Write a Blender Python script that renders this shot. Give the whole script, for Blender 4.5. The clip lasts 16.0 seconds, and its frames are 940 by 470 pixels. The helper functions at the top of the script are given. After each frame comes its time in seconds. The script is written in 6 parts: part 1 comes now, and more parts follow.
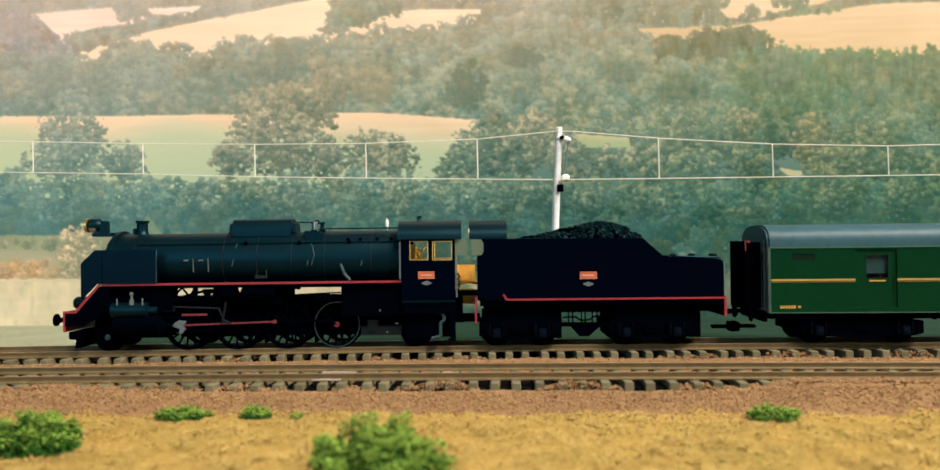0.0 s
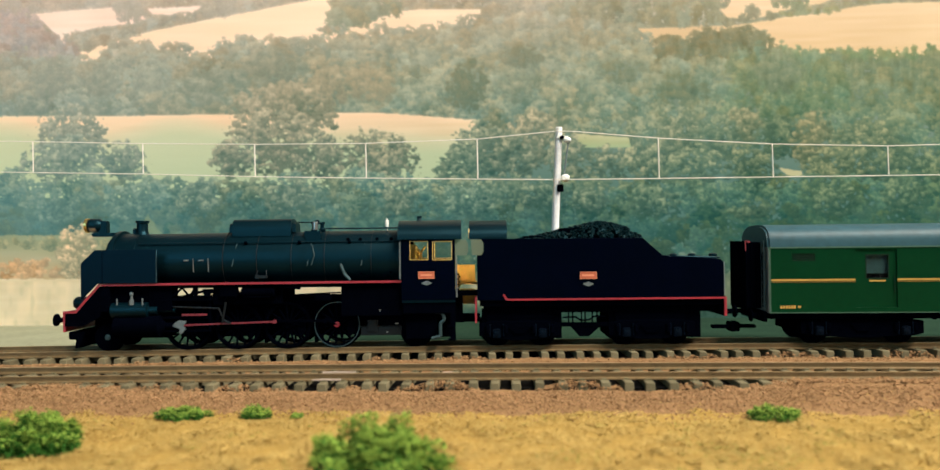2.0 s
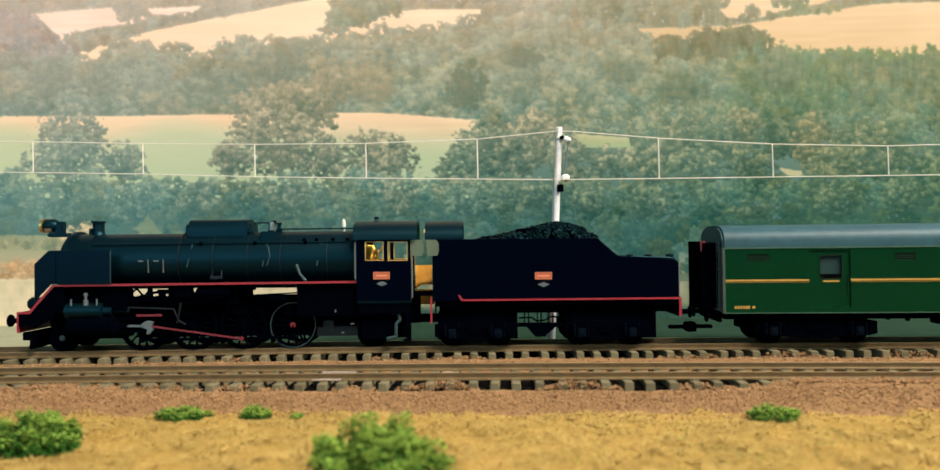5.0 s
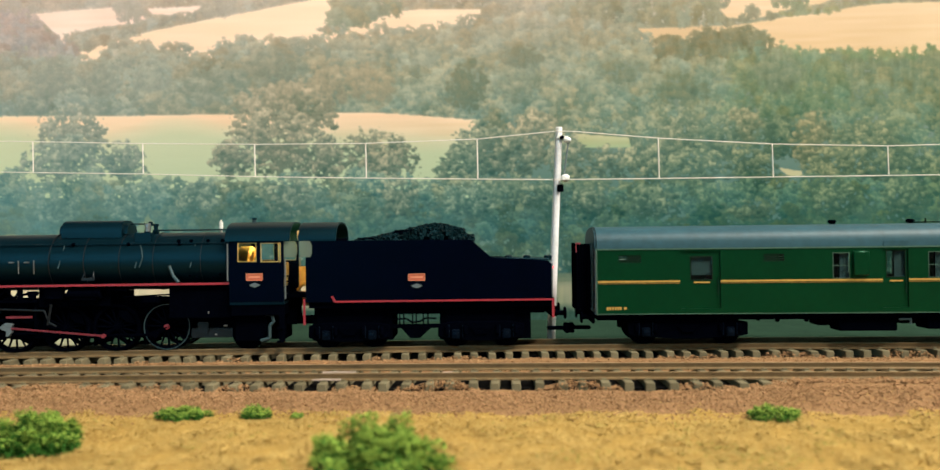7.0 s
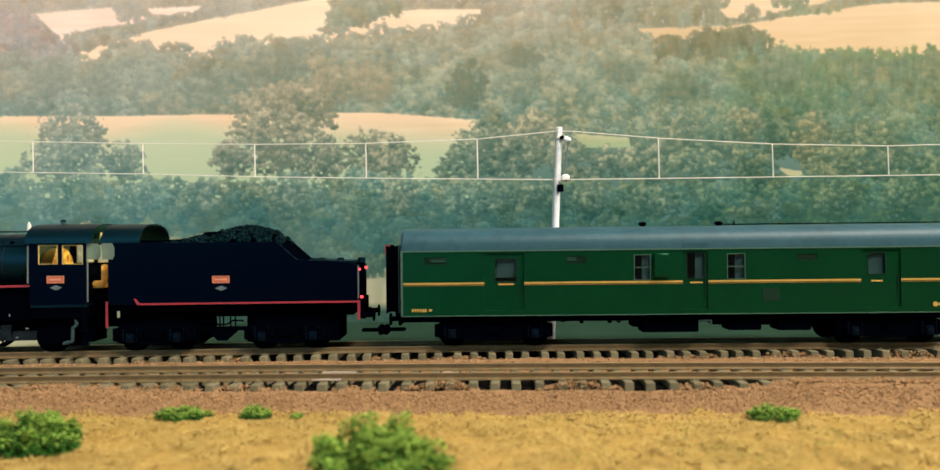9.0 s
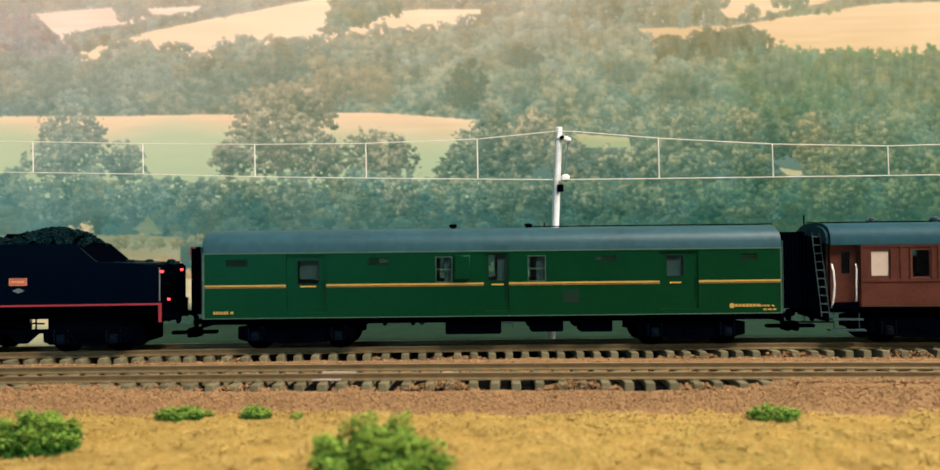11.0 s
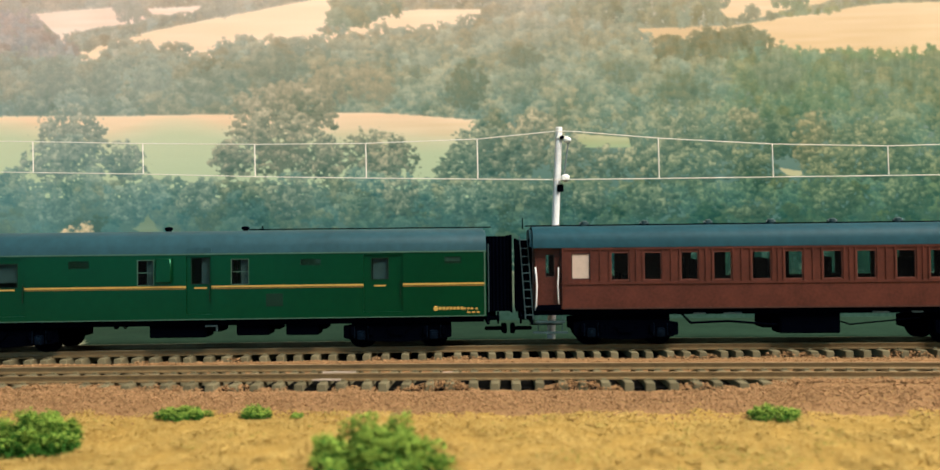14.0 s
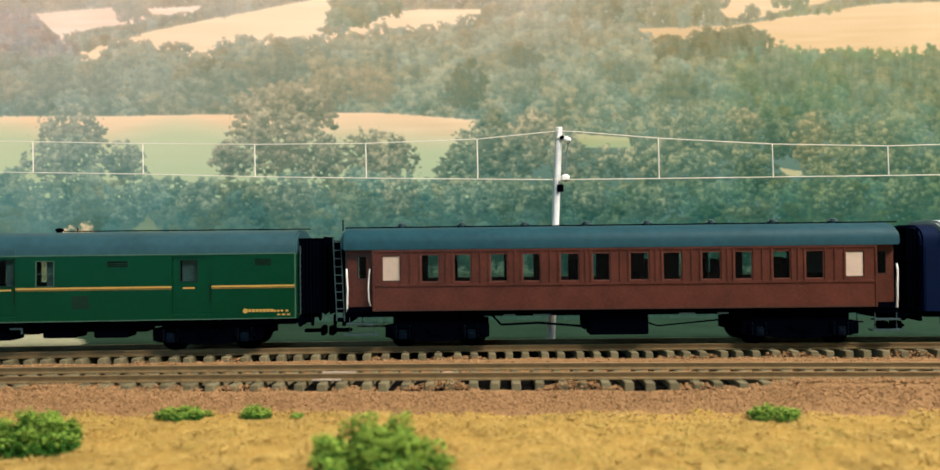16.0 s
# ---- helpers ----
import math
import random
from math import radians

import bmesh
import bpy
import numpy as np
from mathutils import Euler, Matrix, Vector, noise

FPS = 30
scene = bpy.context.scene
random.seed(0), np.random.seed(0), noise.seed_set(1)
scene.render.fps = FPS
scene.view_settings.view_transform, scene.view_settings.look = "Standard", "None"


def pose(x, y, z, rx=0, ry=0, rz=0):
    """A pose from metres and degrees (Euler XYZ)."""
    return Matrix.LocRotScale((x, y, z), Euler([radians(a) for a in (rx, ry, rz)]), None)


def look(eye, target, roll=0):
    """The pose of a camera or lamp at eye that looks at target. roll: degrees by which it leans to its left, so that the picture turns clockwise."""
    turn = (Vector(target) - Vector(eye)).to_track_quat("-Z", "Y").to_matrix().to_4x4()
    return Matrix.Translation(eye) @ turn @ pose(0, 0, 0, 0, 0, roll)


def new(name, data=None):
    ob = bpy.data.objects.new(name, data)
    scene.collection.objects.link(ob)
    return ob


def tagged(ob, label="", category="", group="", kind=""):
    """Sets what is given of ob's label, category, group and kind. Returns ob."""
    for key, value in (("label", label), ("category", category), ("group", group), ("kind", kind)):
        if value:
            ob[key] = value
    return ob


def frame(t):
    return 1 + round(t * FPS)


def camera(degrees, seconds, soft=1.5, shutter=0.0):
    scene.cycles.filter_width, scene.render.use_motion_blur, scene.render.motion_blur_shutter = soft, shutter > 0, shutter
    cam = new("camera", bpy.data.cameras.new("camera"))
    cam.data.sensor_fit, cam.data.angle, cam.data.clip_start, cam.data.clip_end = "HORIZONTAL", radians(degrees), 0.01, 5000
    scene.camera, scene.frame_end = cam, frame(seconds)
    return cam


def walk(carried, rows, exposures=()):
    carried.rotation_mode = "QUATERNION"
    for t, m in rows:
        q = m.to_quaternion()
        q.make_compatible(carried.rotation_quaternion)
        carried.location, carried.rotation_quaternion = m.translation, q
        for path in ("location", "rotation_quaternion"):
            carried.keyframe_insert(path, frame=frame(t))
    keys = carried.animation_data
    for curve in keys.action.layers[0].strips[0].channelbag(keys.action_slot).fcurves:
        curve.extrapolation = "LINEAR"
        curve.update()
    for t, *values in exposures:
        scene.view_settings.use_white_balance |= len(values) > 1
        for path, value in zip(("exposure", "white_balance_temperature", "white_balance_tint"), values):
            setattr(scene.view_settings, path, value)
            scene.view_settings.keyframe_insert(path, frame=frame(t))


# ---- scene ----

# A model railway (1:87) seen from close by. Lengths below are in millimetres until MM turns them into metres.
# z = 0 is the railhead; x runs along the line, y away from the camera.
MM = 0.001
TIMES = (0, 2.6, 3.0, 3.5, 4.0, 4.2, 6.3, 6.5, 7.0, 7.5, 8.0, 8.5, 9.0, 9.2, 11.3, 11.5, 12.0, 12.5, 13.0, 13.5, 14.0, 14.5, 15.0, 15.5, 16.0)
GONE = (0, 0, 0.5, 2.1, 5.8, 7.6, 46.3, 52.2, 67.8, 85.7, 105.6, 125.0, 144.7, 152.5, 234.2, 241.9, 261.2, 281.0, 300.4, 319.6, 338.9, 356.8, 376.0, 394.7, 413.7)


def P(x, y, z, rx=0, ry=0, rz=0):
    return pose(x * MM, y * MM, z * MM, rx, ry, rz)


# ---- camera ----
cam = camera(67.0, 16.0, soft=1.5)
# focused on the train, so the near turf is soft
cam.data.dof.use_dof, cam.data.dof.focus_distance, cam.data.dof.aperture_fstop = True, 0.292, 13.0
STAND = look((0, 0, 0.0418), (0, 1, 0.0418 + 0.0122), -0.63)
walk(cam, [(0.0, STAND), (16.0, STAND)])

# ---- light: a long ceiling lamp in front of the layout, and a window ----
world = bpy.data.worlds.new("world")
scene.world = world
world.use_nodes = True
world.node_tree.nodes["Background"].inputs["Color"].default_value = (0.55, 0.65, 0.75, 1)
world.node_tree.nodes["Background"].inputs["Strength"].default_value = 0.03


def area_lamp(name, eye, target, sx, sy, power, color):
    data = bpy.data.lights.new(name, "AREA")
    data.shape, data.size, data.size_y, data.energy, data.color = "RECTANGLE", sx, sy, power, color
    ob = new(name, data)
    ob.matrix_world = look(eye, target)
    return ob


area_lamp("ceiling_tube_light", (0.74, -0.30, 1.18), (0.24, 0.30, 0.05), 1.1, 0.28, 69, (1.0, 0.93, 0.80))
# daylight through the window in the wall behind the camera
area_lamp("window_daylight", (-0.80, -1.29, 0.55), (-0.2, 0.3, 0.2), 0.95, 0.9, 6.6, (0.35, 0.80, 1.0))
scene.view_settings.exposure = 0.0


# ---- materials ----
def lin(c):
    return tuple((v / 255 / 12.92) if v < 10.3 else ((v / 255 + 0.055) / 1.055) ** 2.4 for v in c)


def mat(name, color, rough=0.6, metal=0.0, vary=0.25, scale=400.0, bump=0.1, spec=0.5, island=0.0, obj=0.0, fine=6.0, coat=0.0, tint=None):
    """A painted or natural surface: base colour, varied at two scales, with fine relief."""
    m = bpy.data.materials.new(name)
    m.use_nodes = True
    nt = m.node_tree
    nodes, links = nt.nodes, nt.links
    bsdf = nodes["Principled BSDF"]
    bsdf.inputs["Roughness"].default_value = rough
    bsdf.inputs["Metallic"].default_value = metal
    bsdf.inputs["Specular IOR Level"].default_value = spec
    bsdf.inputs["Coat Weight"].default_value = coat
    if tint:
        bsdf.inputs["Specular Tint"].default_value = (*tint, 1)
    co = nodes.new("ShaderNodeTexCoord")
    n1, n2 = nodes.new("ShaderNodeTexNoise"), nodes.new("ShaderNodeTexNoise")
    n1.inputs["Scale"].default_value, n1.inputs["Detail"].default_value = scale, 3
    n2.inputs["Scale"].default_value, n2.inputs["Detail"].default_value = scale * fine, 2
    links.new(co.outputs["Object"], n1.inputs["Vector"])
    links.new(co.outputs["Object"], n2.inputs["Vector"])
    mix = nodes.new("ShaderNodeMath")
    mix.operation = "ADD"
    links.new(n1.outputs["Fac"], mix.inputs[0])
    links.new(n2.outputs["Fac"], mix.inputs[1])
    last = mix.outputs[0]
    for amount, node, out in ((island, "ShaderNodeNewGeometry", "Random Per Island"), (obj, "ShaderNodeObjectInfo", "Random")):
        if amount:
            g = nodes.new(node)
            ma = nodes.new("ShaderNodeMath")
            ma.operation = "MULTIPLY_ADD"
            ma.inputs[1].default_value = amount * 2
            links.new(g.outputs[out], ma.inputs[0])
            links.new(last, ma.inputs[2])
            last = ma.outputs[0]
    rng = nodes.new("ShaderNodeMapRange")
    rng.inputs["From Min"].default_value = 0.5
    rng.inputs["From Max"].default_value = 1.5 + (island + obj) * 2
    rng.inputs["To Min"].default_value = 1 - vary
    rng.inputs["To Max"].default_value = 1 + vary
    links.new(last, rng.inputs["Value"])
    sc = nodes.new("ShaderNodeVectorMath")
    sc.operation = "SCALE"
    sc.inputs[0].default_value = color
    links.new(rng.outputs[0], sc.inputs["Scale"])
    links.new(sc.outputs[0], bsdf.inputs["Base Color"])
    if bump:
        b = nodes.new("ShaderNodeBump")
        b.inputs["Strength"].default_value = bump
        b.inputs["Distance"].default_value = 0.0003
        links.new(n2.outputs["Fac"], b.inputs["Height"])
        links.new(b.outputs[0], bsdf.inputs["Normal"])
    return m


def glow(name, color, strength):
    m = bpy.data.materials.new(name)
    m.use_nodes = True
    bsdf = m.node_tree.nodes["Principled BSDF"]
    bsdf.inputs["Base Color"].default_value = (*color, 1)
    bsdf.inputs["Emission Color"].default_value = (*color, 1)
    bsdf.inputs["Emission Strength"].default_value = strength
    return m


def glass(name, color=(0.75, 0.85, 0.85), rough=0.05):
    m = bpy.data.materials.new(name)
    m.use_nodes = True
    nt = m.node_tree
    out = nt.nodes["Material Output"]
    tr, gl, mx = nt.nodes.new("ShaderNodeBsdfTransparent"), nt.nodes.new("ShaderNodeBsdfGlossy"), nt.nodes.new("ShaderNodeMixShader")
    tr.inputs["Color"].default_value = (*color, 1)
    gl.inputs["Roughness"].default_value = rough
    mx.inputs[0].default_value = 0.10
    nt.links.new(tr.outputs[0], mx.inputs[1])
    nt.links.new(gl.outputs[0], mx.inputs[2])
    nt.links.new(mx.outputs[0], out.inputs["Surface"])
    return m


# one black paint: BLACK's colour holds the window's teal sheen
BLACK = mat("black_paint_teal_sheen", (0.0005, 0.0062, 0.0100), 0.40, vary=0.4, scale=150, bump=0.03, spec=0.34, tint=(0.25, 0.75, 1.0))
# the same black for upright sides, darkened in colour where no sheen falls
NAVY = mat("black_paint_dark_side", (0.0002, 0.0004, 0.0040), 0.36, vary=0.4, scale=120, bump=0.03, spec=0.07, tint=(0.2, 0.7, 1.0))
SLATE = mat("blue_black_plate_paint", (0.0006, 0.0024, 0.0062), 0.32, vary=0.35, scale=120, bump=0.03, spec=0.24, tint=(0.2, 0.7, 1.0))
SOOT = mat("matt_black_metal", (0.0006, 0.0010, 0.0028), 0.6, vary=0.4, scale=300, bump=0.1, spec=0.0)
RED = mat("red_lining_paint", (0.30, 0.022, 0.035), 0.5, vary=0.2)
RODRED = mat("dark_red_rod_paint", (0.17, 0.018, 0.028), 0.5, vary=0.25)
ORANGE = mat("orange_plate_paint", (0.48, 0.115, 0.055), 0.5, vary=0.15)
STEEL = mat("bright_steel", (0.52, 0.55, 0.55), 0.3, metal=0.9, vary=0.2)
DULL = mat("dull_grey_metal", (0.15, 0.18, 0.19), 0.45, metal=0.4, vary=0.3)
BRASS = mat("brass", (0.75, 0.52, 0.18), 0.3, metal=0.9, vary=0.2)
# brighter copy of OCHRE: the cab lamp's light is put into the colour
LITOCHRE = mat("lamplit_ochre_paint", (0.85, 0.56, 0.22), 0.5, vary=0.2)
OCHRE = mat("ochre_painted_metal", (0.46, 0.33, 0.12), 0.5, vary=0.3)
GREEN = mat("dark_green_coach_paint", (0.0004, 0.0235, 0.0076), 0.34, vary=0.25, scale=60, bump=0.03, spec=0.5, tint=(0.25, 1.0, 0.6))
GREENL = mat("pale_green_edge_paint", (0.045, 0.105, 0.072), 0.5, vary=0.2)
YELLOW = mat("yellow_lining_paint", (0.45, 0.28, 0.06), 0.5, vary=0.2)
YELLOWD = mat("ochre_lining_paint", (0.20, 0.115, 0.02), 0.5, vary=0.2)
ROOF = mat("blue_grey_roof_paint", (0.022, 0.068, 0.088), 0.5, vary=0.28, scale=50, bump=0.06, spec=0.25)
ROOFD = mat("dark_slate_roof_paint", (0.012, 0.052, 0.072), 0.6, vary=0.25, scale=50, bump=0.06, spec=0.12)
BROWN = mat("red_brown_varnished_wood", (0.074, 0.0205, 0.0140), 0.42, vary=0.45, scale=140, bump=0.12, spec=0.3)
# darker copy of BROWN, the shade of recesses painted into it
BROWND = mat("recess_shaded_brown_wood", (0.030, 0.010, 0.0075), 0.5, vary=0.3, scale=90)
BROWNL = mat("worn_red_brown_moulding", (0.115, 0.040, 0.030), 0.45, vary=0.45, scale=200, spec=0.3)
CREAM = mat("cream_window_blind", (0.50, 0.38, 0.31), 0.7, vary=0.1)
BLUE = mat("dark_blue_coach_paint", (0.0006, 0.0030, 0.0200), 0.75, vary=0.25, spec=0.15, tint=(0.2, 0.5, 1.0))
WHITE = mat("white_paint", (0.72, 0.72, 0.68), 0.5, vary=0.1)
MAST = mat("pale_grey_mast_paint", (0.78, 0.76, 0.76), 0.45, vary=0.18, scale=150)
WIRE = mat("pale_wire", (0.80, 0.72, 0.64), 0.4, vary=0.1)
GLASS = glass("coach_glass")
COAL = mat("coal", (0.0016, 0.0075, 0.0095), 0.5, vary=0.5, island=0.4, spec=0.08, tint=(0.2, 0.75, 1.0))
RAIL = mat("rusty_rail", (0.165, 0.105, 0.046), 0.55, metal=0.2, vary=0.35, scale=250)
RAILHEAD = mat("worn_railhead", (0.42, 0.28, 0.15), 0.35, metal=0.6, vary=0.3, scale=120)
SLEEPER = mat("weathered_grey_brown_sleeper", (0.160, 0.136, 0.082), 0.8, vary=0.4, scale=300, obj=0.4, bump=0.3, spec=0.04)
BALLAST = mat("red_brown_ballast_stone", (0.300, 0.172, 0.086), 0.9, vary=0.5, scale=500, island=0.6, bump=0.3, spec=0.04)
BED = mat("red_brown_ballast_bed", (0.250, 0.142, 0.068), 0.95, vary=0.35, scale=250, bump=0.6, fine=10, spec=0.04)
STRAW = mat("straw_coloured_ground_turf", (0.352, 0.224, 0.063), 0.95, vary=0.35, scale=60, bump=0.6, fine=14, spec=0.04)
GRASS = mat("dry_straw_grass_fibre", (0.435, 0.288, 0.088), 0.85, vary=0.28, scale=45, island=0.16, bump=0, spec=0.04)
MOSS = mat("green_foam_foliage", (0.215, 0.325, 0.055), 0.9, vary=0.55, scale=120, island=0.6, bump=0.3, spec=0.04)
# for darker green bushes, and for shade painted into their low flakes
MOSSD = mat("dark_shaded_foam_foliage", (0.036, 0.115, 0.018), 0.9, vary=0.55, scale=120, island=0.6, bump=0.3, spec=0.04)
WALLM = mat("dark_room_curtain", (0.025, 0.026, 0.028), 0.9, vary=0.1, scale=5)
CEILM = mat("white_ceiling_paint", (0.6, 0.6, 0.58), 0.9, vary=0.06, scale=5)
FLOORM = mat("grey_floor_screed", (0.05, 0.048, 0.045), 0.8, vary=0.2, scale=6)
TYRE = mat("dark_worn_steel", (0.010, 0.014, 0.018), 0.4, metal=0.4, vary=0.3)
# turf behind the train, with the train's shadow put into its colour
SHADOWTURF = mat("train_shadow_turf", (0.018, 0.042, 0.028), 0.95, vary=0.3, scale=40, bump=0.4, fine=12, spec=0.04)
TEALMETAL = mat("dark_teal_metal", (0.030, 0.062, 0.070), 0.5, metal=0.2, vary=0.35)
PALETURF = mat("pale_straw_green_turf", (0.32, 0.32, 0.22), 0.95, vary=0.2, scale=40, bump=0.4, fine=12, spec=0.04)
TIMBER = mat("plywood_baseboard", (0.34, 0.22, 0.12), 0.7, vary=0.25, scale=20)


# ---- mesh helpers (millimetres) ----
def box(bm, x0, x1, y0, y1, z0, z1, bevel=0.0):
    r = bmesh.ops.create_cube(bm, size=1, matrix=Matrix.LocRotScale(((x0 + x1) / 2, (y0 + y1) / 2, (z0 + z1) / 2), None, (x1 - x0, y1 - y0, z1 - z0)))
    if bevel:
        es = list({e for v in r["verts"] for e in v.link_edges})
        bmesh.ops.bevel(bm, geom=es, offset=bevel, segments=2, affect="EDGES")


def prism(bm, outline, y0, y1, bevel=0.0):
    """Extrudes an (x, z) outline from y0 to y1."""
    a = [bm.verts.new((x, y0, z)) for x, z in outline]
    b = [bm.verts.new((x, y1, z)) for x, z in outline]
    n = len(outline)
    faces = [bm.faces.new(a), bm.faces.new(b[::-1])]
    for i in range(n):
        faces.append(bm.faces.new((a[i], b[i], b[(i + 1) % n], a[(i + 1) % n])))
    bmesh.ops.recalc_face_normals(bm, faces=faces)
    if bevel:
        bmesh.ops.bevel(bm, geom=list({e for f in faces for e in f.edges}), offset=bevel, segments=1, affect="EDGES")


def slab(bm, outline, x0, x1, bevel=0.0):
    """Extrudes a (y, z) outline from x0 to x1."""
    a = [bm.verts.new((x0, y, z)) for y, z in outline]
    b = [bm.verts.new((x1, y, z)) for y, z in outline]
    n = len(outline)
    faces = [bm.faces.new(a), bm.faces.new(b[::-1])]
    for i in range(n):
        faces.append(bm.faces.new((a[i], b[i], b[(i + 1) % n], a[(i + 1) % n])))
    bmesh.ops.recalc_face_normals(bm, faces=faces)
    if bevel:
        ends = list({e for f in faces[:2] for e in f.edges})
        bmesh.ops.bevel(bm, geom=ends, offset=bevel, segments=2, affect="EDGES")


def turned(bm, rings, axis="x", at=(0, 0, 0), seg=28, a0=0.0, a1=360.0):
    """A body of revolution: rings of (place along the axis, radius)."""
    full = abs(a1 - a0) >= 359.9
    cnt = seg if full else seg + 1
    loops = []
    for d, r in rings:
        loop = []
        for i in range(cnt):
            a = radians(a0 + (a1 - a0) * i / seg)
            u, v = r * math.cos(a), r * math.sin(a)
            p = {"x": (d, u, v), "y": (u, d, v), "z": (u, v, d)}[axis]
            loop.append(bm.verts.new((p[0] + at[0], p[1] + at[1], p[2] + at[2])))
        loops.append(loop)
    faces = []
    for k in range(len(loops) - 1):
        for i in range(cnt if full else cnt - 1):
            j = (i + 1) % cnt
            faces.append(bm.faces.new((loops[k][i], loops[k][j], loops[k + 1][j], loops[k + 1][i])))
    if full:
        faces += [bm.faces.new(loops[0]), bm.faces.new(loops[-1][::-1])]
    bmesh.ops.recalc_face_normals(bm, faces=faces)


def rod(bm, a, b, r, seg=8):
    a, b = Vector(a), Vector(b)
    d = b - a
    m = Matrix.Translation((a + b) / 2) @ d.to_track_quat("Z", "Y").to_matrix().to_4x4()
    bmesh.ops.create_cone(bm, cap_ends=True, segments=seg, radius1=r, radius2=r, depth=d.length, matrix=m)


def pipe(bm, pts, r, seg=8):
    for a, b in zip(pts, pts[1:]):
        rod(bm, a, b, r, seg)


def mesh_of(name, bm, material, smooth=True):
    bmesh.ops.scale(bm, vec=(MM, MM, MM), verts=bm.verts)
    me = bpy.data.meshes.new(name)
    bm.to_mesh(me)
    bm.free()
    me.materials.append(material)
    if smooth:
        me.polygons.foreach_set("use_smooth", [True] * len(me.polygons))
        me.set_sharp_from_angle(angle=radians(38))
    return me


def part(name, bm, material, parent, label="", at=None):
    ob = new(name, mesh_of(name, bm, material))
    ob.parent = parent
    if at is not None:
        ob.matrix_basis = at
    if label:
        ob["label"] = label
    return ob


def thing(name, label, category, at=None, group="", kind=""):
    ob = new(name)
    ob.empty_display_size = 0.01
    if at is not None:
        ob.matrix_basis = at
    return tagged(ob, label, category, group, kind)


def B():
    return bmesh.new()


def boxes(*rows, bevel=0.0):
    bm = B()
    for r in rows:
        box(bm, *r, bevel=bevel)
    return bm


# ---- the lines of the two tracks ----
def far_y(x):
    return 295.4 + 0.00076 * x - 1.42e-4 * x * x


def near_y(x):
    return 239.9 - 0.0312 * x - 1.236e-4 * x * x


FAR_Z, NEAR_Z = 0.7, 0.0


def slope(fn, x):
    return (fn(x + 0.5) - fn(x - 0.5))


_xs = np.arange(-1400, 1400.1, 1.0)
_ls = np.concatenate([[0], np.cumsum(np.hypot(1.0, np.diff(far_y(_xs))))])
_ls = _ls - np.interp(0, _xs, _ls)


def on_line(l, reach):
    """The pose of a vehicle whose middle is l along the far track, with bogies reach before and behind."""
    xa, xb = np.interp(l - reach, _ls, _xs), np.interp(l + reach, _ls, _xs)
    ya, yb = far_y(xa), far_y(xb)
    return P((xa + xb) / 2, (ya + yb) / 2, FAR_Z, 0, 0, math.degrees(math.atan2(yb - ya, xb - xa)))


def travel(t):
    """How far the train has gone at t, smoothly between the known places."""
    i = min(max(np.searchsorted(TIMES, t, side="right") - 1, 0), len(TIMES) - 2)

    def tangent(k):
        if k <= 1 or k >= len(TIMES) - 1:
            return 0.0 if k <= 1 else (GONE[-1] - GONE[-2]) / (TIMES[-1] - TIMES[-2])
        d0 = (GONE[k] - GONE[k - 1]) / (TIMES[k] - TIMES[k - 1])
        d1 = (GONE[k + 1] - GONE[k]) / (TIMES[k + 1] - TIMES[k])
        h0, h1 = TIMES[k] - TIMES[k - 1], TIMES[k + 1] - TIMES[k]
        return (d0 * h1 + d1 * h0) / (h0 + h1)
    h = TIMES[i + 1] - TIMES[i]
    u = (t - TIMES[i]) / h
    return ((2 * u**3 - 3 * u**2 + 1) * GONE[i] + (u**3 - 2 * u**2 + u) * h * tangent(i)
            + (-2 * u**3 + 3 * u**2) * GONE[i + 1] + (u**3 - u**2) * h * tangent(i + 1))


# ---- the room round the layout ----
def room_piece(name, x0, x1, y0, y1, z0, z1, m):
    bm = boxes((x0, x1, y0, y1, z0, z1))
    return tagged(new(name, mesh_of(name, bm, m, False)), kind="structure")


room_piece("floor", -1300, 1300, -1300, 600, -84, -62, FLOORM)
room_piece("ceiling", -1300, 1300, -1300, 600, 1320, 1350, CEILM)
room_piece("wall_north", -1300, 1300, 600, 640, -62, 1320, WALLM)
room_piece("wall_east", 1300, 1340, -1300, 600, -62, 1320, WALLM)
room_piece("wall_west", -1340, -1300, -1300, 600, -62, 1320, WALLM)
bm = boxes((-1300, 1300, -1340, -1300, -62, 90), (-1300, 1300, -1340, -1300, 1010, 1320), (-1300, -1285, -1340, -1300, 90, 1010), (-315, 1300, -1340, -1300, 90, 1010))
tagged(new("wall_south", mesh_of("wall_south", bm, WALLM, False)), kind="structure")
win = thing("window_1", "tall bright window in the wall behind", "window", kind="structure")
part("window_frame", boxes((-1285, -1270, -1335, -1315, 90, 1010), (-330, -315, -1335, -1315, 90, 1010), (-1270, -330, -1335, -1315, 90, 105), (-1270, -330, -1335, -1315, 995, 1010), (-806, -794, -1335, -1315, 105, 995)), CEILM, win)


# ---- ground: one sheet over the baseboard ----
def fbm(x, y, s, seed=0.0):
    return noise.fractal((x / s, y / s, seed), 1.0, 2.0, 4)


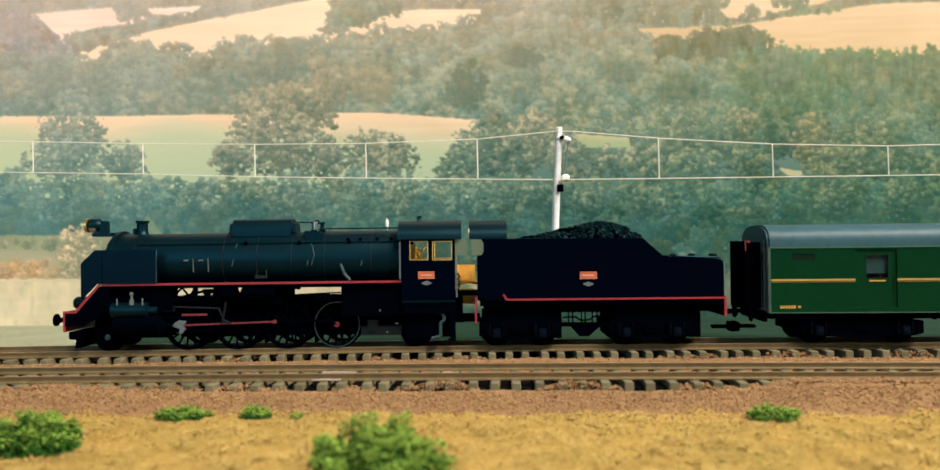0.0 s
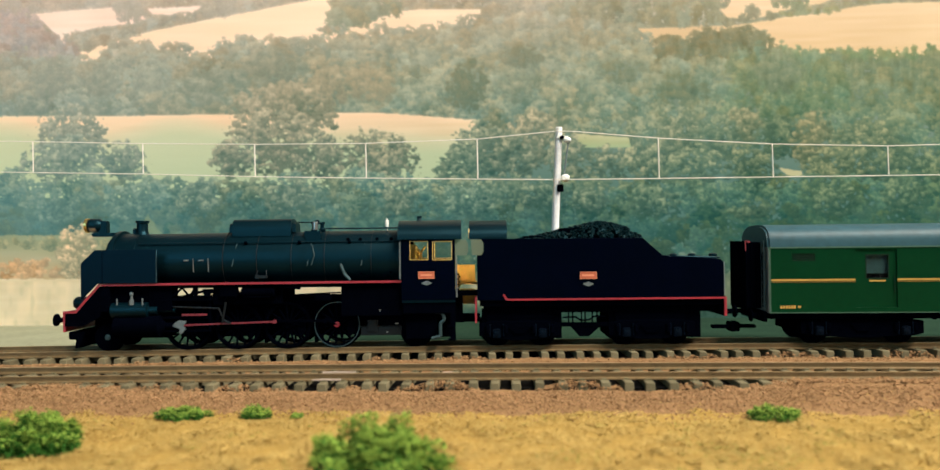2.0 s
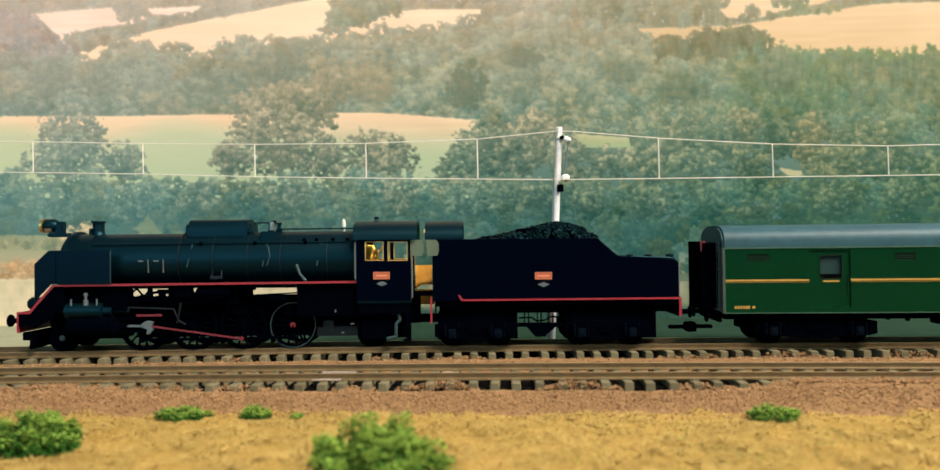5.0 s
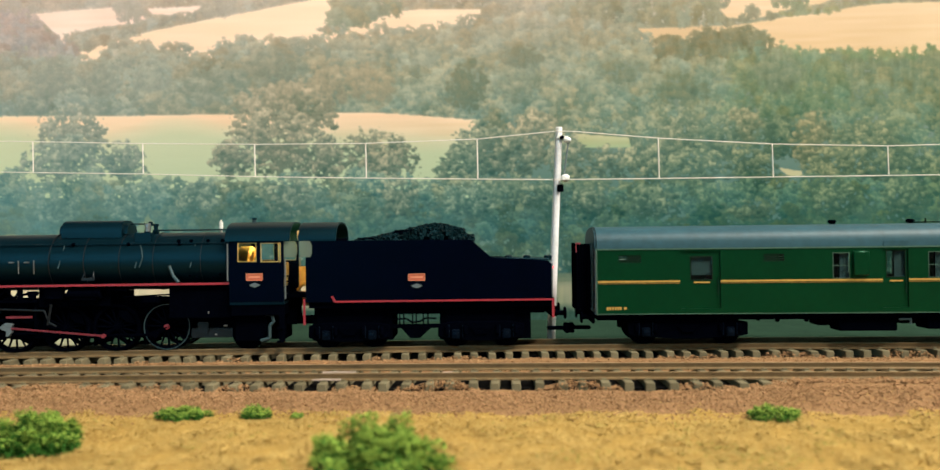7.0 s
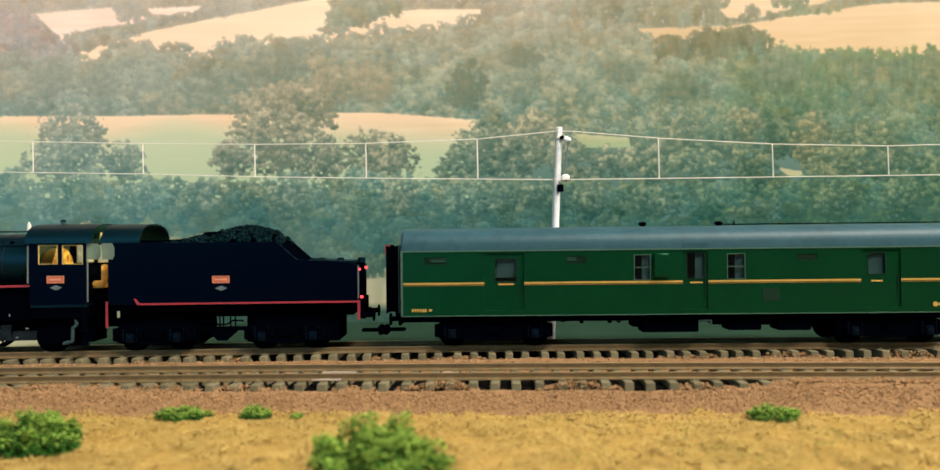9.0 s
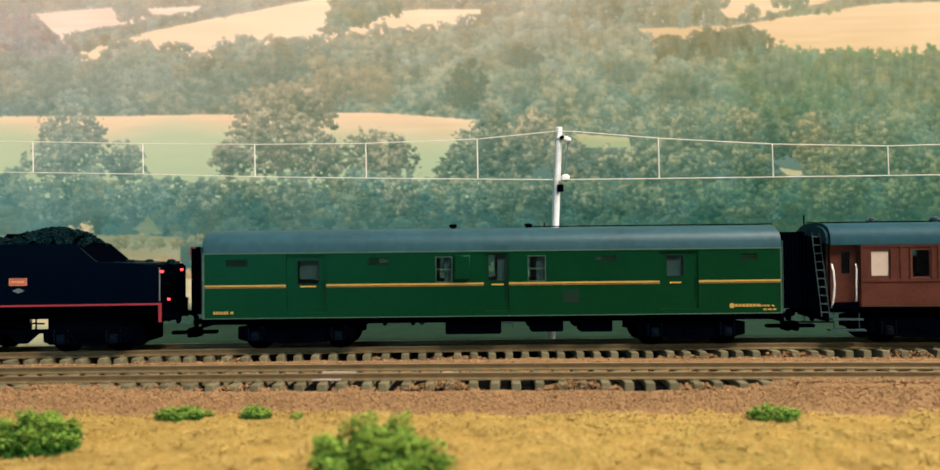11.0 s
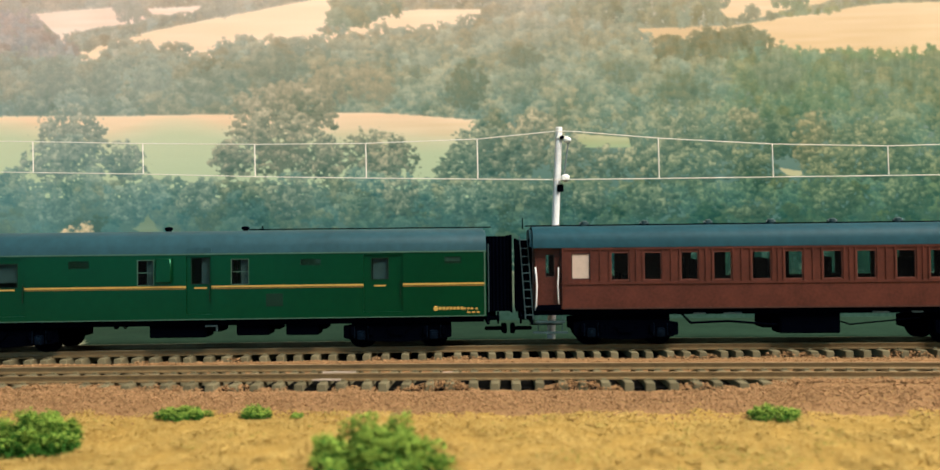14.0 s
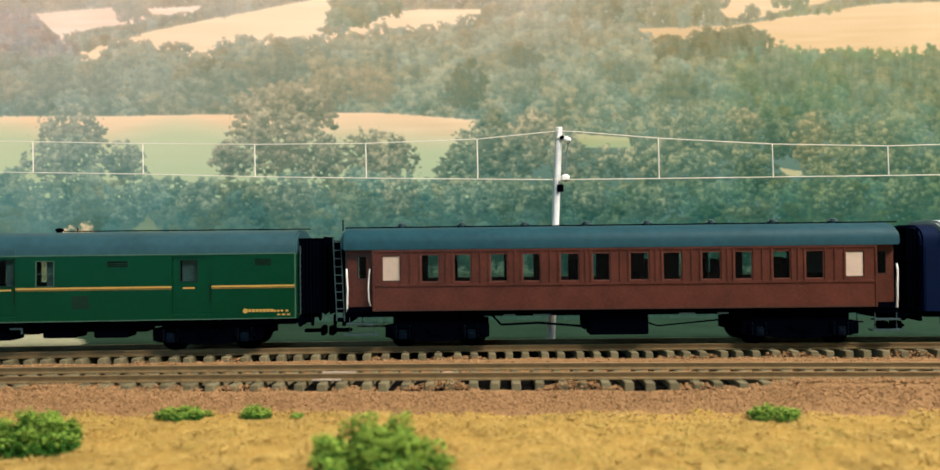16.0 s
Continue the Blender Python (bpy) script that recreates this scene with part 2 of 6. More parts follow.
def ground_z(x, y):
    ny, fy = near_y(x), far_y(x)
    grain = 0.36 * fbm(x, y, 4) + 0.8 * fbm(x, y, 13, 5.0) + 1.0 * fbm(x, y, 40, 3.0)
    # ballast bed under both tracks, a shoulder in front, a drop behind
    edge = ny - 16.5 + 1.6 * fbm(x, 0, 30, 7.0)
    if ny - 24 < y < ny - 9.6:
        rise = min((y - ny + 24) / 8.0, 1.0) * min((ny - 9.6 - y) / 1.2, 1.0)
        grain += 3.1 * buried(x) * rise / (0.45 if y > edge else 0.6)
    if y < edge:
        u = min((edge - y) / 17.0, 1.0)
        u = u * u * (3 - 2 * u)
        return -4.6 + u * -3.6 + grain * (0.4 + 0.6 * u)
    if y > fy + 18:
        u = min((y - fy - 18) / 40.0, 1.0)
        return -4.9 + 1.2 * u * u * (3 - 2 * u) + grain * 0.25
    mid = abs(y - (ny + fy) / 2)
    heap = max(0.0, 1 - mid / 15.0)
    return -4.9 + 2.8 * heap + grain * 0.45


def buried(x):
    """How far ballast covers the near ends of the near sleepers, 0 to 1."""
    right, left = min(max((x - 70) / 40, 0), 1), min(max((-78 - x) / 40, 0), 1) * 0.62
    return max(right * right * (3 - 2 * right), left * left * (3 - 2 * left)) * (1 + 0.25 * fbm(x, 0, 14, 19.0))


def strip_mesh(name, xs, ys, pick, m):
    verts = [(x * MM, y * MM, ground_z(x, y) * MM) for x in xs for y in ys]
    n = len(ys)
    faces, which = [], []
    for i in range(len(xs) - 1):
        for j in range(n - 1):
            a = i * n + j
            faces.append((a, a + n, a + n + 1, a + 1))
            which.append(pick((xs[i] + xs[i + 1]) / 2, (ys[j] + ys[j + 1]) / 2))
    me = bpy.data.meshes.new(name)
    me.from_pydata(verts, [], faces)
    for mm in m:
        me.materials.append(mm)
    me.polygons.foreach_set("material_index", which)
    me.polygons.foreach_set("use_smooth", [True] * len(faces))
    return me


def is_bed(x, y):
    front = near_y(x) - 30.5 + 5.0 * fbm(x, 0, 25, 11.0) + 2.5 * fbm(x, y, 7, 5.0)
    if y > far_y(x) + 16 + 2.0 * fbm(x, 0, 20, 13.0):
        # pale turf at the far left, painted train shadow everywhere else
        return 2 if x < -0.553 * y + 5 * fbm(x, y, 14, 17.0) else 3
    return 1 if y > front else 0


gx = np.concatenate([np.arange(-760, -240, 13.0), np.arange(-240, 240, 2.0), np.arange(240, 900.1, 13.0)])
gy = np.concatenate([np.arange(96, 140, 4.0), np.arange(140, 330, 1.6), np.arange(330, 425, 6.0)])
ground = new("ground", strip_mesh("ground", [float(v) for v in gx], [float(v) for v in gy], is_bed, (STRAW, BED, PALETURF, SHADOWTURF)))
tagged(ground, "dry straw-coloured turf and red-brown ballast bed of a model layout", "ground", kind="structure")
room_piece("baseboard", -760, 900, 94, 428, -62, -9.5, TIMBER)


# ---- tracks ----
def track(name, fn, top, x0, x1, label):
    tr = thing(name, label, "railway track", P(0, 0, 0), group="railway tracks", kind="structure")
    prof = ((-1.35, -2.3), (1.35, -2.3), (1.35, -1.95), (0.4, -1.6), (0.4, -0.75), (0.55, -0.6), (0.55, -0.06), (0.45, 0.0), (-0.45, 0.0), (-0.55, -0.06), (-0.55, -0.6), (-0.4, -0.75), (-0.4, -1.6), (-1.35, -1.95))
    xs = np.arange(x0, x1 + 1, 8.0)
    for side in (-8.8, 8.8):
        verts, faces, mats = [], [], []
        for x in xs:
            k = slope(fn, x)
            n = math.hypot(1, k)
            wob = 0.12 * noise.noise((x / 60, side, top))
            for u, v in prof:
                o = side + u + wob
                verts.append(((x - o * k / n) * MM, (fn(x) + o / n) * MM, (top + v) * MM))
        q = len(prof)
        for i in range(len(xs) - 1):
            for j in range(q):
                a, b = i * q + j, i * q + (j + 1) % q
                faces.append((a, b, b + q, a + q))
                mats.append(1 if j in (7, 6, 8) else 0)
        me = bpy.data.meshes.new("rail")
        me.from_pydata(verts, [], faces)
        me.materials.append(RAIL)
        me.materials.append(RAILHEAD)
        me.polygons.foreach_set("material_index", mats)
        ob = new("rail", me)
        ob.parent = tr
        ob["label"] = "rusty steel rail with a worn bright head"
    return tr


def sleeper_mesh():
    bm = B()
    prof = ((-1.6, -3.6), (1.6, -3.6), (1.4, 0.0), (-1.4, 0.0))
    prism(bm, prof, -15, 15, bevel=0.22)
    for s in (-8.8, 8.8):
        for o in (-1.9, 1.9):
            box(bm, -0.7, 0.7, s + o - 0.45, s + o + 0.45, 0.0, 0.55)
    return mesh_of("sleeper", bm, SLEEPER)


def lay_sleepers(tr, fn, top, x0, x1, seed):
    me = sleeper_mesh()
    rnd = random.Random(seed)
    x = x0
    while x < x1:
        ob = new("sleeper", me)
        ob.parent = tr
        k = math.degrees(math.atan(slope(fn, x)))
        ob.matrix_basis = P(x + rnd.uniform(-0.35, 0.35), fn(x) + rnd.uniform(-0.6, 0.6), top - 2.3 + rnd.uniform(-0.1, 0.05), rnd.uniform(-0.6, 0.6), 0, k + rnd.uniform(-2.5, 2.5))
        x += 7.0


far_track = track("track", far_y, FAR_Z, -760, 900, "rusty model railway track on weathered sleepers, carrying the train")
near_track = track("track", near_y, NEAR_Z, -760, 900, "empty rusty model railway track on sleepers half buried in ballast")

# ---- printed paper landscape behind the layout: a flat sheet, its inks laid down point by point ----
PRINT_Y, PRINT_K = 420.0, 420.0 / 1184.8     # distance, and size of one print unit in millimetres
PRINT_GAIN = 0.96


def value_noise(u, v, size, seed):
    """Smooth random values, one lattice cell per size."""
    rnd = np.random.RandomState(seed)
    table = rnd.rand(256, 256)
    a, b = u / size + 500.0, v / size + 500.0
    i, j = np.floor(a).astype(int), np.floor(b).astype(int)
    f, g = a - i, b - j
    f, g = f * f * (3 - 2 * f), g * g * (3 - 2 * g)
    t = lambda m, n: table[m % 256, n % 256]
    return (t(i, j) * (1 - f) + t(i + 1, j) * f) * (1 - g) + (t(i, j + 1) * (1 - f) + t(i + 1, j + 1) * f) * g


def inside(poly, u, v):
    hit = np.zeros(u.shape, bool)
    for (ax, ay), (bx, by) in zip(poly, poly[1:] + poly[:1]):
        if ay != by:
            cross = ((ay > v) != (by > v)) & (u < (bx - ax) * (v - ay) / (by - ay) + ax)
            hit ^= cross
    return hit


class Print:
    """The picture: a grid of ink colours over print units u (to the right) and v (down)."""

    def __init__(self):
        self.u = np.concatenate([np.arange(-420, -20, 14.0), np.arange(-20, 1590, 1.4), np.arange(1590, 2000, 14.0)])
        self.v = np.concatenate([np.arange(-140, -10, 10.0), np.arange(-10, 470, 1.4), np.arange(470, 600, 2.6), np.arange(600, 680, 12.0)])
        self.U, self.V = np.meshgrid(self.u, self.v)
        self.fine = value_noise(self.U, self.V, 3.0, 1) * 0.6 + value_noise(self.U, self.V, 7, 2) * 0.4
        self.ragged = value_noise(self.U, self.V, 4.5, 3) * 0.55 + value_noise(self.U, self.V, 13, 4) * 0.45
        self.ink = np.zeros(self.U.shape + (3,))
        self.leaf = np.zeros(self.U.shape)

    def window(self, u0, u1, v0, v1):
        a, b = np.searchsorted(self.u, (u0, u1))
        c, d = np.searchsorted(self.v, (v0, v1))
        return slice(c, max(d, c)), slice(a, max(b, a))

    def lay(self, sl, alpha, color):
        self.ink[sl] += (color - self.ink[sl]) * alpha[..., None]

    def field(self, poly, top, low, soft=3.0):
        us, vs = [p[0] for p in poly], [p[1] for p in poly]
        sl = self.window(min(us) - 6, max(us) + 6, min(vs) - 6, max(vs) + 6)
        u, v = self.U[sl], self.V[sl]
        w = (self.ragged[sl] - 0.5) * soft * 2
        m = sum(inside(poly, u + w + a, v + w + b).astype(float) for a, b in ((-0.6, -0.6), (0.6, -0.6), (-0.6, 0.6), (0.6, 0.6))) / 4
        f = np.clip((v - min(vs)) / max(max(vs) - min(vs), 1), 0, 1)[..., None]
        stripe = (value_noise(u * 0.12, v * 1.6 + u * 0.05, 9, 8) - 0.5)[..., None] * np.array((7, 9, 12)) + (value_noise(u, v, 60, 9) - 0.5)[..., None] * 12
        self.leaf[sl] *= 1 - m
        self.lay(sl, m, np.array(top) * (1 - f) + np.array(low) * f + stripe)

    def bough(self, cu, cv, ru, rv, dark, light, gain, soft=2.2):
        """One rounded mass of leaves: light above, dark below, with a leafy edge and single bright and dark leaves."""
        sl = self.window(cu - ru * 1.35, cu + ru * 1.35, cv - rv * 1.35, cv + rv * 1.35)
        u, v = self.U[sl], self.V[sl]
        if u.size == 0:
            return
        du, dv = (u - cu) / ru, (v - cv) / rv
        ragged, fine = self.ragged[sl] - 0.5, self.fine[sl] - 0.5
        crisp = min(max((cv - 60) / 170, 0.12), 1.0)
        alpha = np.clip((1.0 + ragged * 2.1 + fine * 1.3 - du * du - dv * dv) * soft, 0, 1) * (0.68 + 0.26 * crisp)
        lit = gain - (0.20 + 0.10 * crisp) * dv - 0.08 * du + ragged * 0.45
        lit = lit + np.clip(fine * 2.6, -0.4, 0.9) * (0.15 + 0.60 * np.clip(lit, 0, 1)) * crisp
        self.leaf[sl] += (1 - self.leaf[sl]) * alpha
        self.lay(sl, alpha, dark + np.clip(lit, -0.15, 1.25)[..., None] * (light - dark))

    def crown(self, cu, cv, ru, rv, dark, light, rnd, size=9.0, shape=0.0, lift=0.5):
        """A tree: boughs heaped from the far top to the near foot inside a rounded, uneven outline."""
        dark, light = np.array(dark, float), np.array(light, float)
        lobes = [rnd.uniform(0.86, 1.12) for _ in range(9)]
        n = int(min(max(2.3 * ru * rv / (size * size), 5), 240))
        spots = []
        while len(spots) < n:
            a, q = rnd.uniform(0, 6.283), rnd.random() ** 0.55
            k = a / 6.283 * 9
            edge = lobes[int(k) % 9] * (1 - k % 1) + lobes[(int(k) + 1) % 9] * (k % 1)
            x, y = q * edge * math.cos(a), q * edge * math.sin(a)
            x *= 1 + shape * y
            spots.append((y, x, q))
        spots.sort(key=lambda s: s[0] + rnd.uniform(-0.25, 0.25))
        self.bough(cu, cv + rv * 0.1, ru * 0.92, rv * 0.92, dark, dark + 0.45 * (light - dark), 0.25)
        for y, x, q in spots:
            s = size * rnd.uniform(0.55, 1.3) * (1.15 - 0.35 * q)
            gain = lift - 0.30 * y - 0.10 * x + rnd.gauss(0, 0.17)
            self.bough(cu + x * ru, cv + y * rv, s * rnd.uniform(1.0, 1.45), s * rnd.uniform(0.75, 1.0), dark, light, gain)

    def wood(self, u0, u1, top, bottom, size, tone, rnd, step, bough=6.0, spiry=0.0, lift=0.5, spread=6):
        """Tree behind tree, row by row from the top line to the bottom line."""
        spots = []
        u = u0
        while u < u1:
            a, b = top(u), bottom(u)
            v = a + size * 0.85
            while v < b:
                spots.append((u + rnd.uniform(-0.8, 0.8) * step, v + rnd.uniform(-0.4, 0.4) * step))
                v += step * rnd.uniform(0.6, 1.0)
            u += step * rnd.uniform(0.75, 1.15)
        spots.sort(key=lambda s: s[1])
        for u, v in spots:
            s = size * rnd.uniform(0.6, 1.3)
            k, warm = rnd.gauss(0, spread), rnd.uniform(-6, 9)
            shift = np.array((k + warm, k, k - warm * 0.6))
            dark, light = tone(u, v)
            tall = 1 + spiry * rnd.uniform(0.2, 1.0)
            self.crown(u, v, s / tall ** 0.5, s * rnd.uniform(0.85, 1.1) * tall ** 0.5, dark + shift, light + shift, rnd, size=bough * rnd.uniform(0.8, 1.2), shape=0.5 * min(spiry, 1), lift=lift + rnd.gauss(0, 0.08))


TONE_V = (-20, 60, 120, 180, 250, 320, 390)
TONE_DARK = ((148, 144, 124), (128, 133, 111), (110, 126, 105), (92, 117, 98), (70, 102, 89), (52, 90, 81), (46, 85, 78))
TONE_LIGHT = ((174, 164, 138), (166, 160, 130), (158, 158, 128), (148, 154, 125), (148, 156, 125), (128, 146, 116), (92, 124, 104))


def tone_at(u, v):
    """Dark and light foliage ink at a place: hazy and warm above and to the left, deep teal green below and to the right."""
    dark = np.array([np.interp(v, TONE_V, [t[c] for t in TONE_DARK]) for c in range(3)])
    light = np.array([np.interp(v, TONE_V, [t[c] for t in TONE_LIGHT]) for c in range(3)])
    left = min(max(1 - u / 700, 0), 1)
    low = min(max((v - 200) / 80, 0), 1)
    dark += left * (np.array((17, 13, 17)) + low * np.array((16, 20, 18)))
    light += left * (np.array((1, 2, 10)) + low * np.array((6, 10, 10)))
    right = min(max((u - 900) / 500, 0), 1)
    dark += right * np.array((-5, -1, -6))
    light += right * np.array((-17, -10, -16))
    return dark, light


def paint_landscape():
    p = Print()
    rnd = random.Random(12)
    ink = lambda d, l=0: (lambda u, v: (lambda a, b: (a + d, b + d + l))(*tone_at(u, v)))
    none = np.zeros(3)
    # hazy ground tone, lighter above
    stops_v = (-140, 0, 100, 200, 300, 390, 430, 470, 520, 575, 680)
    tone = ((206, 186, 158), (178, 168, 142), (150, 154, 130), (124, 142, 122), (92, 124, 110), (80, 116, 106), (120, 142, 120), (186, 178, 138), (196, 188, 146), (178, 182, 148), (150, 160, 130))
    for c in range(3):
        p.ink[..., c] = np.interp(p.V, stops_v, [t[c] for t in tone])
    # woods on the skyline, then the harvested fields between them
    p.wood(-60, 1640, lambda u: -24, lambda u: 60, 15, ink(none), rnd, 15, 5)
    pink, cream, sand = (248, 214, 186), (250, 218, 178), (236, 202, 154)
    p.field([(46, 22), (100, 17), (190, 10), (246, 28), (222, 38), (160, 44), (130, 52), (118, 66), (110, 80), (103, 74), (88, 54), (70, 36)], pink, pink, 1.2)
    p.field([(244, 13), (335, 8), (324, 17), (300, 25), (252, 22)], pink, pink, 1.2)
    p.field([(112, 92), (165, 75), (225, 56), (330, 34), (420, 17), (480, 5), (580, -14), (566, 10), (548, 40), (545, 50), (592, 42), (640, 25), (662, 17), (704, 14), (802, 14), (800, 60), (600, 80), (400, 96), (118, 101)], cream, (248, 212, 172), 0.8)
    p.field([(1176, -20), (1340, -20), (1330, 10), (1296, 20), (1262, 30), (1215, 28), (1196, 8)], (240, 204, 164), sand, 1.5)
    p.field([(1336, 12), (1372, 4), (1440, -20), (1360, -20)], (236, 204, 160), sand, 1.5)
    p.field([(1064, 46), (1130, 45), (1200, 42), (1252, 38), (1310, 27), (1372, 20), (1440, 8), (1480, 4), (1700, -4), (1700, 100), (1290, 100), (1100, 74)], (238, 203, 156), (228, 194, 144), 0.8)
    sl = p.window(1060, 1270, 40, 80)
    p.lay(sl, np.clip((1250 - p.U[sl]) / 60, 0, 1) * (p.leaf[sl] < 0.3) * 0.75, np.array((208, 176, 130)))
    # hedges and clumps among the fields
    p.wood(110, 252, lambda u: 54 - (u - 110) * 0.14, lambda u: 84 - (u - 110) * 0.27, 9, ink(none), rnd, 7, 4)
    p.wood(245, 480, lambda u: 26 - (u - 245) * 0.07, lambda u: 42 - (u - 245) * 0.17, 8, ink(none), rnd, 7, 4)
    for cu, cv, r in ((205, 16, 20), (226, 22, 17), (108, 57, 4), (372, 8, 22), (345, 16, 14)):
        p.crown(cu, cv, r, r * 0.9, *tone_at(cu, cv), rnd, size=5)
    p.wood(556, 665, lambda u: -8, lambda u: 46 - (u - 556) * 0.28, 13, ink(np.array((-14, -8, -12))), rnd, 11, 5)
    p.wood(536, 572, lambda u: 42, lambda u: 50, 5, ink(none), rnd, 6, 3)
    p.wood(930, 1210, lambda u: -8, lambda u: 29, 13, ink(np.array((-14, -11, -13))), rnd, 12, 5, spiry=0.5)
    for cu, cv, r in ((1255, 18, 15), (1240, 28, 9), (1288, 24, 10), (1215, 36, 9)):
        p.crown(cu, cv, r, r, *(t - 14 for t in tone_at(cu, cv)), rnd, size=4.5)
    p.wood(1310, 1470, lambda u: 17 - (u - 1310) * 0.09, lambda u: 25 - (u - 1310) * 0.13, 5, ink(np.array((-10, -4, -12))), rnd, 6, 3)
    p.wood(1300, 1350, lambda u: -6, lambda u: 8, 7, ink(np.array((-18, -10, -14))), rnd, 8, 4)
    p.wood(-60, 108, lambda u: 16 if u < 44 else 22 + (u - 44) * 0.85, lambda u: 108, 15, ink(np.array((2, -3, 4))), rnd, 12, 5, spiry=0.6)
    # the wooded slope, far to near
    edge = lambda u: float(np.interp(u, (-60, 110, 165, 172, 205, 300, 330, 362, 376, 490, 520, 600, 640, 690, 760, 800, 1040, 1062, 1100, 1140, 1200, 1262, 1292, 1310, 1380, 1640), (84, 98, 97, 80, 62, 73, 84, 80, 60, 58, 66, 48, 40, 42, 30, 20, 38, 48, 68, 62, 48, 46, 72, 84, 84, 80)))
    sl = p.window(-60, 1640, 10, 190)
    line = np.interp(p.u[sl[1]], np.arange(-60, 1641, 4), [edge(u) for u in range(-60, 1641, 4)])[None, :]
    p.lay(sl, np.clip((p.V[sl] - line - 9 + (p.ragged[sl] - 0.5) * 14) / 4, 0, 1), np.array((134, 142, 120)) - np.clip(p.V[sl] - 60, 0, 130)[..., None] * np.array((0.16, 0.08, 0.07)))
    p.wood(-60, 820, edge, lambda u: 118, 14, ink(none), rnd, 12, 5.5)
    p.wood(780, 1310, edge, lambda u: 120, 14, ink(none), rnd, 12, 5.5, spiry=0.3)
    p.wood(1290, 1640, edge, lambda u: 130, 13, ink(np.array((-6, 2, -6))), rnd, 11, 5, spiry=1.6)
    p.wood(1110, 1296, lambda u: edge(u) - 1, lambda u: 122, 15, ink(np.array((-12, -13, -13)), -14), rnd, 9, 6)
    p.wood(-60, 560, lambda u: 100, lambda u: 184, 22, ink(none), rnd, 18, 7)
    p.wood(540, 1640, lambda u: 96, lambda u: 206, 21, ink(none), rnd, 17, 6.5, spiry=0.25)
    p.wood(1230, 1400, lambda u: 84 + (u - 1230) * 0.1, lambda u: 190, 17, ink(np.array((-6, -2, -5))), rnd, 15, 5, spiry=1.2)
    for cu, cv, ru, rv, d, l in ((778, 142, 34, 44, -18, -34), (870, 92, 36, 20, -8, -30), (1140, 148, 40, 26, -12, -24), (925, 104, 17, 15, 14, 10), (710, 96, 26, 15, 12, 6), (1040, 116, 40, 22, -10, -20),
                                 (548, 134, 34, 48, 4, 10), (604, 128, 28, 34, 2, 4), (632, 144, 24, 30, 0, 0), (860, 140, 34, 30, -4, -2), (1300, 120, 40, 36, -4, 0), (340, 142, 34, 34, -6, 0), (250, 120, 36, 32, 0, 4), (450, 108, 40, 34, -6, -6), (80, 128, 36, 34, -4, -6), (170, 132, 30, 30, -2, 0)):
        dark, light = tone_at(cu, cv)
        warm = np.array((14, 0, -6)) if 530 < cu < 640 else none
        p.crown(cu, cv, ru, rv, dark + d + warm, light + l + warm, rnd, size=7)
    # meadow across the valley
    p.field([(-80, 194), (190, 193), (370, 190), (540, 187), (640, 188), (700, 192), (800, 200), (800, 330), (-80, 330)], (240, 204, 160), (150, 184, 146), 0.6)
    sl = p.window(-80, 800, 192, 330)
    green = np.clip((p.V[sl] - 205 + (value_noise(p.U[sl], p.V[sl], 150, 15) - 0.5) * 60 - 14 * np.clip((p.U[sl] - 250) / 300, 0, 1)) / 34, 0, 1)
    p.lay(sl, green * 0.8 * (p.leaf[sl] < 0.3), np.array((178, 194, 150)))
    p.wood(960, 1640, lambda u: 196, lambda u: 240, 22, ink(none), rnd, 18, 6.5)
    p.field([(955, 222), (1050, 229), (1052, 246), (970, 246)], (198, 190, 142), (158, 176, 130), 1.5)
    # trees of the valley, each row before the next; warm ones catch the low sun
    warm_tone = (np.array((10, -1, -6)), np.array((34, 13, 6)))
    trees = ((118, 224, 62, 52, 0.4, 0), (112, 264, 74, 44, 0.1, 0), (208, 268, 40, 36, 0.2, 0),
             (478, 176, 62, 44, 1.0, 0), (430, 190, 46, 46, 1.0, 0), (512, 188, 44, 44, 0.9, 0), (465, 238, 92, 56, 0.9, 0), (388, 262, 40, 34, 0.7, 0), (530, 256, 42, 46, 0.7, 0),
             (612, 256, 50, 42, 0.7, 0), (652, 262, 46, 42, 0.8, 0),
             (1135, 222, 44, 46, 0.4, 0), (1242, 206, 34, 30, 0.8, 0), (1200, 232, 40, 40, 0.2, 0), (1300, 232, 38, 36, 0.0, -8), (1362, 232, 38, 52, 1.1, 0), (1442, 240, 62, 46, 0.5, 0), (1530, 268, 50, 30, 0.3, 0),
             (800, 250, 52, 48, 0.1, -6), (890, 236, 62, 50, 0.9, 0), (842, 262, 56, 50, 0.4, -2), (775, 284, 50, 40, 0.0, -8), (948, 264, 40, 44, 0.6, 0),
             (1010, 272, 50, 30, 0.5, 0), (1090, 266, 44, 40, 0.4, 0), (1160, 280, 54, 36, 0.3, 0), (1250, 276, 44, 34, 0.4, -4), (1400, 286, 62, 40, 0.8, 0), (1480, 280, 46, 36, 0.5, 0), (1556, 300, 50, 36, 0.4, 0))
    for cu, cv, ru, rv, warm, k in sorted(trees, key=lambda t: t[1] + t[3]):
        dark, light = tone_at(cu, cv)
        p.crown(cu, cv, ru, rv, dark - 6 + k + warm * warm_tone[0], light + 4 + k + warm * warm_tone[1], rnd, size=6.2, shape=0.25, lift=0.36)
    p.field([(1298, 279), (1338, 285), (1340, 294), (1316, 294)], (200, 190, 142), (190, 186, 138), 1)
